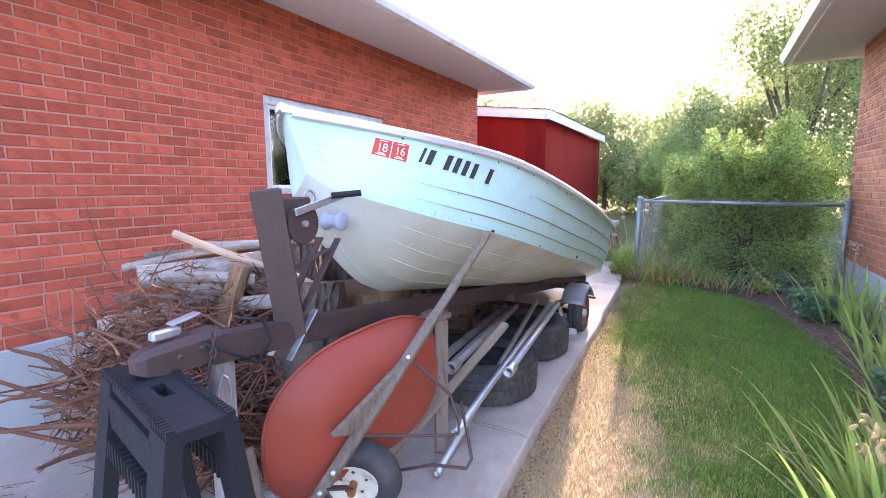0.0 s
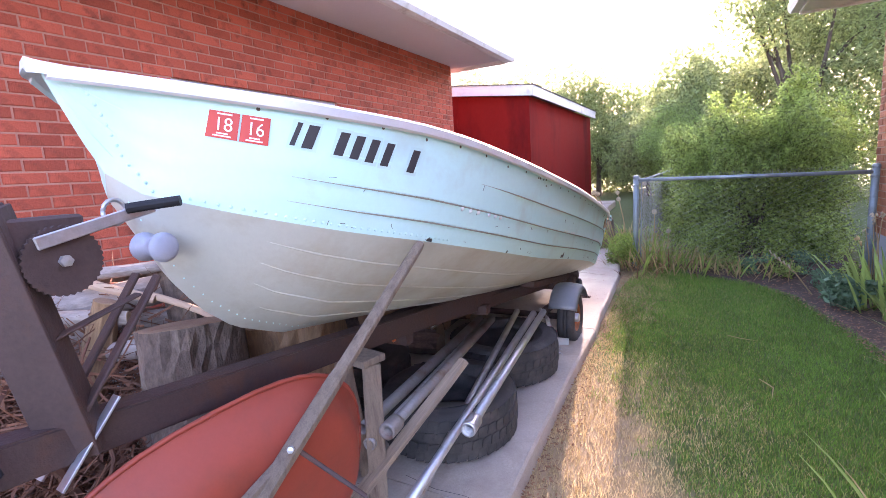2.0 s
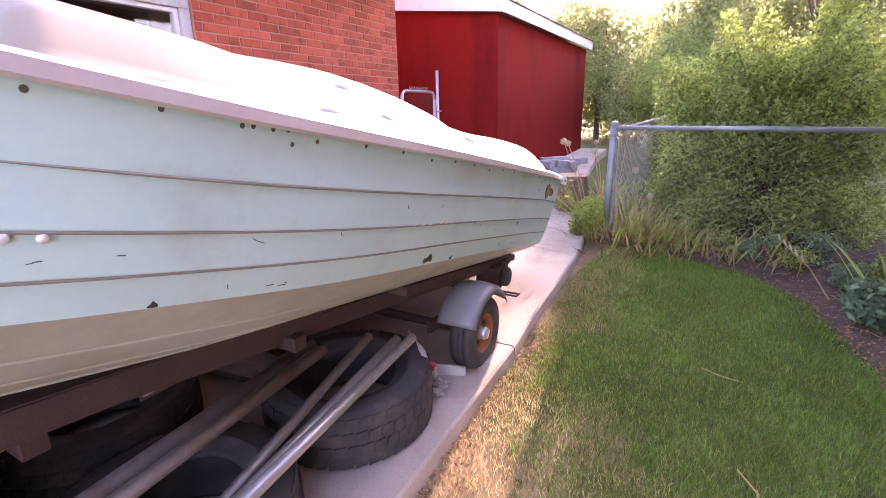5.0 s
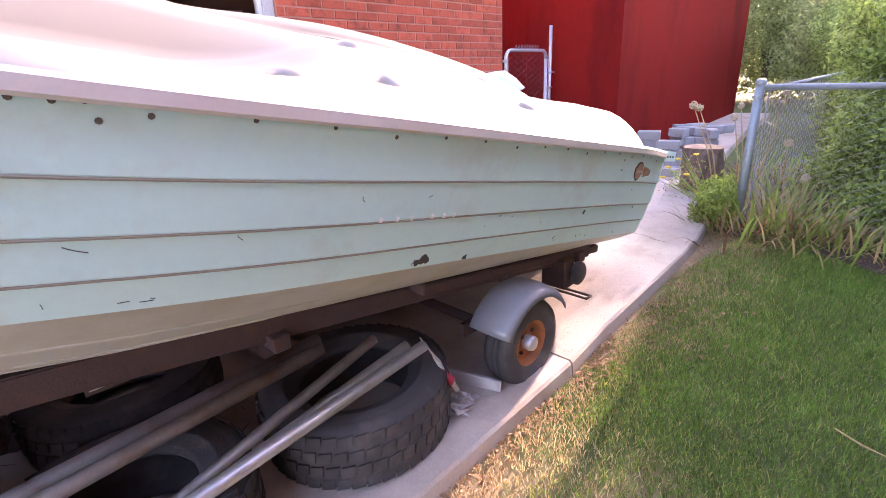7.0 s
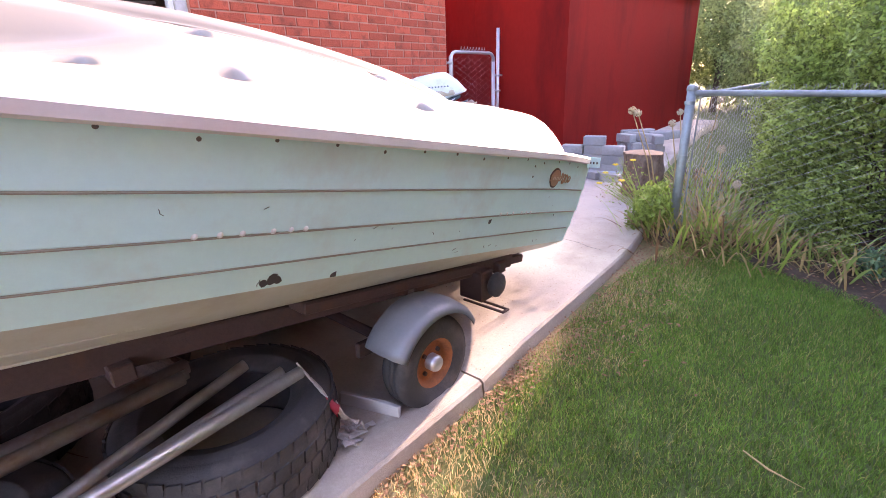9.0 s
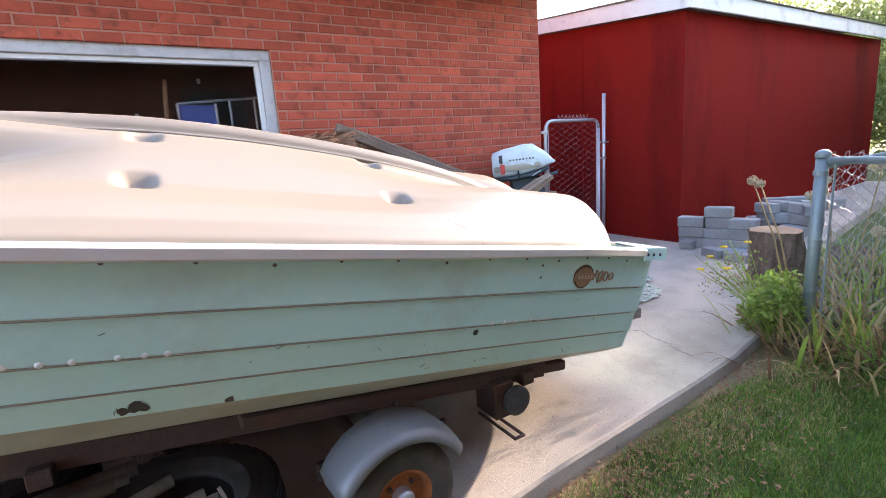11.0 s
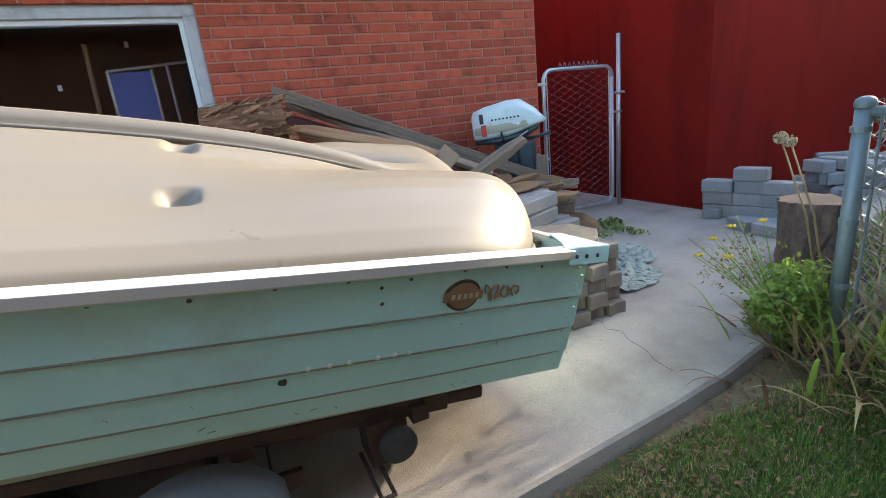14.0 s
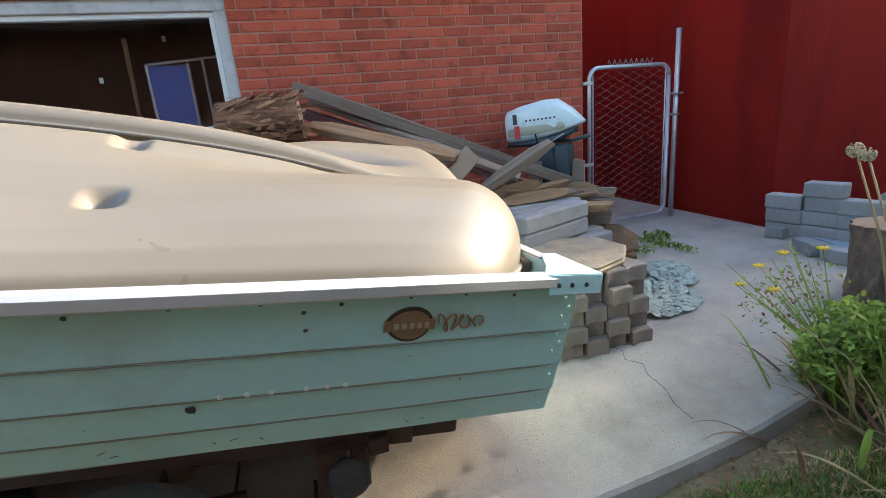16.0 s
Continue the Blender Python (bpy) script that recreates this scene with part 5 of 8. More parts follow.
def plank(name, p, q, w, t, material, label, roll=0.0, group="", seed=0, category="plank", rag=0.3):
    """A weathered sawn piece with uneven arrises and ragged ends, from p to q."""
    rng = random.Random(seed)
    ln = (Vector(q) - Vector(p)).length
    n = max(4, int(ln / 0.12))
    rings = []
    for i in range(n + 1):
        e = 1 - rag * 0.35 * (i in (0, n))
        rings.append([(sx * w / 2 * e * (1 + rng.uniform(-0.05, 0.05)), sy * t / 2 * e * (1 + rng.uniform(-0.06, 0.06)), ln * i / n + (rng.uniform(-0.02, 0.02) * rag if i in (0, n) else 0)) for sx, sy in ((-1, -0.8), (-0.9, -1), (0.9, -1), (1, -0.8), (1, 0.8), (0.9, 1), (-0.9, 1), (-1, 0.8))])
    b = loft(rings)
    return solo(name, b, material, label, category, along(p, q, roll), group)


plank("board", (-1.33, 1.93, -0.05), (-0.981, 2.565, 0.514), 0.044, 0.026, M_OLDWOOD, "grey weathered batten leaning on the tyres", 10, seed=3)
plank("board", (-0.985, 4.235, 0.004), (-1.225, 4.15, 0.006), 0.070, 0.016, mat("pale_offcut", (0.52, 0.50, 0.47), 0.8, stretch=(10, 10, 1)), "short pale painted offcut lying by the wheel", 90, seed=4)

# weathered trestle that props the tongue
trestle = thing("wooden_trestle", "grey weathered timber trestle propping the trailer tongue", "trestle")
part("cap_board", box(-0.055, 0.055, -0.014, 0.014, 0, 0.34, 0.004, m=along((-1.52, 2.33, 0.595), (-1.18, 2.26, 0.60), 0)), M_OLDWOOD, trestle, "split grey cap board")
for a, c in (((-1.165, 2.18, -0.072), (-1.215, 2.275, 0.58)), ((-1.46, 2.49, -0.06), (-1.42, 2.34, 0.58))):
    ln = (Vector(c) - Vector(a)).length
    part("leg", box(-0.033, 0.033, -0.014, 0.014, 0, ln, 0.004, m=along(a, c)), M_OLDWOOD, trestle, "grey splintered leg")
# square timber prop under the coupler
prop = thing("timber_prop", "pale painted timber post standing under the coupler", "post")
part("post", box(TX - 0.030, TX + 0.020, 1.09, 1.16, zg(1.05) + 0.002, 0.725, 0.005), mat("pale_grey_timber", (0.33, 0.29, 0.265), 0.85, spread=0.3, stretch=(12, 12, 1), dirt=(0.2, 0.16, 0.135), dirt_amount=0.4), prop)
part("brace", box(-0.022, 0.022, -0.010, 0.010, 0, 0.50, 0.003, m=along((TX + 0.01, 1.27, zg(1.27) + 0.004), (TX + 0.005, 1.185, 0.42))), M_OLDWOOD, prop)

# ---- black plastic sawhorse ----
sawhorse = thing("sawhorse", "black plastic folding sawhorse with a ridged top, scuffed white", "sawhorse", along((0, 0, 0), (0, 0, 1)))
A, Bp = Vector((-1.485, 0.937, 0.75)), Vector((-0.979, 0.812, 0.75))
ex = (Bp - A).normalized()
SH = Matrix((ex, Vector((0, 0, 1)).cross(ex), Vector((0, 0, 1)))).transposed().to_4x4()
SH.translation = Vector((A.x, A.y, 0))
sawhorse.matrix_world = SH
LN, ZT = (Bp - A).length, 0.75
G0 = zg(0.7)
b = bmesh.new()
hx0, hx1 = LN * 0.42, LN * 0.60                               # top deck with a carrying slot
for a in ((0, hx0, -0.055, 0.055), (hx1, LN, -0.055, 0.055), (hx0, hx1, -0.055, -0.016), (hx0, hx1, 0.016, 0.055)):
    box(a[0], a[1], a[2], a[3], ZT - 0.03, ZT, 0.0, b)
part("deck", b, M_BLACK, sawhorse, "scuffed black top with a carrying slot")
for sy in (-1, 1):
    n = 34
    comb = [(LN, ZT - 0.03), (0.0, ZT - 0.03)]
    for k in range(n):
        x0, x1 = LN * (k + 0.15) / n, LN * (k + 0.83) / n
        comb += [(x0, ZT - 0.010), (x0, ZT + 0.006), (x1, ZT + 0.006), (x1, ZT - 0.010)]
    teeth = loft([[(x, sy * 0.062 + dy, z) for x, z in comb] for dy in (-0.009, 0.009)])
    bmesh.ops.recalc_face_normals(teeth, faces=teeth.faces[:])
    part("grip_strip", teeth, M_BLACK, sawhorse, "strip of moulded grip teeth")
    fr = bmesh.new()                                          # one leg frame: two tapered legs, a cross rail and a lower rail
    for x0, x1 in ((0.0, 0.10), (LN - 0.10, LN)):
        out = -0.035 if x0 == 0 else 0.035
        loft([[(xx + out * q, sy * (0.056 + 0.11 * q) + dy, ZT - 0.012 + (G0 + 0.003 - ZT + 0.012) * q) for xx, dy in ((x0, -0.018), (x1, -0.018), (x1, 0.018), (x0, 0.018))] for q in (0.0, 0.3, 0.6, 1.0)], True, True, fr)
    for q, hgt in ((0.10, 0.09), (0.62, 0.06)):
        yy, zz = sy * (0.056 + 0.11 * q), ZT + (G0 - ZT) * q
        box(0.08, LN - 0.08, yy - 0.014, yy + 0.014, zz - hgt / 2, zz + hgt / 2, 0.004, fr)
    bmesh.ops.recalc_face_normals(fr, faces=fr.faces[:])
    leg = part("leg_frame", fr, M_BLACK, sawhorse, "moulded black leg frame")
    rib = bmesh.new()
    for k in range(12):
        x = 0.11 + (LN - 0.22) * k / 11
        yy = sy * (0.056 + 0.11 * 0.17 + 0.004)
        box(x - 0.005, x + 0.005, yy - 0.018, yy + 0.018, ZT - 0.20, ZT - 0.145, 0.0, rib)
    part("ribs", rib, M_BLACK, leg, kind="stuff")
    lab = bmesh.new()
    yy = sy * (0.056 + 0.11 * 0.55 + 0.021)
    box(0.03 if sy < 0 else LN - 0.09, 0.05 if sy < 0 else LN - 0.07, yy - 0.002, yy + 0.002, 0.27, 0.36, 0.0, lab)
    part("torn_label", lab, M_WHITEINK, leg, "torn remains of a white paper label")

# ---- wheelbarrow on its side ----
barrow = thing("wheelbarrow", "red steel wheelbarrow tipped on its side against the trailer", "wheelbarrow")
HW, HT = Vector((-1.195, 1.370, 0.190)), Vector((-0.946, 2.209, 1.018))
TC, TH = Vector((-1.262, 1.695, 0.375)), Vector((0.181, 0.981, 0.10)).normalized()
TN = Vector((0.969, -0.165, -0.150))
TN = (TN - TH * TN.dot(TH)).normalized()
TW = TN.cross(TH).normalized()
b = bmesh.new()


def tray_ring(lh, lw, d, sh=0.0, n=40, pw=0.78):
    out = []
    for k in range(n):
        a = 2 * math.pi * k / n
        c, s = math.cos(a), math.sin(a)
        out.append(TC + TH * (math.copysign(abs(c) ** pw, c) * lh * 0.458 + sh) + TW * (math.copysign(abs(s) ** pw, s) * lw * 0.452) + TN * (d * 0.68))
    return out


loft([tray_ring(0.975, 0.705, -0.006), tray_ring(0.99, 0.73, 0.0), tray_ring(0.975, 0.705, 0.008), tray_ring(0.90, 0.655, 0.04), tray_ring(0.82, 0.585, 0.095, 0.015), tray_ring(0.74, 0.52, 0.135, 0.03), tray_ring(0.66, 0.45, 0.158, 0.04), tray_ring(0.54, 0.36, 0.168, 0.045), tray_ring(0.3, 0.2, 0.171, 0.05)], True, True, b)
loft([tray_ring(0.93, 0.68, -0.004), tray_ring(0.79, 0.56, 0.085, 0.015), tray_ring(0.62, 0.42, 0.15, 0.04)], True, True, b)
bmesh.ops.recalc_face_normals(b, faces=b.faces[:])
tray = part("tray", b, M_WBARROW, barrow, "faded red steel tray, its underside outwards", smooth=True)
part("rim_roll", tube(tray_ring(0.985, 0.725, 0.0) + tray_ring(0.985, 0.725, 0.0)[:1], 0.007, 6), M_WBARROW, barrow, "rolled tray rim", smooth=True)
hd = (HT - HW).normalized()
b = loft([[(sx * 0.021 * f, sy * 0.017 * f, z) for sx, sy in ((-1, -0.6), (-0.6, -1), (0.6, -1), (1, -0.6), (1, 0.6), (0.6, 1), (-0.6, 1), (-1, 0.6))] for z, f in ((-0.06, 0.95), (0.3, 1.04), (0.75, 1.0), (0.78, 0.86), (1.0, 0.80), (1.22, 0.72), (1.238, 0.55))])
b.transform(along(HW, HT, 20))
part("handle", b, M_OLDWOOD, barrow, "grey splintered wooden handle")
b = bmesh.new()
loft([[p + TN * d for p in (HW + hd * 0.22 - TN * 0.01, HW + hd * 0.54 - TN * 0.01, Vector((-1.165, 1.40, 0.390)))] for d in (-0.012, 0.012)], True, True, b)
bmesh.ops.recalc_face_normals(b, faces=b.faces[:])
part("riser_wedge", b, M_OLDWOOD, barrow, "grey wooden wedge under the tray")
for pts_ in ([HW + hd * 0.56, (-0.95, 1.87, 0.40), (-0.87, 1.80, 0.33), (-0.86, 1.77, 0.30), (-0.90, 1.75, 0.29), HW + hd * 0.22 + Vector((0.03, 0, 0))],
             [(-1.165, 1.66, 0.10), (-0.95, 1.72, 0.17), (-0.80, 1.72, 0.20), (-0.785, 1.735, 0.235), (-0.82, 1.78, 0.28), (-0.90, 1.87, 0.38)],
             [(-1.48, 1.55, 0.27), (-1.38, 1.55, 0.19), (-1.30, 1.54, 0.13)]):
    part("leg_brace", tube(pts_, 0.0065, 7), M_TRAILER, barrow, "bent dark steel leg brace", smooth=True)
WC = Vector((-1.212, 1.569, 0.115))
wm = Matrix.Translation(WC) @ Matrix.Rotation(radians(-62), 4, "Z") @ Matrix.Rotation(radians(12), 4, "Y")
fw = part("front_wheel", bmesh.new(), M_RUBBER, barrow)
fw.matrix_world = wm
part("tyre", lathe([(0.095, -0.03), (0.10, -0.042), (0.15, -0.046), (0.178, -0.03), (0.187, 0.0), (0.178, 0.03), (0.15, 0.046), (0.10, 0.042), (0.095, 0.03)], 36, "x"), M_RUBBER, fw, "black pneumatic tyre", smooth=True)
M_CREAM = mat("cream_rim_paint", (0.62, 0.58, 0.48), 0.55, spread=0.12, scale=18, fine=90, bump=0.08, dirt=(0.3, 0.17, 0.09), dirt_amount=0.36, dirt_scale=16)
part("rim", lathe([(0.098, 0.040), (0.092, 0.042), (0.085, 0.026), (0.06, 0.016), (0.03, 0.022), (0, 0.022)], 28, "x"), M_CREAM, fw, "cream painted rim with rust spots", smooth=True)
part("hub", lathe([(0.016, 0.02), (0.016, 0.075), (0.010, 0.08), (0, 0.08)], 12, "x"), M_RUST, fw, "rusty hub and axle")
for k in range(5):
    a = 2 * math.pi * k / 5 + 0.3
    part("rim_hole", lathe([(0.007, 0), (0, 0.001)], 10, "x", m=Matrix.Translation((0.0175 + 0.003, 0.052 * math.cos(a), 0.052 * math.sin(a)))), M_INK, fw)
for q in (0.0, 0.075, 0.56):
    part("bolt", lathe([(0.009, 0), (0.009, 0.018), (0, 0.02)], 6, m=along(HW + hd * q, HW + hd * q + Vector((0.5, -0.83, 0.26)))  @ Matrix.Translation((0, 0, 0.012))), M_GALV, barrow)
part("axle_bracket", box(-0.018, 0.018, -0.004, 0.004, 0, 0.13, 0.002, m=along(HW + hd * 0.02 + Vector((0.012, -0.012, 0)), WC + Vector((0.05, -0.05, 0.01)))), M_TRAILER, barrow)

# crumpled rag and strap behind the tyre
rag = thing("rag", "crumpled grey-white rag and strap end on the concrete", "rag")
rr = random.Random(14)
M_RAG = mat("dirty_cloth", (0.50, 0.47, 0.45), 0.95, spread=0.2, scale=30, fine=120, bump=0.3, dirt=(0.25, 0.22, 0.2), dirt_amount=0.42, dirt_scale=12)
M_REDCLOTH = mat("red_ribbon", (0.36, 0.03, 0.05), 0.8, spread=0.15, scale=30)


def ribbon(pts, w, material, label, thick=0.002):
    b = bmesh.new()
    P = [Vector(p) for p in pts]
    rings = []
    for i, p in enumerate(P):
        d = (P[min(i + 1, len(P) - 1)] - P[max(i - 1, 0)]).normalized()
        a = d.cross(Vector((rr.uniform(-0.4, 0.4), rr.uniform(-0.4, 0.4), 1))).normalized()
        nn = a.cross(d)
        rings.append([p - a * w + nn * thick, p + a * w + nn * thick, p + a * w - nn * thick, p - a * w - nn * thick])
    loft(rings, True, True, b)
    bmesh.ops.recalc_face_normals(b, faces=b.faces[:])
    return part("strip", b, material, rag, label, smooth=False)


z0 = zg(4.05)
ribbon([(-1.085, 3.91, 0.345), (-1.06, 3.925, 0.305), (-1.052, 3.935, 0.28)], 0.007, M_RAG, "frayed white strap end")
ribbon([(-1.052, 3.935, 0.284), (-1.05, 3.955, 0.245), (-1.046, 3.972, 0.203)], 0.014, M_RAG, "flat white strap end")
ribbon([(-1.046, 3.972, 0.203), (-1.035, 3.985, 0.175), (-1.03, 3.995, 0.15), (-1.035, 4.0, 0.12)], 0.013, M_REDCLOTH, "red strap piece")
part("knot", tube([(-1.05, 3.97, 0.165), (-1.03, 3.975, 0.18), (-1.012, 3.985, 0.165), (-1.02, 3.99, 0.145), (-1.045, 3.98, 0.15)], [0.006, 0.013, 0.015, 0.012, 0.005], 7), M_REDCLOTH, rag, "red knot in the strap", smooth=True)
ribbon([(-1.03, 4.0, 0.17), (-1.022, 4.01, 0.12), (-1.028, 4.03, 0.085), (-1.05, 4.05, 0.06), (-1.02, 4.07, 0.045)], 0.010, M_RAG, "hanging white strap")
for k in range(6):
    c = Vector((-1.04 + rr.uniform(-0.025, 0.025), 4.03 + rr.uniform(-0.04, 0.05), z0))
    ribbon([c + Vector((rr.uniform(-0.04, 0.04), rr.uniform(-0.05, 0.05), h)) for h in (0.006, 0.035, 0.02, 0.055, 0.012, 0.03, 0.006)], 0.013, M_RAG, "crumpled cloth fold")
ribbon([(-1.035, 4.09, z0 + 0.01), (-1.03, 4.12, z0 + 0.018), (-1.03, 4.15, z0 + 0.008)], 0.011, M_RAG, "trailing cloth end")

# ---- firewood and brush by the wall ----
def log(name, p, q, r0, r1, label, seed, category="log", group="firewood pile", bark=None, cut=None, n=0):
    """A bark-covered log from p to q with sawn ends."""
    rng = random.Random(seed)
    P, Q = Vector(p), Vector(q)
    n = n or (14 if r0 < 0.1 else 36)
    ln = (Q - P).length
    root = thing(name, label, category, along(p, q), group)
    k = max(5, int(ln / 0.07))
    ph = [rng.uniform(0, 6.28) for _ in range(4)]
    bend = rng.uniform(-0.03, 0.03) * ln if r0 > 0.08 else rng.choice((-1, 1)) * rng.uniform(0.05, 0.10) * ln
    rings = []
    for i in range(k + 1):
        t = i / k
        r = r0 + (r1 - r0) * t
        ring = []
        for j in range(n):
            a = 2 * math.pi * j / n
            w = 1 + 0.07 * math.sin(2 * a + ph[0]) + 0.05 * math.sin(3 * a + ph[1] + 2 * t) + 0.03 * math.sin(7 * a + ph[2]) + rng.uniform(-0.05, 0.05) + (0.035 * math.sin(13 * a + ph[3] + 3 * math.sin(7 * t)) if n > 20 else 0)
            ring.append((r * w * math.cos(a) + bend * math.sin(math.pi * t), r * w * math.sin(a), ln * t))
        rings.append(ring)
    part("bark", loft(rings, True, False), bark or M_BARK, root, "rough grey bark")
    for t, ring in ((0, rings[0]), (1, rings[-1])):
        b = bmesh.new()
        c = sum((Vector(v) for v in ring), Vector()) / n
        sgn = -1 if t == 0 else 1
        mid = [Vector(v).lerp(c, 0.06) + Vector((0, 0, sgn * 0.003)) for v in ring]
        inner = [Vector(v).lerp(c, 0.5) + Vector((0, 0, sgn * (0.003 + rng.uniform(0, 0.003)))) for v in ring]
        loft([ring, mid, inner, [c + Vector((0, 0, sgn * 0.004))] * n], True, False, b)
        bmesh.ops.remove_doubles(b, verts=b.verts[:], dist=1e-5)
        bmesh.ops.recalc_face_normals(b, faces=b.faces[:])
        part("sawn_end", b, cut or M_CUT, root, "sawn end grain")
    return root


M_WHITEBARK = mat("pale_bark", (0.36, 0.30, 0.265), 0.9, spread=0.45, scale=9, fine=40, bump=0.6, stretch=(2, 2, 0.7), dirt=(0.17, 0.13, 0.11), dirt_amount=0.42, dirt_scale=6, per_object=0.12)
M_PEELED = mat("peeled_branch", (0.50, 0.34, 0.23), 0.75, spread=0.15, scale=8, fine=40, bump=0.2, stretch=(3, 3, 0.6))
zs = zg(1.9)
log("log", (-1.78, 1.95, zs), (-1.88, 2.03, 0.745), 0.185, 0.17, "upright round of firewood with grey flaky bark", 1)
log("log", (-2.22, 2.30, zs), (-2.36, 2.40, 0.90), 0.165, 0.155, "tall upright round of grey-barked firewood", 2)
log("log", (-1.84, 2.50, zs), (-1.84, 2.48, 0.66), 0.23, 0.24, "pale split round of firewood with an exposed face", 3, bark=M_TAWNY)
log("log", (-2.36, 2.80, zs), (-2.45, 2.86, 0.95), 0.20, 0.19, "large dark upright round of firewood", 4)
log("log", (-2.70, 2.75, zs), (-2.66, 2.75, 0.80), 0.19, 0.18, "grey-barked upright round of firewood", 5)
log("log", (-2.76, 1.65, 0.76), (-2.42, 2.37, 0.80), 0.062, 0.066, "thick pale log lying across the pile", 6, bark=M_WHITEBARK)
log("log", (-2.62, 1.76, 0.69), (-2.36, 2.32, 0.66), 0.050, 0.045, "grey log lying across the pile", 7, bark=M_WHITEBARK)
log("log", (-2.80, 1.46, 0.52), (-2.55, 1.97, 0.62), 0.060, 0.055, "peeling white-barked log on the brush", 8, bark=M_WHITEBARK)
log("log", (-2.95, 2.02, 0.62), (-2.40, 2.57, 0.60), 0.070, 0.066, "grey log in the pile", 9)
log("log", (-3.00, 1.87, 0.50), (-2.45, 2.27, 0.46), 0.075, 0.07, "grey log in the pile", 10)
log("log", (-3.05, 2.17, 0.84), (-2.45, 2.52, 0.87), 0.040, 0.038, "thin grey branch on top of the pile", 12)
log("log", (-2.95, 1.80, 0.845), (-2.62, 2.42, 0.86), 0.030, 0.03, "dark branch on top of the pile", 13)
log("log", (-2.38, 1.84, 0.40), (-2.30, 1.96, 0.82), 0.075, 0.05, "short split slab standing in the brush", 14, bark=M_TAWNY)
log("branch", (-2.78, 1.88, 0.985), (-2.28, 2.14, 0.785), 0.022, 0.018, "peeled straw-coloured branch on the pile", 15, category="branch", bark=M_PEELED)
log("branch", (-2.30, 2.14, 0.80), (-1.93, 2.28, 0.62), 0.017, 0.014, "peeled branch leaning on the rounds", 16, category="branch", bark=M_PEELED)
log("branch", (-2.92, 1.66, 0.80), (-2.50, 2.10, 0.905), 0.026, 0.022, "crooked grey branch on top of the pile", 18, category="branch", bark=M_WHITEBARK)
log("branch", (-2.62, 1.70, 0.775), (-2.28, 2.02, 0.735), 0.034, 0.030, "short bent grey branch with a sawn end", 19, category="branch", bark=M_WHITEBARK)
log("branch", (-2.80, 1.55, 0.66), (-2.35, 1.80, 0.66), 0.018, 0.013, "thin brown branch lying over the brush", 20, category="branch")
log("branch", (-2.70, 1.95, 0.90), (-2.20, 2.40, 0.93), 0.030, 0.026, "weathered grey branch on top of the pile", 21, category="branch", bark=M_WHITEBARK)
log("branch", (-2.34, 1.95, 0.60), (-2.02, 2.20, 0.64), 0.042, 0.038, "grey branch wedged against the rounds", 22, category="branch", bark=M_WHITEBARK)
log("log", (-2.745, 0.64, -0.075), (-2.625, 0.78, -0.072), 0.045, 0.042, "short dark log end lying on the concrete", 17)
for k in range(7):                                             # the long stack behind, along the wall
    log("log", (-3.12 + 0.02 * (k % 3), 2.9 + 0.32 * k, zs + 0.06), (-2.60 + 0.05 * (k % 2), 2.96 + 0.32 * k, zs + 0.10 + 0.10 * (k % 2)), 0.11, 0.10, "grey split log stacked along the wall", 30 + k)
    log("log", (-3.10, 2.98 + 0.32 * k, zs + 0.28), (-2.58, 2.92 + 0.32 * k, zs + 0.30), 0.10, 0.09, "grey split log stacked along the wall", 50 + k)
    for lv in (0.48, 0.66, 0.82):
        log("log", (-3.12 + 0.03 * (k % 2), 2.92 + 0.30 * k, zs + lv), (-2.52 - 0.04 * (k % 3), 2.98 + 0.30 * k, zs + lv - 0.02), 0.105, 0.09, "grey split log stacked along the wall", int(lv * 100) * 10 + k, n=10)

brush = thing("brush_pile", "heap of tangled brown pruned twigs against the wall", "brush pile", Matrix.Translation((0.02, 0.10, 0.0)))
rng = random.Random(31)
tv, tf = [], []


def twig(p, d, ln, r, bend):
    """A thin bent twig of three-sided section, collected into one mesh."""
    steps = 4
    a, b_ = frame_at(d)
    side = a * rng.uniform(-1, 1) + b_ * rng.uniform(-1, 1)
    base = len(tv)
    for i in range(steps + 1):
        t = i / steps
        c = p + d * ln * t + side * bend * t * t
        rr_ = r * (1 - 0.7 * t)
        for k in range(3):
            q = 2 * math.pi * k / 3
            tv.append(tuple(c + a * rr_ * math.cos(q) + b_ * rr_ * math.sin(q)))
    for i in range(steps):
        for k in range(3):
            j = (k + 1) % 3
            tf.append((base + 3 * i + k, base + 3 * i + j, base + 3 * i + 3 + j, base + 3 * i + 3 + k))
    return [p + d * ln * t + side * bend * t * t for t in (0.35, 0.6, 0.8)]


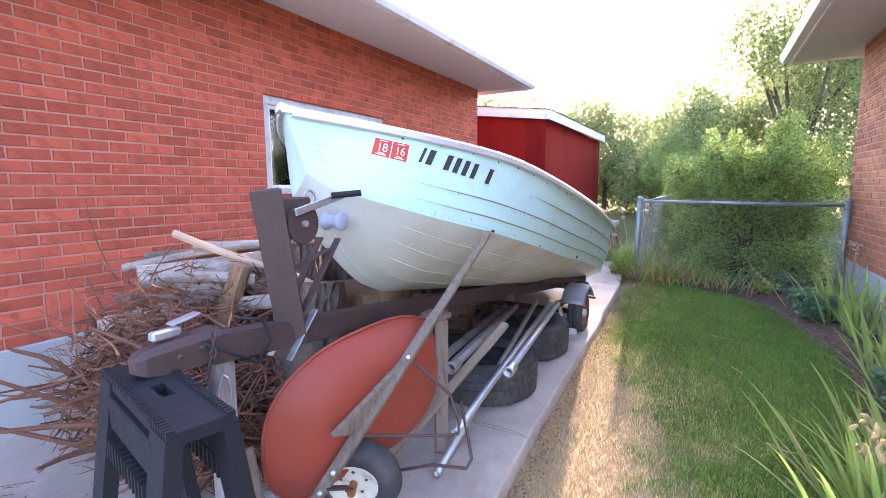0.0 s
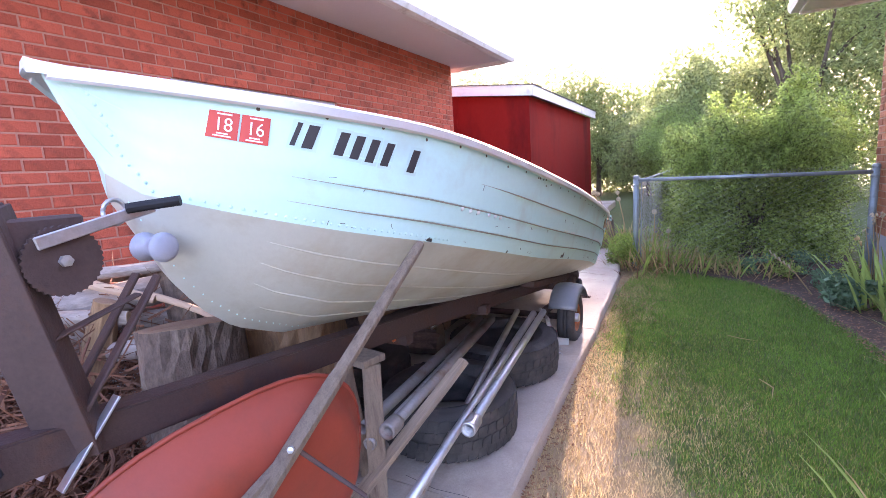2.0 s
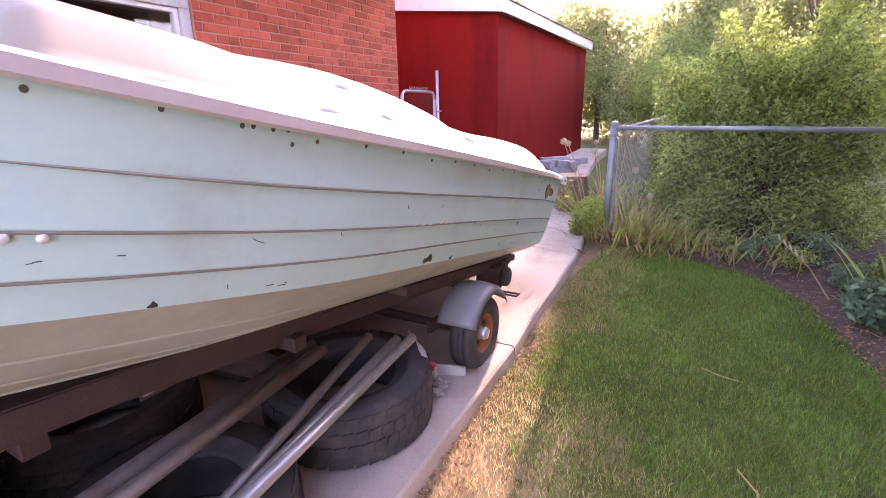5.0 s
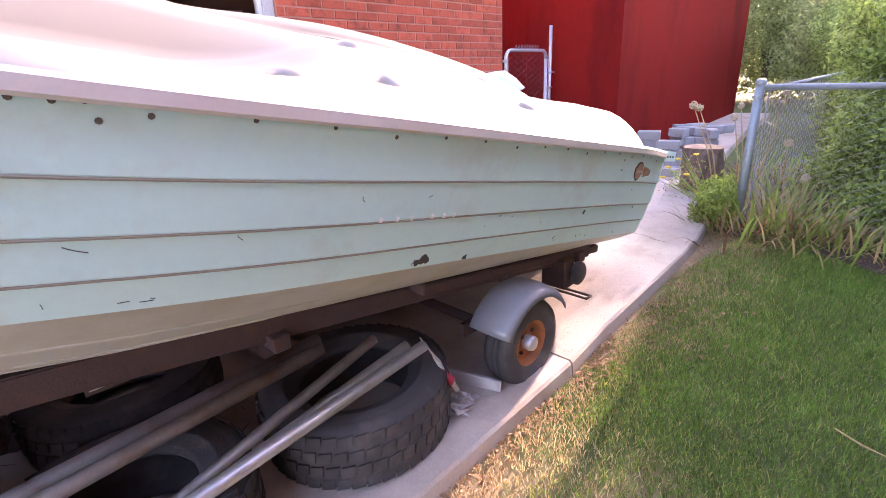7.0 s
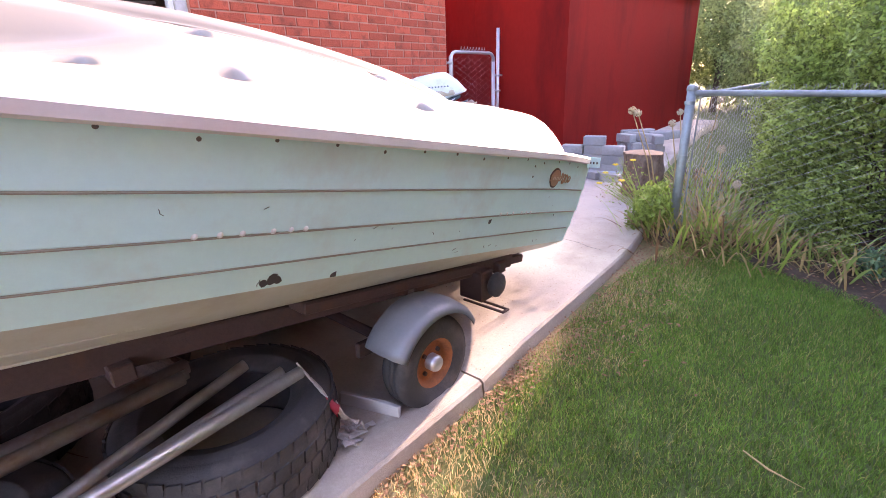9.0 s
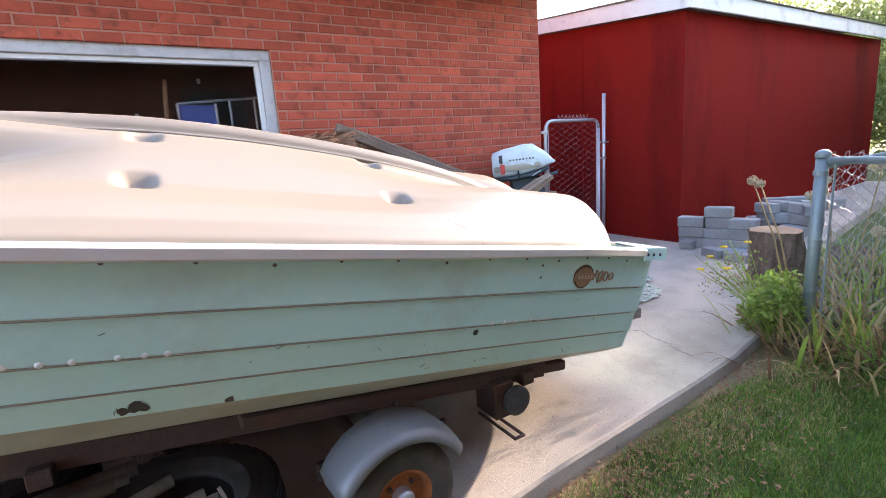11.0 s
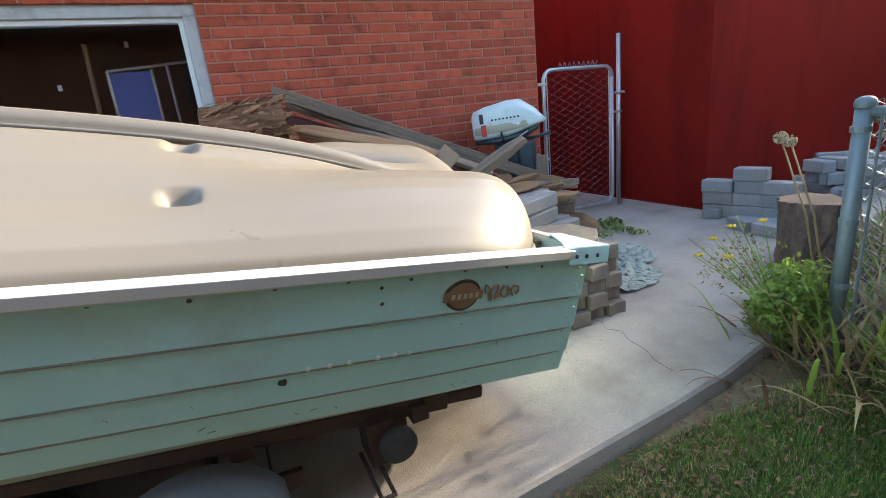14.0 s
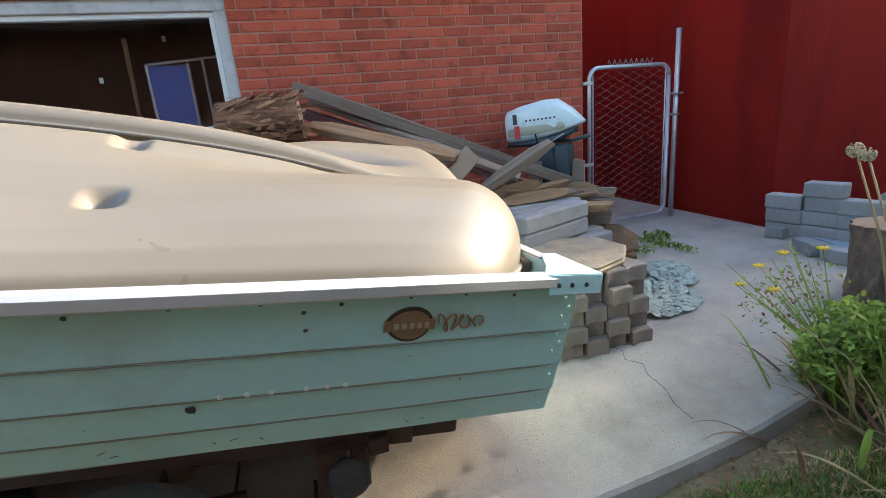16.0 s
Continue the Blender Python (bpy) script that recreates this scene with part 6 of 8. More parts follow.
for _ in range(3000):
    u = rng.random()
    y = 1.16 + 1.00 * u
    top = 0.30 + 0.62 * min(1, (y - 0.95) / 0.5)
    x = rng.uniform(-3.08 + 0.12 * (1 - u), -1.62 - 0.25 * (1 - u))
    side = max(0.0, 1 - abs(x + 2.55) / 0.95)
    z = zg(y) + 0.02 + rng.random() ** 0.8 * top * (0.30 + 0.70 * side)
    d = Vector((rng.uniform(-1, 1), rng.uniform(-0.6, 0.8), rng.uniform(-0.45, 0.55))).normalized()
    p = Vector((x, y, z))
    ln = rng.uniform(0.10, 0.30)
    if (p + d * ln).y < 1.05 or (p + d * ln).x < -3.2:
        d = Vector((abs(d.x), abs(d.y), d.z))
    for t in twig(p, d, ln, rng.uniform(0.002, 0.0085), rng.uniform(-0.16, 0.16)):
        if rng.random() < 0.35:
            dd = (d + Vector((rng.uniform(-1, 1), rng.uniform(-1, 1), rng.uniform(-0.5, 1))) * 0.8).normalized()
            twig(t, dd, ln * 0.4, 0.0022, rng.uniform(-0.05, 0.05))
for _ in range(85):                                           # stouter sticks
    y = rng.uniform(1.12, 1.80)
    p = Vector((rng.uniform(-2.95, -1.9), y, zg(y) + rng.uniform(0.03, 0.52)))
    d = Vector((rng.uniform(-1, 1), rng.uniform(-1, 0.4), rng.uniform(-0.3, 0.35))).normalized()
    ln, r = rng.uniform(0.25, 0.55), rng.uniform(0.007, 0.017)
    bend = frame_at(d)[0] * rng.uniform(-0.18, 0.18)
    part("stick", tube([p + d * ln * t + bend * t * t for t in (0, 0.3, 0.6, 1.0)], [r, r * 0.9, r * 0.75, r * 0.5], 6), M_TWIG, brush)
for x, y, z, dx, dy, dz, ln in ((-2.9, 1.5, 0.75, -0.25, -0.25, 0.75, 0.45), (-2.95, 1.2, 0.5, -0.2, -0.7, 0.35, 0.4), (-2.7, 1.3, 0.6, 0.1, -0.5, 0.8, 0.3), (-2.8, 1.0, 0.3, -0.3, -0.8, 0.3, 0.45)):
    twig(Vector((x, y, z)), Vector((dx, dy, dz)).normalized(), ln, 0.006, 0.12)
for _ in range(220):                                          # litter scattered under the trailer
    x, y = rng.uniform(-2.9, -1.5), rng.uniform(0.55, 3.4)
    twig(Vector((x, y, zg(y) + 0.006)), Vector((rng.uniform(-1, 1), rng.uniform(-1, 1), 0.02)).normalized(), rng.uniform(0.03, 0.2), 0.0025, rng.uniform(-0.02, 0.02))
me = bpy.data.meshes.new("tangle")
me.from_pydata(tv, [], tf)
me.materials.append(M_TWIG)
ob = new("tangle", me)
ob.parent = brush
tagged(ob, "tangle of thin brown twigs", kind="stuff")

# dark odds and ends under the trailer
for k, (a, c, r) in enumerate((((-2.36, 3.66, 0.06), (-1.76, 3.74, 0.07), 0.085), ((-2.40, 3.86, 0.06), (-1.86, 3.92, 0.08), 0.09), ((-2.30, 3.74, 0.22), (-1.80, 3.80, 0.24), 0.08), ((-2.42, 4.10, 0.08), (-1.95, 4.2, 0.10), 0.10), ((-2.44, 4.45, 0.09), (-1.9, 4.5, 0.11), 0.10), ((-2.42, 4.28, 0.28), (-1.98, 4.3, 0.30), 0.09), ((-2.46, 4.75, 0.10), (-2.02, 4.8, 0.11), 0.10))):
    log("log", a, c, r, r * 0.92, "dark split log lying under the trailer", 400 + k, bark=M_TAWNY if k == 2 else None, group="firewood under the trailer")

# ---- back of the yard ----
M_LINK = mat("galvanised_wire", (0.30, 0.31, 0.32), 0.5, metal=0.6, spread=0.15, scale=20, fine=80, bump=0.0)
M_POST = mat("weathered_fence_tube", (0.20, 0.245, 0.255), 0.5, metal=0.35, spread=0.15, scale=9, fine=70, bump=0.06, dirt=(0.12, 0.14, 0.14), dirt_amount=0.4, dirt_scale=6)


def chain_link(width, height, cell, parent, wire=0.0013, label="woven wire mesh", y_wave=0.004):
    """Woven diamond mesh in the local x-z plane: zigzag wires hooked into one another."""
    V, F = [], []
    cols = int(width / cell)
    rows = int(height / (cell / 2))
    for c in range(cols):
        x0 = (c + 0.5) * width / cols
        pts = []
        for r in range(rows + 1):
            s = 1 if (r + c) % 2 else -1
            pts.append((x0 + s * width / cols * 0.52, (y_wave if s > 0 else -y_wave), height * r / rows))
        base = len(V)
        for p in pts:
            for dx, dy in ((-wire, 0), (wire * 0.6, wire), (wire * 0.6, -wire)):
                V.append((p[0] + dx, p[1] + dy, p[2]))
        for r in range(rows):
            for k in range(3):
                j = (k + 1) % 3
                F.append((base + 3 * r + k, base + 3 * r + j, base + 3 * r + 3 + j, base + 3 * r + 3 + k))
    me = bpy.data.meshes.new("wire_mesh")
    me.from_pydata(V, [], F)
    me.materials.append(M_LINK)
    ob = new("wire_mesh", me)
    ob.parent = parent
    return tagged(ob, label, kind="stuff")


gate = thing("gate", "chain-link walk gate in a round-cornered tube frame", "gate")
GX, GY0, GY1, GZ0, GZ1 = -3.33, 7.30, 8.07, 0.22, 1.47
r = 0.09
loop = []
for cy, cz_, a0 in ((GY1 - r, GZ1 - r, 0), (GY0 + r, GZ1 - r, 90), (GY0 + r, GZ0 + r, 180), (GY1 - r, GZ0 + r, 270)):
    for k in range(6):
        a = radians(a0 + 18 * k)
        loop.append((GX, cy + r * math.cos(a), cz_ + r * math.sin(a)))
part("gate_frame", tube(loop + loop[:1], 0.017, 10), M_GALV, gate, "bent galvanised tube frame", smooth=True)
mesh_ob = chain_link(GY1 - GY0 - 0.05, GZ1 - GZ0 - 0.03, 0.062, gate)
mesh_ob.matrix_local = pose(GX, GY0 + 0.025, GZ0 + 0.015, 0, 0, 90)
part("tension_bar", tube([(GX, GY0 + 0.035, GZ0 + 0.03), (GX, GY0 + 0.035, GZ1 - 0.03)], 0.005, 6), M_GALV, gate)
part("tension_bar", tube([(GX, GY1 - 0.035, GZ0 + 0.03), (GX, GY1 - 0.035, GZ1 - 0.03)], 0.005, 6), M_GALV, gate)
wv = [(GX, 7.47 + 0.013 * k, GZ1 + 0.025 + (0.03 if k % 4 == 1 else 0.0) + (-0.012 if k % 4 == 3 else 0.0)) for k in range(34)]
part("twisted_wire", tube(wv, 0.003, 5), M_LINK, gate, "loose wire ends twisted over the top rail")
for z in (1.36, 0.72, 1.06):
    part("hinge" if z != 1.06 else "latch", box(GX - 0.015, GX + 0.02, GY0 - 0.06, GY0 + 0.02, z - 0.012, z + 0.012, 0.003) if z != 1.06 else box(GX - 0.02, GX + 0.03, GY1 - 0.01, GY1 + 0.10, z - 0.008, z + 0.008, 0.003), M_GALV, gate)
post = thing("gate_post", "tall thin galvanised tube post beside the gate", "post")
part("tube", tube([(-3.34, 8.155, zg(8.15) - 0.05), (-3.33, 8.155, 1.74)], 0.021, 12), M_GALV, post, smooth=True)
part("clip", box(-3.37, -3.29, 8.12, 8.19, 1.22, 1.24, 0.003), M_GALV, post)

# outboard motor on a stand
M_COWL = mat("pale_blue_white_cowl", (0.66, 0.78, 0.78), 0.35, spread=0.05, scale=4, fine=50, bump=0.02, dirt=(0.45, 0.50, 0.48), dirt_amount=0.34, dirt_scale=6, coat=0.2)
M_COWL_TAN = mat("faded_gold_stripe", (0.42, 0.40, 0.30), 0.45, spread=0.08, scale=6)
M_MOTOR = mat("dark_blue_grey_casting", (0.05, 0.075, 0.085), 0.5, metal=0.3, spread=0.2, scale=12, fine=70, bump=0.1)
A0, A1 = Vector((-3.185, 6.53, 0.985)), Vector((-2.805, 6.92, 1.015))
ax = (A1 - A0)
ax = ax.normalized()
MM = Matrix((ax, Vector((0, 0, 1)).cross(ax).normalized(), ax.cross(Vector((0, 0, 1)).cross(ax).normalized()))).transposed().to_4x4()
MM.translation = A0
motor = thing("outboard_motor", "old pale blue-white outboard motor with a red and gold stripe", "outboard motor", MM)


def cowl_ring(x, w, z0_, z1_, n=28, p=0.42):
    out = []
    for k in range(n):
        a = 2 * math.pi * k / n
        c, s = math.cos(a), math.sin(a)
        zc, zh = (z0_ + z1_) / 2, (z1_ - z0_) / 2
        out.append((x, w * math.copysign(abs(c) ** p, c) * (0.86 if s > 0.5 else 1.0), zc + zh * math.copysign(abs(s) ** p, s)))
    return out


b = loft([cowl_ring(0.0, 0.085, 0.0, 0.195), cowl_ring(0.015, 0.10, -0.008, 0.212), cowl_ring(0.10, 0.115, -0.01, 0.235), cowl_ring(0.27, 0.118, 0.0, 0.258), cowl_ring(0.36, 0.112, 0.02, 0.255), cowl_ring(0.46, 0.09, 0.045, 0.180), cowl_ring(0.53, 0.055, 0.07, 0.10), cowl_ring(0.545, 0.02, 0.08, 0.09)])
bmesh.ops.recalc_face_normals(b, faces=b.faces[:])
part("cowl", b, M_COWL, motor, "glossy pale blue-white cowl", smooth=True)
b = loft([cowl_ring(0.02, 0.1015, 0.02, 0.105), cowl_ring(0.10, 0.1168, 0.02, 0.112), cowl_ring(0.27, 0.1198, 0.025, 0.115), cowl_ring(0.40, 0.106, 0.045, 0.11), cowl_ring(0.50, 0.066, 0.075, 0.095)])
bmesh.ops.recalc_face_normals(b, faces=b.faces[:])
part("stripe", b, M_COWL_TAN, motor, "faded gold-green side band", smooth=True)
for sg in (1, -1):
    part("red_flash", box(0.075, 0.115, *sorted((sg * 0.1145, sg * 0.1205)), 0.02, 0.105, 0.002), M_DECAL, motor, "red flash")
    part("black_flash", box(0.07, 0.10, *sorted((sg * 0.1145, sg * 0.1203)), 0.115, 0.185, 0.002), M_INK, motor)
    for k in range(8):
        x = 0.16 + 0.028 * k
        part("maker_bar", box(x, x + 0.014, *sorted((sg * 0.112, sg * (0.1215 - 0.0004 * k))), 0.127, 0.139, 0.001), M_MOTOR, motor)
b = loft([cowl_ring(0.01, 0.095, -0.04, 0.0, 16, 0.7), cowl_ring(0.20, 0.105, -0.055, 0.005, 16, 0.7), cowl_ring(0.38, 0.095, -0.03, 0.025, 16, 0.7), cowl_ring(0.48, 0.06, 0.02, 0.06, 16, 0.7)])
bmesh.ops.recalc_face_normals(b, faces=b.faces[:])
part("lower_pan", b, M_MOTOR, motor, "dark lower engine pan", smooth=True)
part("leg", loft([[(x, y, z) for x, y in ((0.16 + dx, -w), (0.30 + dx, -w * 0.7), (0.36 + dx, 0), (0.30 + dx, w * 0.7), (0.16 + dx, w), (0.13 + dx, 0))] for z, w, dx in ((-0.04, 0.06, 0.0), (-0.25, 0.05, 0.02), (-0.5, 0.035, 0.03), (-0.72, 0.03, 0.03), (-0.86, 0.03, 0.02))]), M_MOTOR, motor, "blue-grey motor leg")
part("clamp_bracket", box(0.33, 0.44, -0.085, 0.085, -0.33, -0.06, 0.018, seg=2), M_MOTOR, motor, "cast transom clamp")
part("tiller", tube([(0.30, 0.03, -0.03), (0.42, 0.05, -0.045), (0.56, 0.055, -0.02)], 0.013, 8), M_MOTOR, motor, smooth=True)
part("shift_lever", tube([(0.22, -0.10, -0.03), (0.235, -0.125, -0.01), (0.225, -0.13, 0.04)], 0.006, 6), M_BLACK, motor)
part("swivel_bolt", tube([(0.34, -0.12, -0.02), (0.42, -0.11, 0.02)], 0.005, 6), M_GALV, motor)
for y in (6.62, 6.84):
    plank("stand_leg", (-2.93 + (y - 6.7) * 0.9, y, zg(y)), (-2.90 + (y - 6.7) * 0.9, y, 0.84), 0.085, 0.035, M_OLDWOOD, "grey timber leg of the motor stand", seed=int(y * 10), category="timber")

# heap of old timber behind the boat
GRP = "heap of old timber"
plank("beam", (-3.04, 5.05, 1.45), (-2.73, 6.92, 0.63), 0.085, 0.075, M_OLDWOOD, "long grey weathered beam lying slanted on the heap", 0, GRP, 1, "beam")
plank("beam", (-3.18, 5.02, 1.33), (-2.52, 6.55, 0.66), 0.09, 0.06, mat("old_painted_timber", (0.13, 0.045, 0.04), 0.85, spread=0.2, scale=6, stretch=(10, 10, 1), dirt=(0.22, 0.18, 0.16), dirt_amount=0.36), "dark red-brown painted timber under the beam", 0, GRP, 2, "beam")
plank("plank", (-3.16, 5.15, 1.375), (-2.60, 6.30, 0.80), 0.10, 0.03, M_OLDWOOD, "splintered grey plank on the heap", 15, GRP, 5)
plank("plank", (-2.82, 5.10, 1.22), (-2.52, 5.85, 0.98), 0.11, 0.05, M_TAWNY, "ragged tawny split timber on the heap", 25, GRP, 6, rag=1.2)
plank("plank", (-2.78, 5.22, 1.08), (-2.55, 5.80, 0.93), 0.12, 0.05, M_TAWNY, "ragged tawny split timber on the heap", -10, GRP, 7, rag=1.2)
plank("plank", (-2.44, 5.98, 0.78), (-2.26, 6.33, 1.02), 0.075, 0.055, M_OLDWOOD, "short grey broken stake sticking up", 30, GRP, 8, rag=1.0)
plank("plank", (-2.62, 6.12, 0.66), (-2.44, 6.56, 0.765), 0.075, 0.04, M_TAWNY, "broken tawny board end in the heap", 10, GRP, 9, rag=1.2)
plank("plank", (-2.75, 6.10, 0.70), (-2.42, 6.86, 0.655), 0.07, 0.028, M_TAWNY, "pale sawn batten on the heap", 80, GRP, 10)
plank("plank", (-2.75, 6.15, 0.60), (-2.42, 6.80, 0.575), 0.10, 0.05, M_TAWNY, "split tawny board on the heap", 70, GRP, 11, rag=1.0)
plank("plank", (-2.9, 6.10, 0.64), (-2.36, 6.50, 0.61), 0.09, 0.04, M_OLDWOOD, "grey board end in the heap", 75, GRP, 12)
plank("plank", (-2.95, 6.30, 0.50), (-2.50, 6.90, 0.48), 0.13, 0.06, M_OLDWOOD, "thick grey timber in the heap", 80, GRP, 13, rag=0.8)
plank("plank", (-2.9, 6.35, 0.40), (-2.42, 7.05, 0.30), 0.20, 0.11, M_TAWNY, "rotten tawny split log", 60, GRP, 14, rag=1.5)
plank("plank", (-2.9, 6.45, 0.24), (-2.48, 7.10, 0.19), 0.17, 0.10, M_TAWNY, "rotten split log in the heap", 20, GRP, 15, rag=1.5)
for k in range(8):                                             # the hidden body of the heap
    plank("plank", (-3.2, 5.2 + 0.17 * k, 0.18 + 0.04 * (k % 3)), (-2.5, 5.25 + 0.17 * k, 0.16 + 0.05 * (k % 2)), 0.14, 0.16, M_OLDWOOD, "old grey timber at the bottom of the heap", 0, GRP, 20 + k)
    plank("plank", (-3.15, 5.15 + 0.16 * k, 0.40), (-2.55, 5.2 + 0.16 * k, 0.42), 0.14, 0.18, M_OLDWOOD, "old grey timber in the heap", 0, GRP, 40 + k)
    if k < 5:
        plank("plank", (-3.1, 5.05 + 0.17 * k, 0.66), (-2.6, 5.1 + 0.17 * k, 0.68), 0.14, 0.2, M_OLDWOOD, "old grey timber in the heap", 0, GRP, 60 + k)
rk = random.Random(44)
for k in range(11):                                            # broken ends lying every way on the near side of the heap
    x, y, z = rk.uniform(-2.55, -2.34), rk.uniform(6.08, 6.75), rk.uniform(0.56, 0.74)
    q = rk.uniform(0.6, 1.9)
    h = rk.uniform(0.14, 0.27)
    plank("plank", (x - h * math.cos(q), y - h * math.sin(q), z - rk.uniform(0, 0.04)), (x + h * math.cos(q) * 0.5, y + h * math.sin(q), z + rk.uniform(-0.02, 0.06)), rk.uniform(0.05, 0.09), rk.uniform(0.02, 0.04), M_TAWNY if k % 3 else M_OLDWOOD, "short broken weathered board on the heap", rk.uniform(0, 90), GRP, 100 + k, rag=1.3)
M_STRAWBARK = mat("stringy_brown_bark", (0.15, 0.07, 0.035), 0.95, spread=0.4, scale=14, fine=60, bump=1.0, bump_scale=40, stretch=(3, 3, 0.7), dirt=(0.30, 0.16, 0.08), dirt_amount=0.42, dirt_scale=9)
shaggy = log("log", (-2.84, 4.64, 1.22), (-2.80, 5.06, 1.25), 0.165, 0.15, "fat log with shaggy brown bark on top of the heap", 71, bark=M_STRAWBARK, group=GRP)
rb = random.Random(17)
V, F = [], []
for _ in range(420):                                           # loose strips of bark
    t, q = rb.uniform(0.0, 0.42), rb.uniform(0, 6.283)
    r = 0.163 - 0.03 * t
    ln, w = rb.uniform(0.03, 0.10), rb.uniform(0.003, 0.010)
    lift = rb.uniform(0.004, 0.028)
    skew = rb.uniform(-0.35, 0.35)
    i = len(V)
    for k, (dz, up) in enumerate(((0, 0.0), (0.5, 0.6), (1.0, 1.0))):
        for sg in (-1, 1):
            a_ = q + sg * w / r + skew * dz * ln / r
            V.append(((r + lift * up) * math.cos(a_), (r + lift * up) * math.sin(a_), t + ln * dz))
    F += [(i, i + 1, i + 3, i + 2), (i + 2, i + 3, i + 5, i + 4)]
me = bpy.data.meshes.new("bark_strip")
me.from_pydata(V, [], F)
me.materials.append(mat("bark_fibre", (0.26, 0.13, 0.065), 0.95, spread=0.3, per_island=0.6))
ob = new("bark_strip", me)
ob.parent = shaggy
tagged(ob, "loose shaggy bark strips", kind="stuff")
log("log", (-2.95, 4.5, 0.93), (-2.7, 5.1, 0.94), 0.14, 0.15, "log under the shaggy one", 72, group=GRP)
log("log", (-3.0, 4.5, 0.66), (-2.7, 5.2, 0.66), 0.14, 0.15, "log low in the heap", 73, group=GRP)
log("log", (-2.9, 4.4, 0.16), (-2.85, 4.75, 0.50), 0.2, 0.2, "upright log at the foot of the heap", 74, group=GRP)
plank("cardboard", (-2.50, 5.80, 0.84), (-2.44, 5.94, 1.00), 0.16, 0.006, mat("brown_cardboard", (0.36, 0.24, 0.15), 0.9), "brown cardboard flap behind the kayaks", 40, "", 90, "cardboard", rag=0.1)

# stacked interlocking pavers


def paver_mesh():
    """An interlocking block with a scalloped, curved outline."""
    out = []
    n = 8
    for i in range(n + 1):
        t = i / n
        out.append((-0.055 + 0.11 * t, -0.105 + 0.012 * math.sin(math.pi * t)))
    for i in range(1, n):
        t = i / n
        out.append((0.055 + 0.010 * math.sin(2 * math.pi * t), -0.105 + 0.21 * t))
    for i in range(n + 1):
        t = i / n
        out.append((0.055 - 0.11 * t, 0.105 + 0.012 * math.sin(math.pi * t)))
    for i in range(1, n):
        t = i / n
        out.append((-0.055 + 0.010 * math.sin(2 * math.pi * (1 - t)), 0.105 - 0.21 * t))
    b = bmesh.new()
    loft([[(x * f, y * f, z) for x, y in out] for z, f in ((0.0, 0.97), (0.004, 1.0), (0.071, 1.0), (0.076, 0.95))], True, True, b)
    bmesh.ops.recalc_face_normals(b, faces=b.faces[:])
    return to_mesh("paver", b, M_PAVER)


PAVER = paver_mesh()
M_PAVER_BROWN = mat("brown_paver", (0.26, 0.21, 0.175), 0.95, spread=0.15, scale=10, fine=140, bump=0.4, per_object=0.15, dirt=(0.18, 0.15, 0.13), dirt_amount=0.38, dirt_scale=8)
PAVER_B = PAVER.copy()
PAVER_B.materials.clear()
PAVER_B.materials.append(M_PAVER_BROWN)
rp = random.Random(3)


def put_paver(x, y, z, rz=0.0, rx=0.0, ry=0.0, mesh=None, label="grey interlocking concrete paver in a stack", group="stacked pavers"):
    ob = new("paver", mesh or PAVER)
    ob.matrix_world = pose(x, y, z, rx, ry, rz)
    tagged(ob, label, "paver", group)
    return ob


# the stack behind the transom: pavers on edge, five courses, with a flagstone on top
for row in range(5):
    for k in range(4):
        y = 6.06 + 0.118 * k + rp.uniform(-0.006, 0.006)
        z = zg(6.2) + 0.036 + 0.0775 * row + 0.0
        for d in range(3):
            put_paver(-1.74 - 0.012 * row * (k % 2) - 0.215 * d + 0.03 * ((k + row) % 2), y, z - 0.036 + 0.001, 90 + rp.uniform(-2, 2), 0, 0, PAVER_B, "brown-grey concrete paver in the stack behind the boat")
stone = bmesh.new()
out = [(-1.66, 6.02), (-1.63, 6.2), (-1.70, 6.38), (-1.86, 6.52), (-2.08, 6.50), (-2.20, 6.30), (-2.16, 6.05), (-1.9, 5.98)]
zt = zg(6.2) + 5 * 0.0775 + 0.002
loft([[((x + 1.9) * f - 1.9, (y - 6.25) * f + 6.25, zt + z) for x, y in out] for z, f in ((0, 0.98), (0.012, 1.0), (0.02, 0.97), (0.032, 0.985), (0.036, 0.93))], True, True, stone)
bmesh.ops.recalc_face_normals(stone, faces=stone.faces[:])
solo("flagstone", stone, mat("tawny_flagstone", (0.40, 0.31, 0.20), 0.9, spread=0.25, scale=9, fine=90, bump=0.6, bump_scale=50, dirt=(0.26, 0.22, 0.19), dirt_amount=0.45, dirt_scale=10), "tawny flaking flagstone lying on the paver stack", "stone")
for k in range(5):                                             # long pale kerb stones beyond it
    x0_ = -2.28 - 0.02 * k
    for lvl in range(2):
        b = box(0, 0.10, 0, 0.62, 0, 0.095, 0.012)
        ob = solo("kerb_stone", b, M_PAVER, "pale grey concrete edging stone in a stack", "edging stone", pose(-2.24 - 0.115 * (k % 3) , 6.0 + 0.02 * k + (0.03 if lvl else 0), zg(6.3) + 0.001 + 0.098 * (lvl + 2 * (k // 3)) + 0.0, 0, 0, 8 * (k // 3)), "stacked edging stones")
for lvl in range(2):
    for k in range(3):
        solo("kerb_stone", box(0, 0.105, 0, 0.56, 0, 0.095, 0.012), M_PAVER, "pale grey concrete edging stone on top of the stack", "edging stone", pose(-2.16 - 0.115 * k, 6.02 + 0.03 * k, zg(6.3) + 0.393 + 0.097 * lvl - 0.195 * (0), 0, 0, 22), "stacked edging stones")

# cut blocks by the shed
BLK = to_mesh("block", box(-0.115, 0.115, -0.055, 0.055, 0, 0.098, 0.008), M_PAVER)


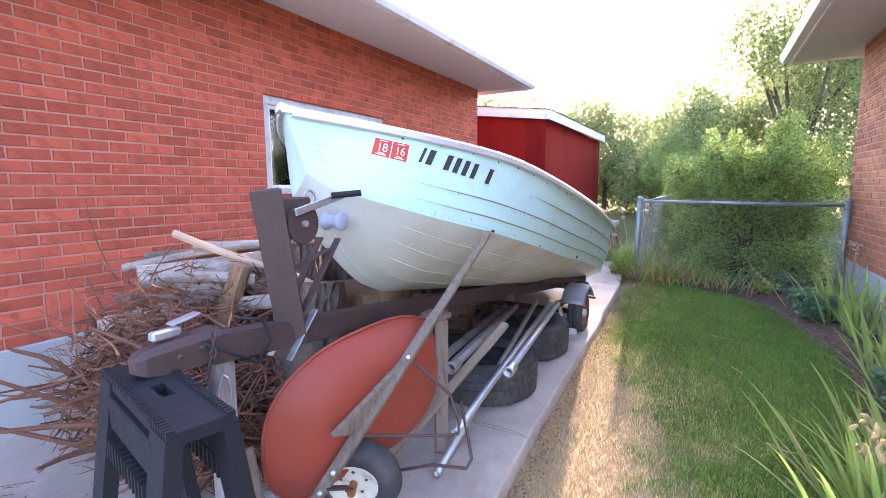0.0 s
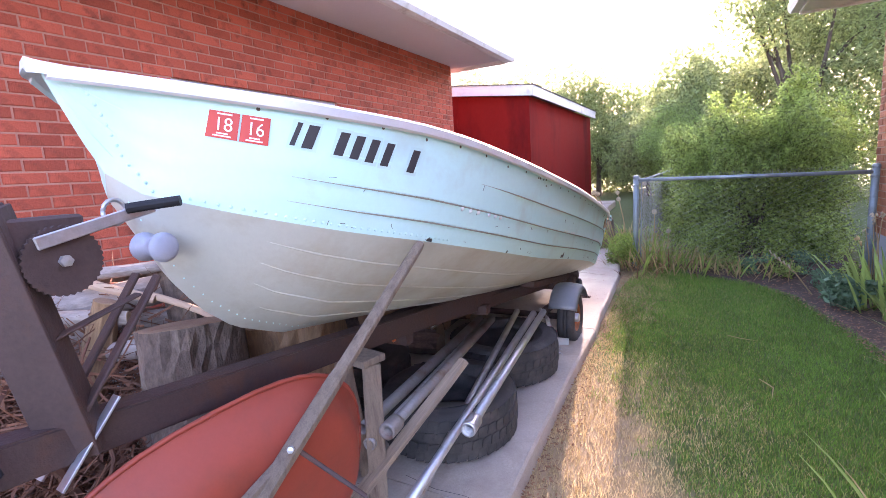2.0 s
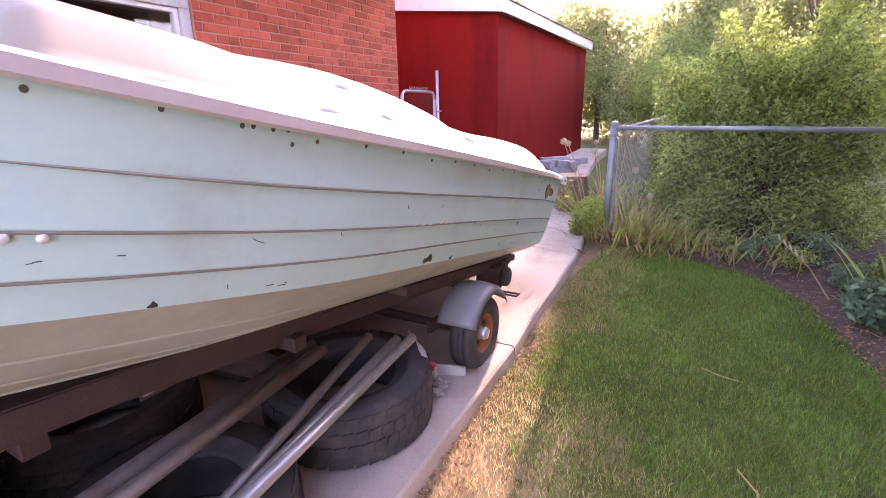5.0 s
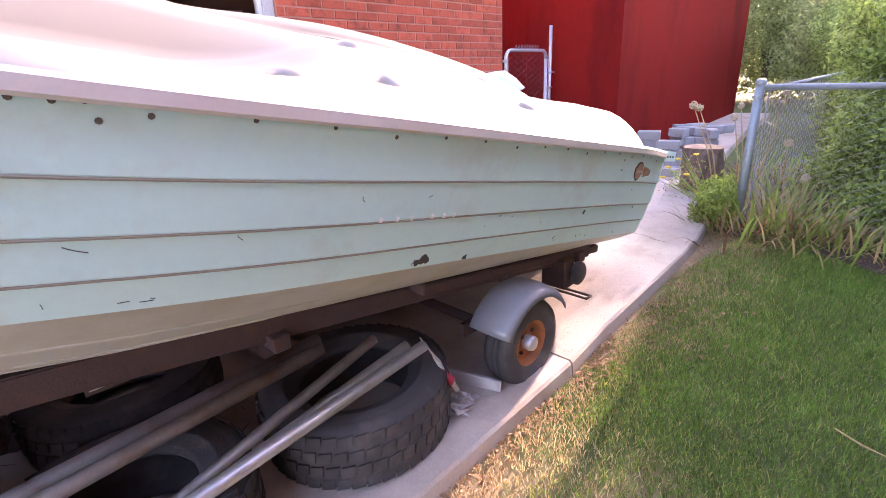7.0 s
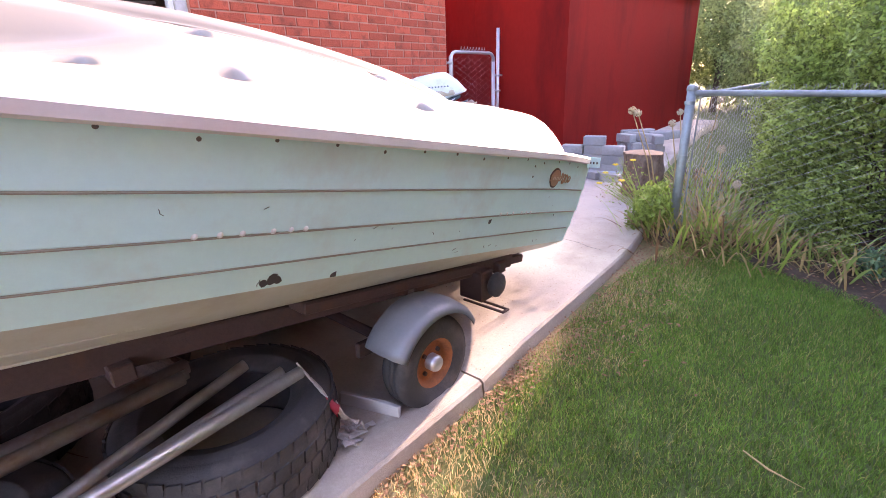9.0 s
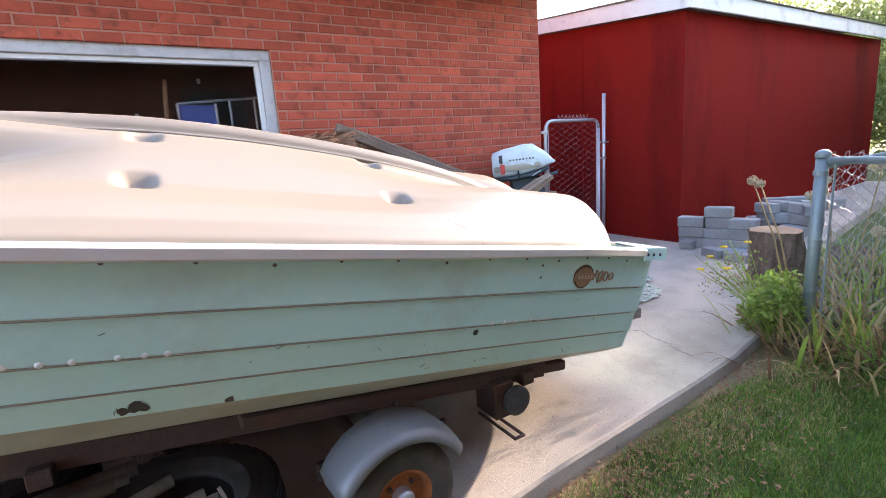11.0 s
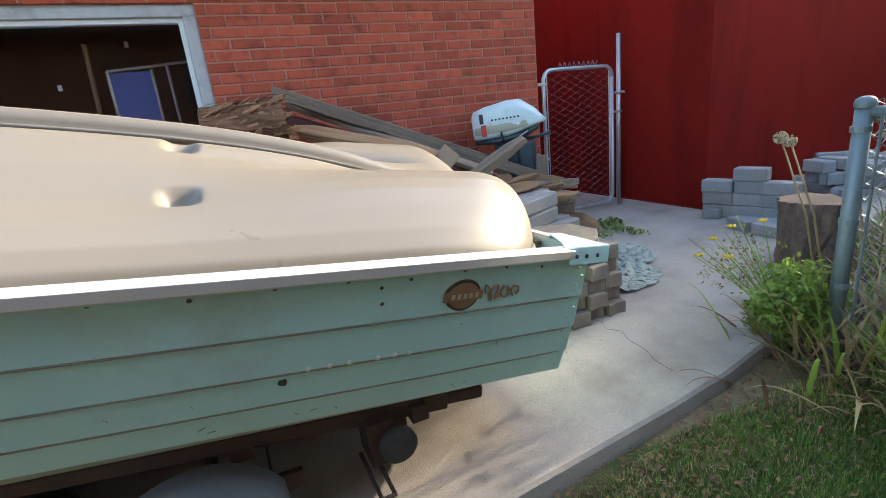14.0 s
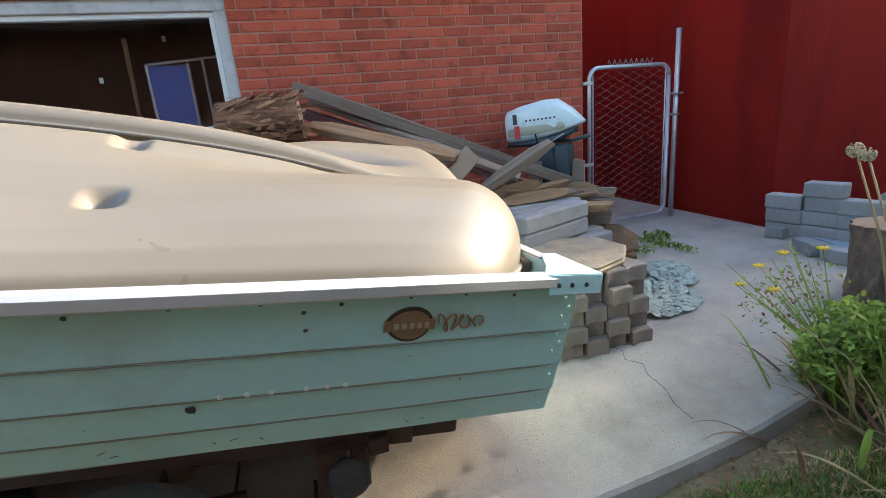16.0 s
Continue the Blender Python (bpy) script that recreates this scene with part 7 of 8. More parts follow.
def put_block(x, y, z, rz, label="grey concrete block stacked against the shed"):
    ob = new("block", BLK)
    ob.matrix_world = pose(x, y, z, 0, 0, rz)
    return tagged(ob, label, "block", "stacked concrete blocks")


zb = zg(8.32) + 0.001
for col, (x, hgt) in enumerate(((-2.37, 3), (-2.145, 4), (-1.95, 3), (-1.79, 2))):
    for lvl in range(hgt):
        put_block(x + rp.uniform(-0.01, 0.01), 8.27 + 0.05 * col + rp.uniform(-0.01, 0.01), zb + 0.099 * lvl, 14 + rp.uniform(-3, 3))
for i in range(26):
    x, y = rp.uniform(-2.35, -1.72), rp.uniform(9.1, 9.65)
    put_block(x, y, zg(y) + 0.001 + 0.099 * (i // 9), rp.uniform(-60, 60), "grey concrete block in a loose heap by the shed")
for x, y, rz in ((-2.38, 8.24, 20), (-2.02, 8.05, 65), (-1.80, 8.02, 80)):
    put_paver(x, y, zg(y) + 0.001, rz, label="grey paver lying flat on the concrete", group="loose pavers")
sheet = bmesh.new()
loft([[(x, y, zg(y) + z) for x, y in ((-2.30, 8.30), (-1.86, 8.18), (-1.62, 8.75), (-2.1, 9.05))] for z in (0.002, 0.03)], True, True, sheet)
bmesh.ops.recalc_face_normals(sheet, faces=sheet.faces[:])
solo("stone_slab", sheet, mat("blue_grey_slab", (0.30, 0.36, 0.40), 0.8, spread=0.15, scale=5, fine=60, bump=0.2), "thin blue-grey stone slab on the concrete", "slab")
log("tree_stump", (-1.38, 7.68, zg(7.68)), (-1.38, 7.67, zg(7.68) + 0.38), 0.165, 0.155, "short upright tree stump with grey bark on the concrete", 81, category="stump", group="")

# netting and dry vine on the concrete
net = thing("netting", "bundle of frayed pale green garden netting on the concrete", "netting")
rn = random.Random(5)
for (cx, cy, lx, ly, rz) in ((-2.0, 6.80, 0.26, 0.20, 20), (-2.22, 7.12, 0.24, 0.13, -15), (-1.95, 6.68, 0.22, 0.16, 40)):
    nv, nf = [], []
    nx, ny = 26, 20
    for i in range(nx + 1):
        for j in range(ny + 1):
            u, v = i / nx * 2 - 1, j / ny * 2 - 1
            q = 1 + rn.uniform(-0.06, 0.06)
            z = 0.012 + 0.028 * abs(math.sin(u * 7 + v * 2)) * (1 - u * u) + rn.uniform(0, 0.008)
            nv.append((u * lx * q * (1 - 0.25 * v * v), v * ly * q * (1 - 0.2 * u * u), z))
    for i in range(nx):
        for j in range(ny):
            a = i * (ny + 1) + j
            if rn.random() > 0.12:
                nf.append((a, a + 1, a + ny + 2, a + ny + 1))
    me = bpy.data.meshes.new("fold")
    me.from_pydata(nv, [], nf)
    me.materials.append(mat("pale_green_net", (0.42, 0.47, 0.40), 0.9, spread=0.3, scale=60, fine=160, bump=0.8, bump_scale=120))
    ob = new("fold", me)
    ob.parent = net
    ob.matrix_local = pose(cx, cy, zg(cy) + 0.002, 2.7, 0, rz)
    sm = ob.modifiers.new("thick", "SOLIDIFY")
    sm.thickness = 0.004

# ---- chain-link fence at the end of the lawn ----
FY = 6.88
fence = thing("chain_link_fence", "chain-link fence of grey-green tube posts across the lawn end", "fence")
for x, lean in ((-0.835, 0.0), (1.27, 0.0)):
    p_ = part("post", tube([(x - 0.012, FY, zl(FY) - 0.05), (x, FY, 1.085)], 0.030, 12), M_POST, fence, "grey-green painted steel post", smooth=True)
    part("post_cap", lathe([(0.034, 0), (0.036, 0.012), (0.032, 0.03), (0.018, 0.04), (0, 0.042)], 14, m=pose(x, FY, 1.07)), M_POST, p_, smooth=True)
    for z in (0.35, 0.62, 0.98):
        part("band", lathe([(0.030, 0), (0.034, 0), (0.034, 0.022), (0.030, 0.022)], 14, m=pose(x - 0.004, FY, z)), M_POST, p_)
part("top_rail", tube([(-0.835, FY, 1.055), (1.27, FY, 1.03)], 0.020, 10), M_POST, fence, "tube top rail", smooth=True)
w_ = chain_link(2.06, 0.98, 0.06, fence, 0.0015)
w_.matrix_local = pose(-0.81, FY + 0.02, zl(FY) + 0.09)
part("tension_bar", tube([(-0.785, FY, 0.14), (-0.777, FY, 1.05)], 0.006, 6), M_POST, fence)
# a second length runs away from the corner post along the concrete
side = thing("side_fence", "chain-link side fence running away from the corner post", "fence")
part("top_rail", tube([(-0.815, FY + 0.02, 1.03), (-0.62, 9.6, 1.10)], 0.018, 10), M_POST, side, smooth=True)
part("post", tube([(-0.62, 9.6, 0.1), (-0.62, 9.6, 1.14)], 0.026, 10), M_POST, side, smooth=True)
w_ = chain_link(2.58, 0.95, 0.06, side, 0.0015)
w_.matrix_local = pose(-0.815, FY + 0.03, 0.10, 0, 0, 85.9)
barbs = bmesh.new()
for k in range(36):
    x = -0.81 + 2.05 * k / 36
    tube([(x, FY + 0.02, 1.06), (x + 0.008, FY + 0.02, 1.095), (x + 0.02, FY + 0.02, 1.10), (x + 0.024, FY + 0.02, 1.06)], 0.0014, 4, barbs)
part("wire_ends", barbs, M_LINK, fence, "knuckled wire ends above the rail", kind="stuff")

# ---- planting ----
M_LEAF = mat("shrub_leaf", (0.25, 0.345, 0.085), 0.42, spread=0.3, scale=3, fine=40, bump=0.0, per_island=0.55, translucent=0.55)
M_LEAF_FAR = mat("tree_leaf", (0.26, 0.31, 0.12), 0.6, spread=0.2, scale=1, fine=20, bump=0.0, per_island=0.45, translucent=0.6)
M_TRUNK = mat("trunk_bark", (0.10, 0.075, 0.055), 0.95, spread=0.3, scale=8, fine=40, bump=0.8, stretch=(2, 2, 0.6))


def leaf_cloud(name, parent, blobs, count, size, material, seed, label=""):
    """Many small leaves spread through uneven clumps, thinner towards the middle of each."""
    rng = np.random.RandomState(seed)
    vol = np.array([b[3] * b[4] * b[5] for b in blobs]) ** (2 / 3)
    pick = rng.choice(len(blobs), count, p=vol / vol.sum())
    B = np.array(blobs)[pick]
    d = rng.normal(size=(count, 3))
    d /= np.linalg.norm(d, axis=1)[:, None]
    r = rng.uniform(0.45, 1.0, count) ** 0.5 * (1 + 0.22 * rng.normal(size=count).clip(-1.5, 1.5))
    c = B[:, :3] + d * r[:, None] * B[:, 3:6]
    c[:, 2] = np.maximum(c[:, 2], 0.02)
    u = rng.normal(size=(count, 3))
    u /= np.linalg.norm(u, axis=1)[:, None]
    w = np.cross(u, rng.normal(size=(count, 3)))
    w /= np.linalg.norm(w, axis=1)[:, None]
    s = size * rng.uniform(0.6, 1.4, count)[:, None]
    v = np.stack([c - u * s, c + w * s * 0.45, c + u * s, c - w * s * 0.45], 1).reshape(-1, 3)
    me = bpy.data.meshes.new(name)
    me.vertices.add(count * 4)
    me.vertices.foreach_set("co", v.astype(np.float32).ravel())
    me.loops.add(count * 4)
    me.loops.foreach_set("vertex_index", np.arange(count * 4, dtype=np.int32))
    me.polygons.add(count)
    me.polygons.foreach_set("loop_start", np.arange(0, count * 4, 4, dtype=np.int32))
    me.update(calc_edges=True)
    me.materials.append(material)
    ob = new(name, me)
    ob.parent = parent
    return tagged(ob, label)


def blobs_in(cx, cy, cz, rx, ry, rz, n, seed, k=0.38):
    rng = random.Random(seed)
    out = []
    for _ in range(n):
        while True:
            p = Vector((rng.uniform(-1, 1), rng.uniform(-1, 1), rng.uniform(-1, 1)))
            if 0.25 < p.length < 1:
                break
        q = rng.uniform(0.6, 1.25) * k
        out.append((cx + p.x * rx * 0.8, cy + p.y * ry * 0.8, cz + p.z * rz * 0.82, rx * q, ry * q, rz * q))
    return out


def branching(parent, name, base, tips, r0, material, seed, label=""):
    rng = random.Random(seed)
    b = bmesh.new()
    top = Vector(base) + Vector((0, 0, 1)) * (max(t[2] for t in tips) - base[2]) * 0.55
    tube([base, Vector(base).lerp(top, 0.5) + Vector((rng.uniform(-.1, .1), rng.uniform(-.1, .1), 0)), top], [r0, r0 * 0.75, r0 * 0.5], 8, b)
    for t in tips:
        s = Vector(base).lerp(top, rng.uniform(0.3, 1.0))
        mid = s.lerp(Vector(t), 0.5) + Vector((rng.uniform(-.1, .1), rng.uniform(-.1, .1), rng.uniform(0, .25))) * (Vector(t) - s).length * 0.4
        tube([s, mid, t], [r0 * 0.42, r0 * 0.28, r0 * 0.08], 6, b)
    return part(name, b, material, parent, label)


def tree(x, y, h, r, seed, leaves, leaf, label, z_low=0.25):
    root = thing("tree", label, "tree", pose(x, y, zl(min(y, 11))), "trees behind the yard")
    bl = blobs_in(0, 0, h * (0.5 + z_low / 2), r, r, h * (0.5 - z_low / 2), 16, seed)
    tips = [(q[0], q[1], q[2]) for q in bl[:10]]
    branching(root, "trunk", (0, 0, -0.1), tips, 0.035 * h * 0.6, M_TRUNK, seed)
    leaf_cloud("crown", root, bl, leaves, leaf, M_LEAF_FAR, seed + 1)
    return root


TREES = [(-7.5, 19, 6.0, 2.2), (-5.2, 17.5, 5.2, 2.0), (-3.4, 18.5, 4.6, 1.9), (-1.6, 17.0, 3.6, 1.8), (0.2, 16.0, 4.4, 1.8), (1.6, 13.2, 5.6, 1.7), (3.6, 14.0, 7.5, 2.2), (2.2, 17.5, 7.5, 2.3), (5.5, 16, 8.5, 2.6), (-0.6, 12.6, 2.9, 1.2), (-10.5, 18, 6.5, 2.4)]
for i, (x, y, h, r) in enumerate(TREES):
    tree(x, y, h, r, 40 + i, 30000, 0.038, "leafy green tree behind the yard, sunlit from behind", 0.08)

rngw = random.Random(77)
bl = []
for k in range(120):
    x = -16 + 32 * k / 119 + rngw.uniform(-0.5, 0.5)
    top = 3.6 + 0.9 * math.sin(x * 0.7) + (1.8 if x > 2 else 0)
    bl.append((x, rngw.uniform(19.5, 24.0), rngw.uniform(0.4, top), rngw.uniform(0.8, 1.5), rngw.uniform(0.8, 1.4), rngw.uniform(0.7, 1.3)))
w_ob = leaf_cloud("woods", None, bl, 90000, 0.10, M_LEAF_FAR, 78, "dense belt of trees closing the view far behind")
tagged(w_ob, category="trees", kind="stuff")

SHR = (0.33, 7.72)
shrub = thing("shrub", "large dense light green shrub growing through the chain-link fence", "shrub", pose(SHR[0], SHR[1], 0.04))
rngs = random.Random(15)
bl = blobs_in(0, 0, 0.92, 1.04, 0.64, 0.94, 78, 5, 0.215)
for k in range(46):                                            # long arching shoots that break the outline
    a = rngs.uniform(0, 6.283)
    out = rngs.uniform(0.35, 1.08)
    top = Vector((math.cos(a) * out, math.sin(a) * out * 0.62, rngs.uniform(1.2, 2.32) * (1.05 - 0.32 * out)))
    st = part("shoot", tube([(rngs.uniform(-.1, .1), rngs.uniform(-.1, .1), 0), Vector((top.x * 0.45, top.y * 0.45, top.z * 0.75)), top], [0.012, 0.007, 0.002], 5), M_TRUNK, shrub)
    for q in (0.55, 0.7, 0.85, 1.0):
        bl.append((top.x * q, top.y * q, top.z * (0.45 + 0.55 * q), 0.10, 0.10, 0.13))
for k in range(22):                                            # skirts of leaf down to the ground
    a = rngs.uniform(0, 6.283)
    bl.append((math.cos(a) * 0.75, math.sin(a) * 0.5, rngs.uniform(0.12, 0.45), 0.26, 0.22, 0.22))
leaf_cloud("crown", shrub, bl, 125000, 0.018, M_LEAF, 9)


def bush(x, y, rx, rz, seed, n, label):
    root = thing("bush", label, "bush", pose(x, y, zl(y)), "bushes beyond the fence")
    bl_ = blobs_in(0, 0, rz, rx, rx * 0.8, rz, 22, seed, 0.36)
    for q in bl_[:7]:
        part("stem", tube([(0, 0, 0), (q[0] * 0.4, q[1] * 0.4, q[2] * 0.6), q[:3]], [0.012, 0.008, 0.003], 5), M_TRUNK, root)
    leaf_cloud("crown", root, bl_, n * 2, 0.015, M_LEAF, seed + 3)
    return root


bush(-0.30, 8.75, 0.55, 0.55, 31, 16000, "low green bush beyond the chain-link fence")
bush(0.95, 8.45, 0.60, 0.95, 33, 22000, "green bush beside the neighbour's wall")
bush(0.25, 9.9, 0.95, 0.9, 35, 20000, "broad green bush farther back")
bush(-0.75, 11.2, 0.9, 1.0, 37, 16000, "broad green bush farther back")
vine = thing("vine_trimmings", "dark green vine trimmings dropped on the concrete", "trimmings", pose(-2.78, 7.48, zg(7.48)))
leaf_cloud("leaves", vine, [(0, 0, 0.03, 0.16, 0.10, 0.03), (0.22, 0.05, 0.02, 0.14, 0.06, 0.02), (-0.1, 0.12, 0.03, 0.1, 0.1, 0.03), (0.12, -0.2, 0.02, 0.08, 0.12, 0.02)], 420, 0.018, M_LEAF, 63)

# ---- border plants ----
M_IRIS = mat("iris_leaf", (0.27, 0.39, 0.10), 0.5, spread=0.15, scale=6, fine=40, bump=0.05, per_island=0.35, translucent=0.35)
M_STRAW = mat("dry_leaf", (0.42, 0.31, 0.15), 0.8, spread=0.2, scale=6, fine=40, bump=0.1, per_island=0.35, translucent=0.25)
M_BROWNLEAF = mat("brown_dead_leaf", (0.24, 0.13, 0.07), 0.85, spread=0.25, scale=6, fine=40, bump=0.1, per_island=0.4, translucent=0.15)
M_BLUEGREEN = mat("blue_green_leaf", (0.12, 0.22, 0.115), 0.55, spread=0.15, scale=6, fine=40, bump=0.05, per_island=0.35, translucent=0.3)
M_LIME = mat("lime_leaf", (0.22, 0.32, 0.06), 0.55, spread=0.15, scale=6, fine=40, bump=0.05, per_island=0.4, translucent=0.4)
M_YELLOW = mat("yellow_petal", (0.75, 0.58, 0.05), 0.6, spread=0.1, scale=20, bump=0.0, translucent=0.3)
M_SEED = mat("dry_seed_head", (0.42, 0.36, 0.24), 0.9, spread=0.3, scale=40, fine=120, bump=0.5)


def blades(name, parent, material, n, length, width, spread, seed, lift=(0.35, 1.0), droop=0.5, base=0.08, label="", fold=0.25):
    """Sword-shaped leaves rising from one crown, each folded along its midrib and bending over."""
    rng = random.Random(seed)
    V, F = [], []
    for _ in range(n):
        a = rng.uniform(0, 2 * math.pi)
        out = Vector((math.cos(a), math.sin(a), 0))
        side = Vector((-math.sin(a), math.cos(a), 0))
        ln, w = length * rng.uniform(0.6, 1.15), width * rng.uniform(0.7, 1.2)
        up = rng.uniform(*lift)
        p = Vector((out.x * base * rng.random() * 1.5 + rng.uniform(-base, base), out.y * base * rng.random() * 1.5 + rng.uniform(-base, base), 0))
        dirv = (out * spread * rng.uniform(0.3, 1.2) + Vector((0, 0, up))).normalized()
        st = 7
        i0 = len(V)
        for k in range(st + 1):
            t = k / st
            ww = w * (0.55 + 0.75 * t) if t < 0.45 else w * 0.89 * max(0.03, (1 - t) / 0.55) ** 0.75
            c = p.copy()
            nrm = dirv.cross(side).normalized()
            V += [tuple(c - side * ww + nrm * fold * ww), tuple(c), tuple(c + side * ww + nrm * fold * ww)]
            p = p + dirv * ln / st
            dirv = (dirv + (out * 0.25 - Vector((0, 0, 1))) * droop * rng.uniform(0.6, 1.3) * t * t * 0.5).normalized()
        for k in range(st):
            for j in (0, 1):
                q = i0 + 3 * k + j
                F.append((q, q + 1, q + 4, q + 3))
    me = bpy.data.meshes.new(name)
    me.from_pydata(V, [], F)
    me.polygons.foreach_set("use_smooth", [True] * len(F))
    me.materials.append(material)
    ob = new(name, me)
    ob.parent = parent
    return tagged(ob, label)


def stalks(parent, n, height, seed, material, head_mat, spread=0.12, head=0.02, label="dry flower stalk"):
    rng = random.Random(seed)
    for _ in range(n):
        a, l = rng.uniform(0, 6.28), rng.uniform(0.3, 1.0)
        top = Vector((math.cos(a) * spread * l, math.sin(a) * spread * l, height * rng.uniform(0.75, 1.1)))
        st = part("stalk", tube([(top.x * 0.2, top.y * 0.2, 0), (top.x * 0.5, top.y * 0.5, top.z * 0.55), top], [0.006, 0.005, 0.003], 6), material, parent, label, smooth=True)
        if head_mat:
            b = bmesh.new()
            for _ in range(5):
                c = top + Vector((rng.uniform(-1, 1), rng.uniform(-1, 1), rng.uniform(-2.6, 0.6))) * head
                d = Vector((rng.uniform(-1, 1), rng.uniform(-1, 1), rng.uniform(-1.6, 0.2))).normalized()
                tube([c, c + d * head * 1.2, c + d * head * 2.2], [head * 0.18, head * 0.5, head * 0.06], 5, b)
            part("withered_bloom", b, head_mat, st, "withered papery bloom")


def iris(x, y, n, length, seed, st=0, label="clump of sword-leaved irises with withered blooms", mat_=None):
    root = thing("iris", label, "iris", pose(x, y, zl(y) - 0.005), "irises along the border")
    blades("leaves", root, mat_ or M_IRIS, n, length, 0.019, 0.75, seed, lift=(0.7, 1.5), droop=0.65, base=0.10)
    blades("dead_leaves", root, M_STRAW, max(4, n // 6), length * 0.8, 0.011, 1.1, seed + 1, lift=(0.3, 0.9), droop=0.8, base=0.10, label="dry bleached leaves")
    if st:
        stalks(root, st, length * 0.95, seed + 2, M_IRIS, M_STRAW, 0.22, 0.022)
    return root


for x, y, n, ln, st in ((0.62, 2.45, 84, 0.58, 12), (0.95, 2.55, 70, 0.62, 10), (0.80, 2.95, 60, 0.52, 6), (1.12, 3.30, 36, 0.55, 4), (1.10, 2.1, 40, 0.6, 6), (1.14, 3.85, 30, 0.48, 2), (1.10, 4.30, 34, 0.62, 2), (1.18, 4.62, 22, 0.46, 0), (1.16, 5.45, 36, 0.60, 1), (1.08, 5.80, 30, 0.58, 1), (0.70, 1.75, 36, 0.55, 6), (1.05, 1.45, 36, 0.55, 4)):
    iris(x, y, n, ln, int(x * 100 + y * 1000), st)


def leafy(name, x, y, z, blobs, n, size, material, seed, label, category, stems=8):
    root = thing(name, label, category, pose(x, y, z))
    rng = random.Random(seed)
    for k in range(stems):
        q = blobs[k % len(blobs)]
        part("stem", tube([(rng.uniform(-.03, .03), rng.uniform(-.03, .03), 0), (q[0] * 0.4, q[1] * 0.4, q[2] * 0.6), (q[0], q[1], q[2])], [0.006, 0.004, 0.002], 5), material, root)
    leaf_cloud("foliage", root, blobs, n, size, material, seed)
    return root


leafy("columbine", 0.88, 5.72, zl(5.7), blobs_in(0, 0, 0.16, 0.22, 0.20, 0.15, 9, 1, 0.45), 900, 0.030, M_BLUEGREEN, 3, "low blue-green columbine clump in the border", "plant")
leafy("columbine", 0.98, 3.95, zl(3.95), blobs_in(0, 0, 0.12, 0.18, 0.18, 0.12, 9, 2, 0.45), 700, 0.026, M_BLUEGREEN, 4, "low blue-green columbine clump in the border", "plant")
leafy("columbine", 0.92, 3.2, zl(3.2), blobs_in(0, 0, 0.12, 0.18, 0.18, 0.12, 9, 2, 0.45), 600, 0.026, M_BLUEGREEN, 5, "low blue-green columbine clump in the border", "plant")
stk = thing("dead_stalk", "pale dry seed stalk leaning out over the lawn", "stalk", pose(0.72, 6.15, zl(6.1)))
part("stem", tube([(0, 0, 0), (-0.12, 0.06, 0.18), (-0.30, 0.14, 0.34)], [0.006, 0.005, 0.003], 6), M_STRAW, stk)
for k in range(5):
    part("seed_pod", tube([(-0.16 - 0.035 * k, 0.08 + 0.015 * k, 0.22 + 0.03 * k), (-0.175 - 0.035 * k, 0.08 + 0.015 * k, 0.255 + 0.03 * k)], [0.004, 0.009], 6), M_SEED, stk)
for x, y, h in ((1.22, 6.55, 0.62), (1.20, 6.2, 0.70)):
    s_ = thing("dead_stalk", "thin dry flower stalk with pale pods by the wall", "stalk", pose(x, y, zl(y)))
    stalks(s_, 3, h, int(h * 100), M_STRAW, M_SEED, 0.10, 0.016)

# by the fence post: bright columbine with yellow flowers, tall grasses, dead leaves
col = leafy("columbine", -0.99, 6.76, zl(6.76) + 0.02, blobs_in(0, 0, 0.22, 0.17, 0.20, 0.20, 12, 6, 0.42), 2600, 0.017, M_LIME, 8, "bright green columbine with yellow flowers at the fence post", "plant", 10)
rng = random.Random(12)
for k in range(16):
    a = rng.uniform(2.2, 4.4)
    top = Vector((math.cos(a) * rng.uniform(0.25, 0.5), math.sin(a) * rng.uniform(0.1, 0.5), rng.uniform(0.32, 0.58)))
    st = part("flower_stem", tube([(0, 0, 0.15), top * 0.55 + Vector((0, 0, 0.08)), top], [0.004, 0.003, 0.0015], 5), M_LIME, col)
    leaf_cloud("stem_leaves", st, [(top.x * 0.75, top.y * 0.75, top.z * 0.8, 0.07, 0.07, 0.08)], 26, 0.009, M_BROWNLEAF if k % 3 == 0 else M_LIME, 300 + k)
    if k % 3 == 1:
        b = bmesh.new()
        for j in range(5):
            q = 2 * math.pi * j / 5
            d = Vector((math.cos(q), math.sin(q), 0.3)) * 0.024
            tube([top, top + d * 0.6, top + d], [0.002, 0.008, 0.001], 5, b)
        part("flower", b, M_YELLOW, st, "small yellow flower")
gr = thing("day_lily", "clump of arching strap leaves, green and straw coloured, along the fence", "day lily", pose(-0.66, 6.90, zl(6.9)))
blades("leaves", gr, M_LIME, 64, 0.46, 0.0105, 0.75, 91, lift=(0.6, 1.5), droop=1.15, base=0.22)
blades("dead_leaves", gr, M_STRAW, 110, 0.40, 0.0095, 0.75, 92, lift=(0.4, 1.2), droop=1.4, base=0.26, label="dry straw-coloured leaves")
blades("brown_leaves", gr, M_BROWNLEAF, 90, 0.34, 0.009, 0.9, 93, lift=(0.3, 0.9), droop=1.3, base=0.28, label="withered brown leaves")
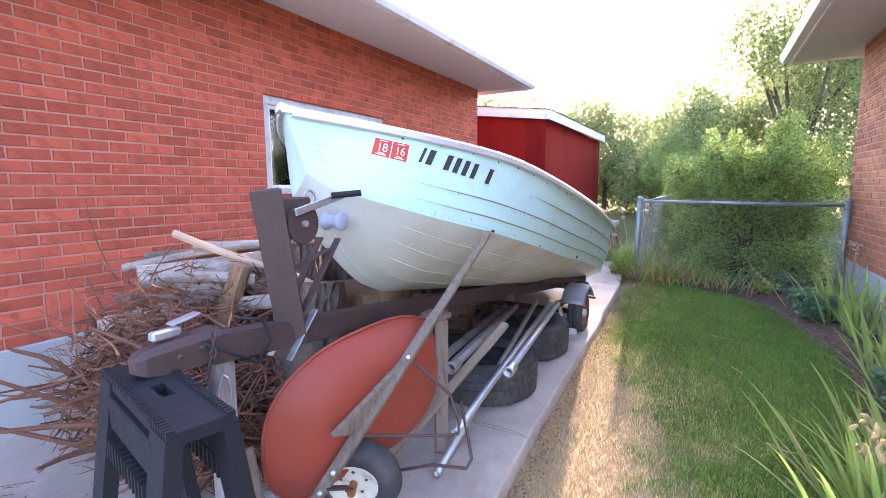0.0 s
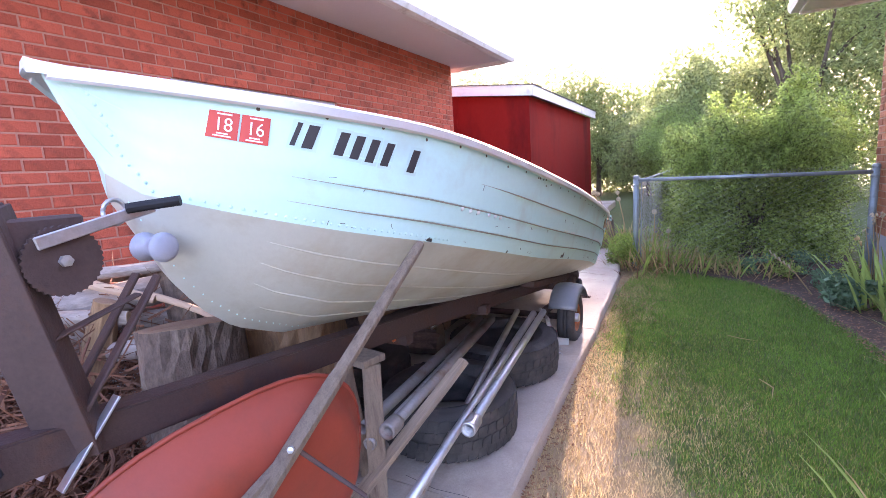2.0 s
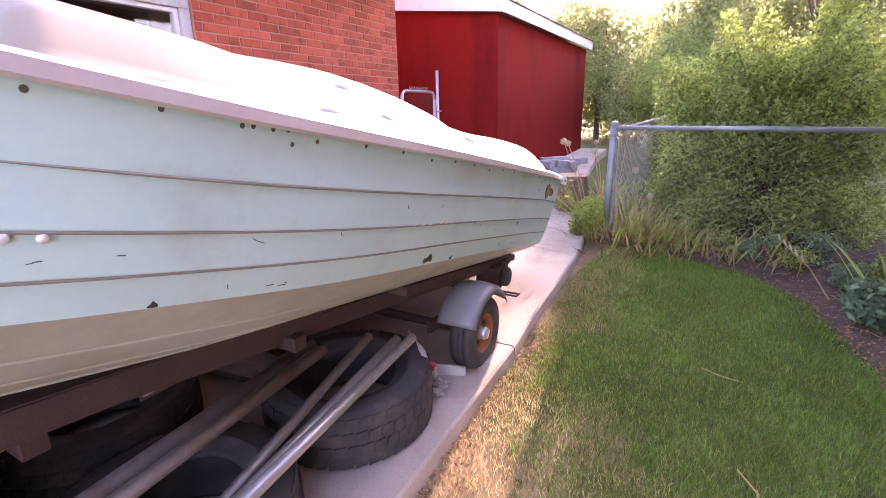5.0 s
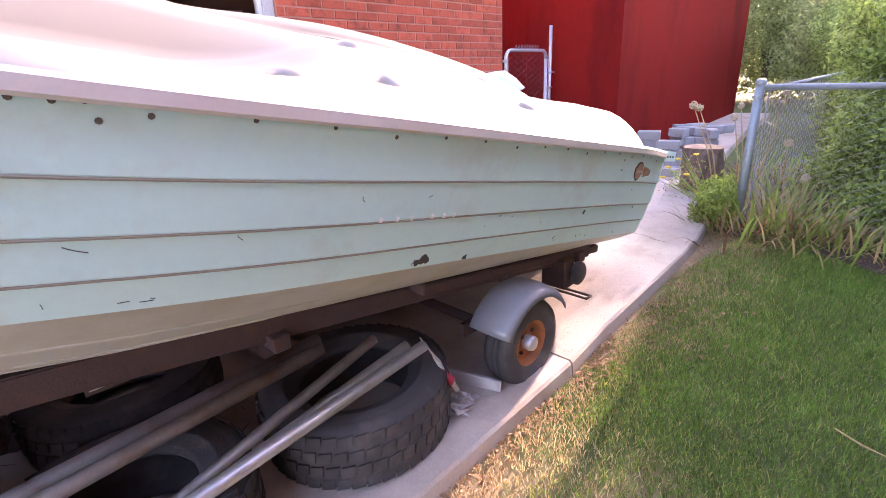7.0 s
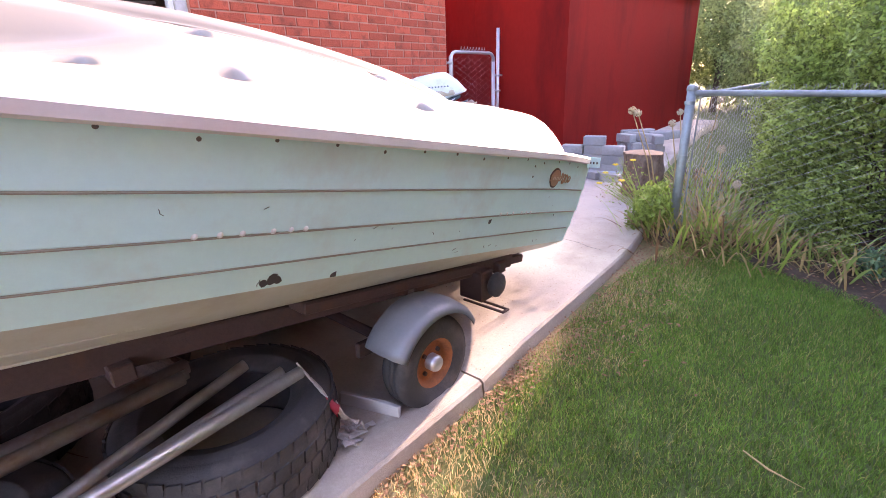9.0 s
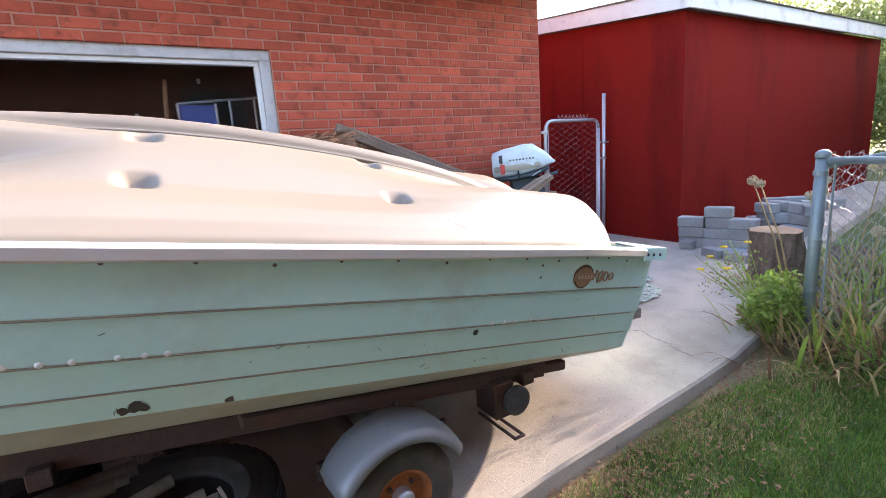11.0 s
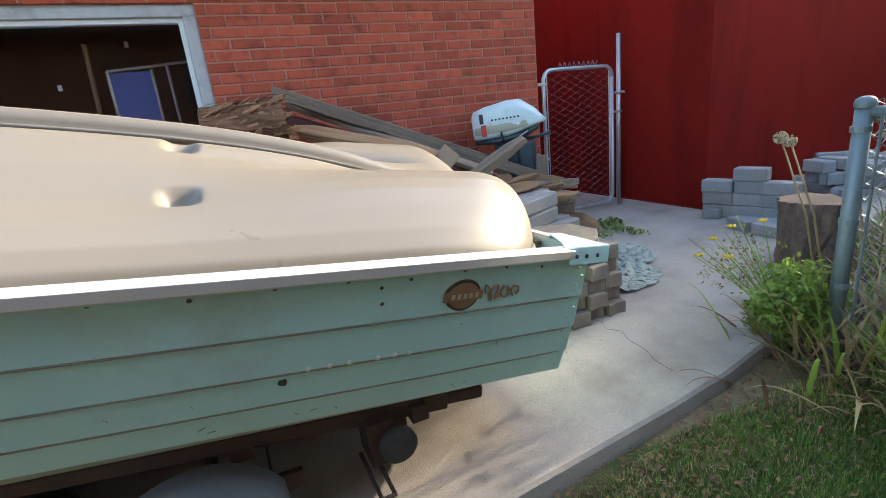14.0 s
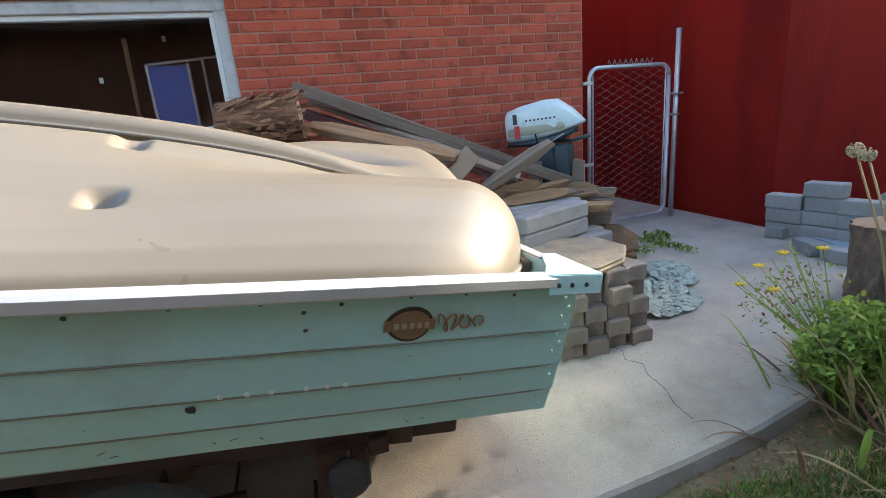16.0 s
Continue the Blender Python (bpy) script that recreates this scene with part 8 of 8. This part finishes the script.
for x, y, n, s in ((-0.35, 6.85, 26, 101), (0.0, 6.85, 12, 111), (-0.66, 7.33, 50, 121), (-0.85, 7.9, 40, 131), (0.42, 6.82, 9, 141), (-1.0, 8.4, 40, 151)):
    g2 = thing("day_lily", "clump of arching strap leaves, partly withered, by the fence", "day lily", pose(x, y, zl(y)), "day lilies along the fence")
    blades("leaves", g2, M_LIME if s != 111 else M_IRIS, n * 2, 0.36, 0.010, 0.9, s, lift=(0.5, 1.3), droop=1.3, base=0.18)
    blades("dead_leaves", g2, M_STRAW, 2 * n + 40, 0.30, 0.008, 0.9, s + 1, lift=(0.3, 1.1), droop=1.2, base=0.2, label="dry straw-coloured leaves")
for bx, by, tx, ty, tz, r in ((-1.10, 7.30, -1.405, 7.36, 0.905, 0.034), (-1.08, 7.32, -1.36, 7.37, 0.885, 0.032), (-1.0, 7.4, -1.12, 7.5, 0.80, 0.03), (-0.70, 7.1, -0.66, 7.15, 0.66, 0.032), (-0.95, 7.6, -0.83, 7.7, 0.98, 0.03), (-0.55, 7.05, -0.50, 7.0, 0.45, 0.028), (-1.05, 7.7, -1.2, 7.95, 0.86, 0.028)):
    al = thing("allium", "dry round seed head on a tall bare stem", "allium", pose(bx, by, zl(by)), "dry alliums by the fence")
    top = Vector((tx - bx, ty - by, tz - zl(by)))
    part("stem", tube([(0, 0, 0), top * 0.5 + Vector((0.02, 0, 0.05)), top], [0.007, 0.006, 0.004], 6), M_STRAW, al, smooth=True)
    b = bmesh.new()
    rng = random.Random(int(tz * 1000))
    for _ in range(90):
        d = Vector((rng.gauss(0, 1), rng.gauss(0, 1), rng.gauss(0, 1))).normalized()
        tube([top, top + d * r * 0.8, top + d * r], [0.0006, 0.0012, 0.005], 4, b)
    part("seed_head", b, M_SEED, al, "round papery seed head")

# low weeds at the foot of the shrub
for k, (x, y, r) in enumerate(((0.10, 6.92, 0.13), (0.36, 6.80, 0.15), (0.62, 6.62, 0.16), (0.86, 6.35, 0.15), (1.06, 6.05, 0.14), (0.78, 6.85, 0.18), (1.05, 6.55, 0.16))):
    leafy("weed", x, y, zl(y), blobs_in(0, 0, r * 0.75, r, r, r * 0.7, 8, 200 + k, 0.45), 520, 0.015, M_BLUEGREEN if k % 2 else M_LEAF, 210 + k, "low green weeds at the foot of the shrub", "weed", 5)

# ---- grass blades, weeds and litter ----
M_GRASS = mat("grass_blade", (0.125, 0.245, 0.033), 0.6, spread=0.45, scale=2.5, fine=14, bump=0.0, per_island=0.45, translucent=0.35)
M_DRYGRASS = mat("dry_grass_blade", (0.56, 0.43, 0.22), 0.8, spread=0.2, scale=2, fine=12, bump=0.0, per_island=0.35, translucent=0.25)
rng_g = np.random.RandomState(4)


def bed_x(y):
    """Where the lawn gives way to the planted border by the neighbour's wall."""
    return float(np.interp(y, [-3, 1.5, 2.4, 3.3, 4.0, 4.56, 5.0, 5.56, 6.08, 6.47, 6.64], [0.40, 0.40, 0.46, 0.72, 0.86, 0.90, 0.81, 0.68, 0.52, 0.20, -0.35]))


def thirst(x, y):
    """0 in the green part of the lawn, 1 in the parched strip beside the concrete."""
    n_ = noise.noise(Vector((x * 1.6, y * 1.3, 3.1))) * 0.55 + noise.noise(Vector((x * 6, y * 6, 7.7))) * 0.5 + noise.noise(Vector((x * 14, y * 14, 1.7))) * 0.3
    wide = float(np.interp(y, [1.0, 2.8, 3.2, 3.75, 4.25, 4.6, 5.4, 5.8, 6.3], [1.30, 1.22, 1.10, 0.98, 0.64, 0.36, 0.34, 0.44, 0.42]))
    return (wide - (x - edge_x(y))) / 0.60 + n_ * 1.2


def grass(name, n, material, h, w, keep, label):
    V, F = [], []
    made = 0
    while made < n:
        y = rng_g.uniform(0.9, 6.9)
        x = rng_g.uniform(edge_x(y) + float(np.interp(y, [4.0, 5.0, 6.0, 6.5, 6.9], [0.01, 0.03, 0.06, 0.14, 0.34])), bed_x(y) + 0.05)
        if rng_g.rand() > min(1.0, 2.2 / (0.6 + 0.35 * abs(y - 1.0))):
            continue
        if not keep(thirst(x, y), rng_g.rand()):
            made += 0.15
            continue
        made += 1
        a = rng_g.uniform(0, 6.283)
        hh = h * rng_g.uniform(0.5, 1.25)
        lean = rng_g.uniform(0.15, 0.9) * hh
        b_ = rng_g.uniform(0, 6.283)
        cx, sx = math.cos(a) * w, math.sin(a) * w
        z = lawn_height(x, y)
        i = len(V)
        mx_, my_ = x + math.cos(b_) * lean * 0.35, y + math.sin(b_) * lean * 0.35
        V += [(x - cx, y - sx, z), (x + cx, y + sx, z), (mx_ + cx * 0.7, my_ + sx * 0.7, z + hh * 0.6), (mx_ - cx * 0.7, my_ - sx * 0.7, z + hh * 0.6), (x + math.cos(b_) * lean, y + math.sin(b_) * lean, z + hh * 0.9)]
        F += [(i, i + 1, i + 2, i + 3), (i + 3, i + 2, i + 4)]
    me = bpy.data.meshes.new(name)
    me.from_pydata(V, [], F)
    me.materials.append(material)
    return tagged(new(name, me), label, "grass", kind="stuff")


M_OLIVE = mat("yellowing_grass_blade", (0.34, 0.33, 0.10), 0.65, spread=0.3, scale=3, fine=14, bump=0.0, per_island=0.4, translucent=0.3)
grass("yellowing_grass", 40000, M_OLIVE, 0.030, 0.0016, lambda t, r: r < 0.30 + 0.30 * min(t + 1.1, 1.4) and r > t - 0.35, "short yellowing grass blades mixed into the lawn")
grass("grass", 105000, M_GRASS, 0.036, 0.0016, lambda t, r: r > 0.15 + t * 0.75, "short mown green grass blades")
grass("dry_grass", 42000, M_DRYGRASS, 0.028, 0.0016, lambda t, r: r < 0.10 + t * 0.9, "short parched straw-coloured grass")
# soil of the border and the strip at the fence, with fallen leaves
b = bmesh.new()
ys = [-2 + 0.2 * i for i in range(57)]
rows = []
for y in ys:
    x0_ = bed_x(y) if y < 6.7 else edge_x(y) + 0.03
    xs = [x0_ + (RX - 0.012 - x0_) * q for q in (0, 0.04, 0.12, 0.3, 0.55, 0.8, 1.0)]
    rows.append([b.verts.new((x, y, lawn_height(x, y) + (0.004 if i else -0.01) + (0.012 * math.sin(9 * x + 7 * y) + 0.012 if 0 < i < 6 else 0.006))) for i, x in enumerate(xs)])
for r0, r1 in zip(rows, rows[1:]):
    for i in range(6):
        b.faces.new((r0[i], r0[i + 1], r1[i + 1], r1[i]))
solo("soil_bed", b, M_SOIL, "bare brown soil of the planted border", "soil", kind="structure", smooth=True)
V, F = [], []
for _ in range(13000):
    y = rng_g.uniform(1.0, 7.4)
    x = rng_g.uniform(bed_x(y) - 0.05, RX - 0.03) if rng_g.rand() < 0.55 else edge_x(y) + abs(rng_g.normal(0, 0.07 if y < 5 else 0.20)) + 0.01
    z = lawn_height(x, y) + 0.028 + rng_g.uniform(0, 0.015)
    if x < edge_x(y) + 0.3:
        if y < 4.6 and rng_g.rand() < 0.7:
            continue
        z -= 0.018
    s = rng_g.uniform(0.005, 0.014)
    a = rng_g.uniform(0, 6.283)
    u, v = np.array([math.cos(a), math.sin(a), rng_g.uniform(-.4, .4)]) * s, np.array([-math.sin(a), math.cos(a), rng_g.uniform(-.4, .4)]) * s * 0.5
    c = np.array([x, y, z])
    i = len(V)
    V += [tuple(c - u), tuple(c + v), tuple(c + u), tuple(c - v)]
    F.append((i, i + 1, i + 2, i + 3))
me = bpy.data.meshes.new("leaf_litter")
me.from_pydata(V, [], F)
me.materials.append(M_BROWNLEAF)
tagged(new("leaf_litter", me), "fallen brown leaves and chaff along the edges", "litter", kind="stuff")
V, F = [], []
for _ in range(900):                                           # grit and seeds on the concrete
    y = rng_g.uniform(4.6, 8.0)
    x = edge_x(y) - abs(rng_g.normal(0, 0.5)) - 0.03
    s = rng_g.uniform(0.001, 0.003)
    z = zg(y) + 0.001
    i = len(V)
    V += [(x - s, y, z), (x, y - s * .7, z), (x + s, y, z), (x, y + s * .7, z), (x, y, z + s)]
    F += [(i, i + 1, i + 4), (i + 1, i + 2, i + 4), (i + 2, i + 3, i + 4), (i + 3, i, i + 4)]
me = bpy.data.meshes.new("grit")
me.from_pydata(V, [], F)
me.materials.append(M_BROWNLEAF)
tagged(new("grit", me), "scattered seeds and grit on the concrete", "litter", kind="stuff")
for pts_ in ([(0.16, 4.20, 0), (0.22, 4.10, 0), (0.20, 3.96, 0)], [(0.02, 4.9, 0), (0.10, 4.86, 0), (0.2, 4.84, 0)], [(0.28, 3.1, 0), (0.36, 3.05, 0), (0.46, 3.07, 0)]):
    solo("straw", tube([(x, y, lawn_height(x, y) + 0.03) for x, y, _ in pts_], [0.003, 0.004, 0.001], 5), M_STRAW, "single dry stem lying on the lawn", "straw")
# hairline cracks in the back slab
for pts_ in ([(-1.67, 6.28), (-1.60, 6.30), (-1.53, 6.26), (-1.46, 6.30), (-1.38, 6.26), (-1.27, 6.25), (-1.18, 6.21), (-1.08, 6.2)], [(-0.855, 2.515), (-1.0, 2.53), (-1.13, 2.52), (-1.3, 2.55)]):
    solo("crack", tube([(x, y, zg(y) - 0.0012) for x, y in pts_], 0.0024, 4), M_INK, "fine dark crack in the concrete", "crack", kind="structure")

# ---- the bricks, laid last ----
brick_wall(wall_l, M_BRICK, LX, 1, -1.2, 7.236, 0.385, 2.76, L_HOLE, (0.55, 3.2, 0.9, 2.3), (0.62, 0.62 + 15 * COURSE, 1))
brick_wall(wall_r, M_BRICK_TAN, RX, -1, 0.6, 7.136, 0.44, 2.78, R_HOLE, (3.6, 7.3, 0.44, 1.6))
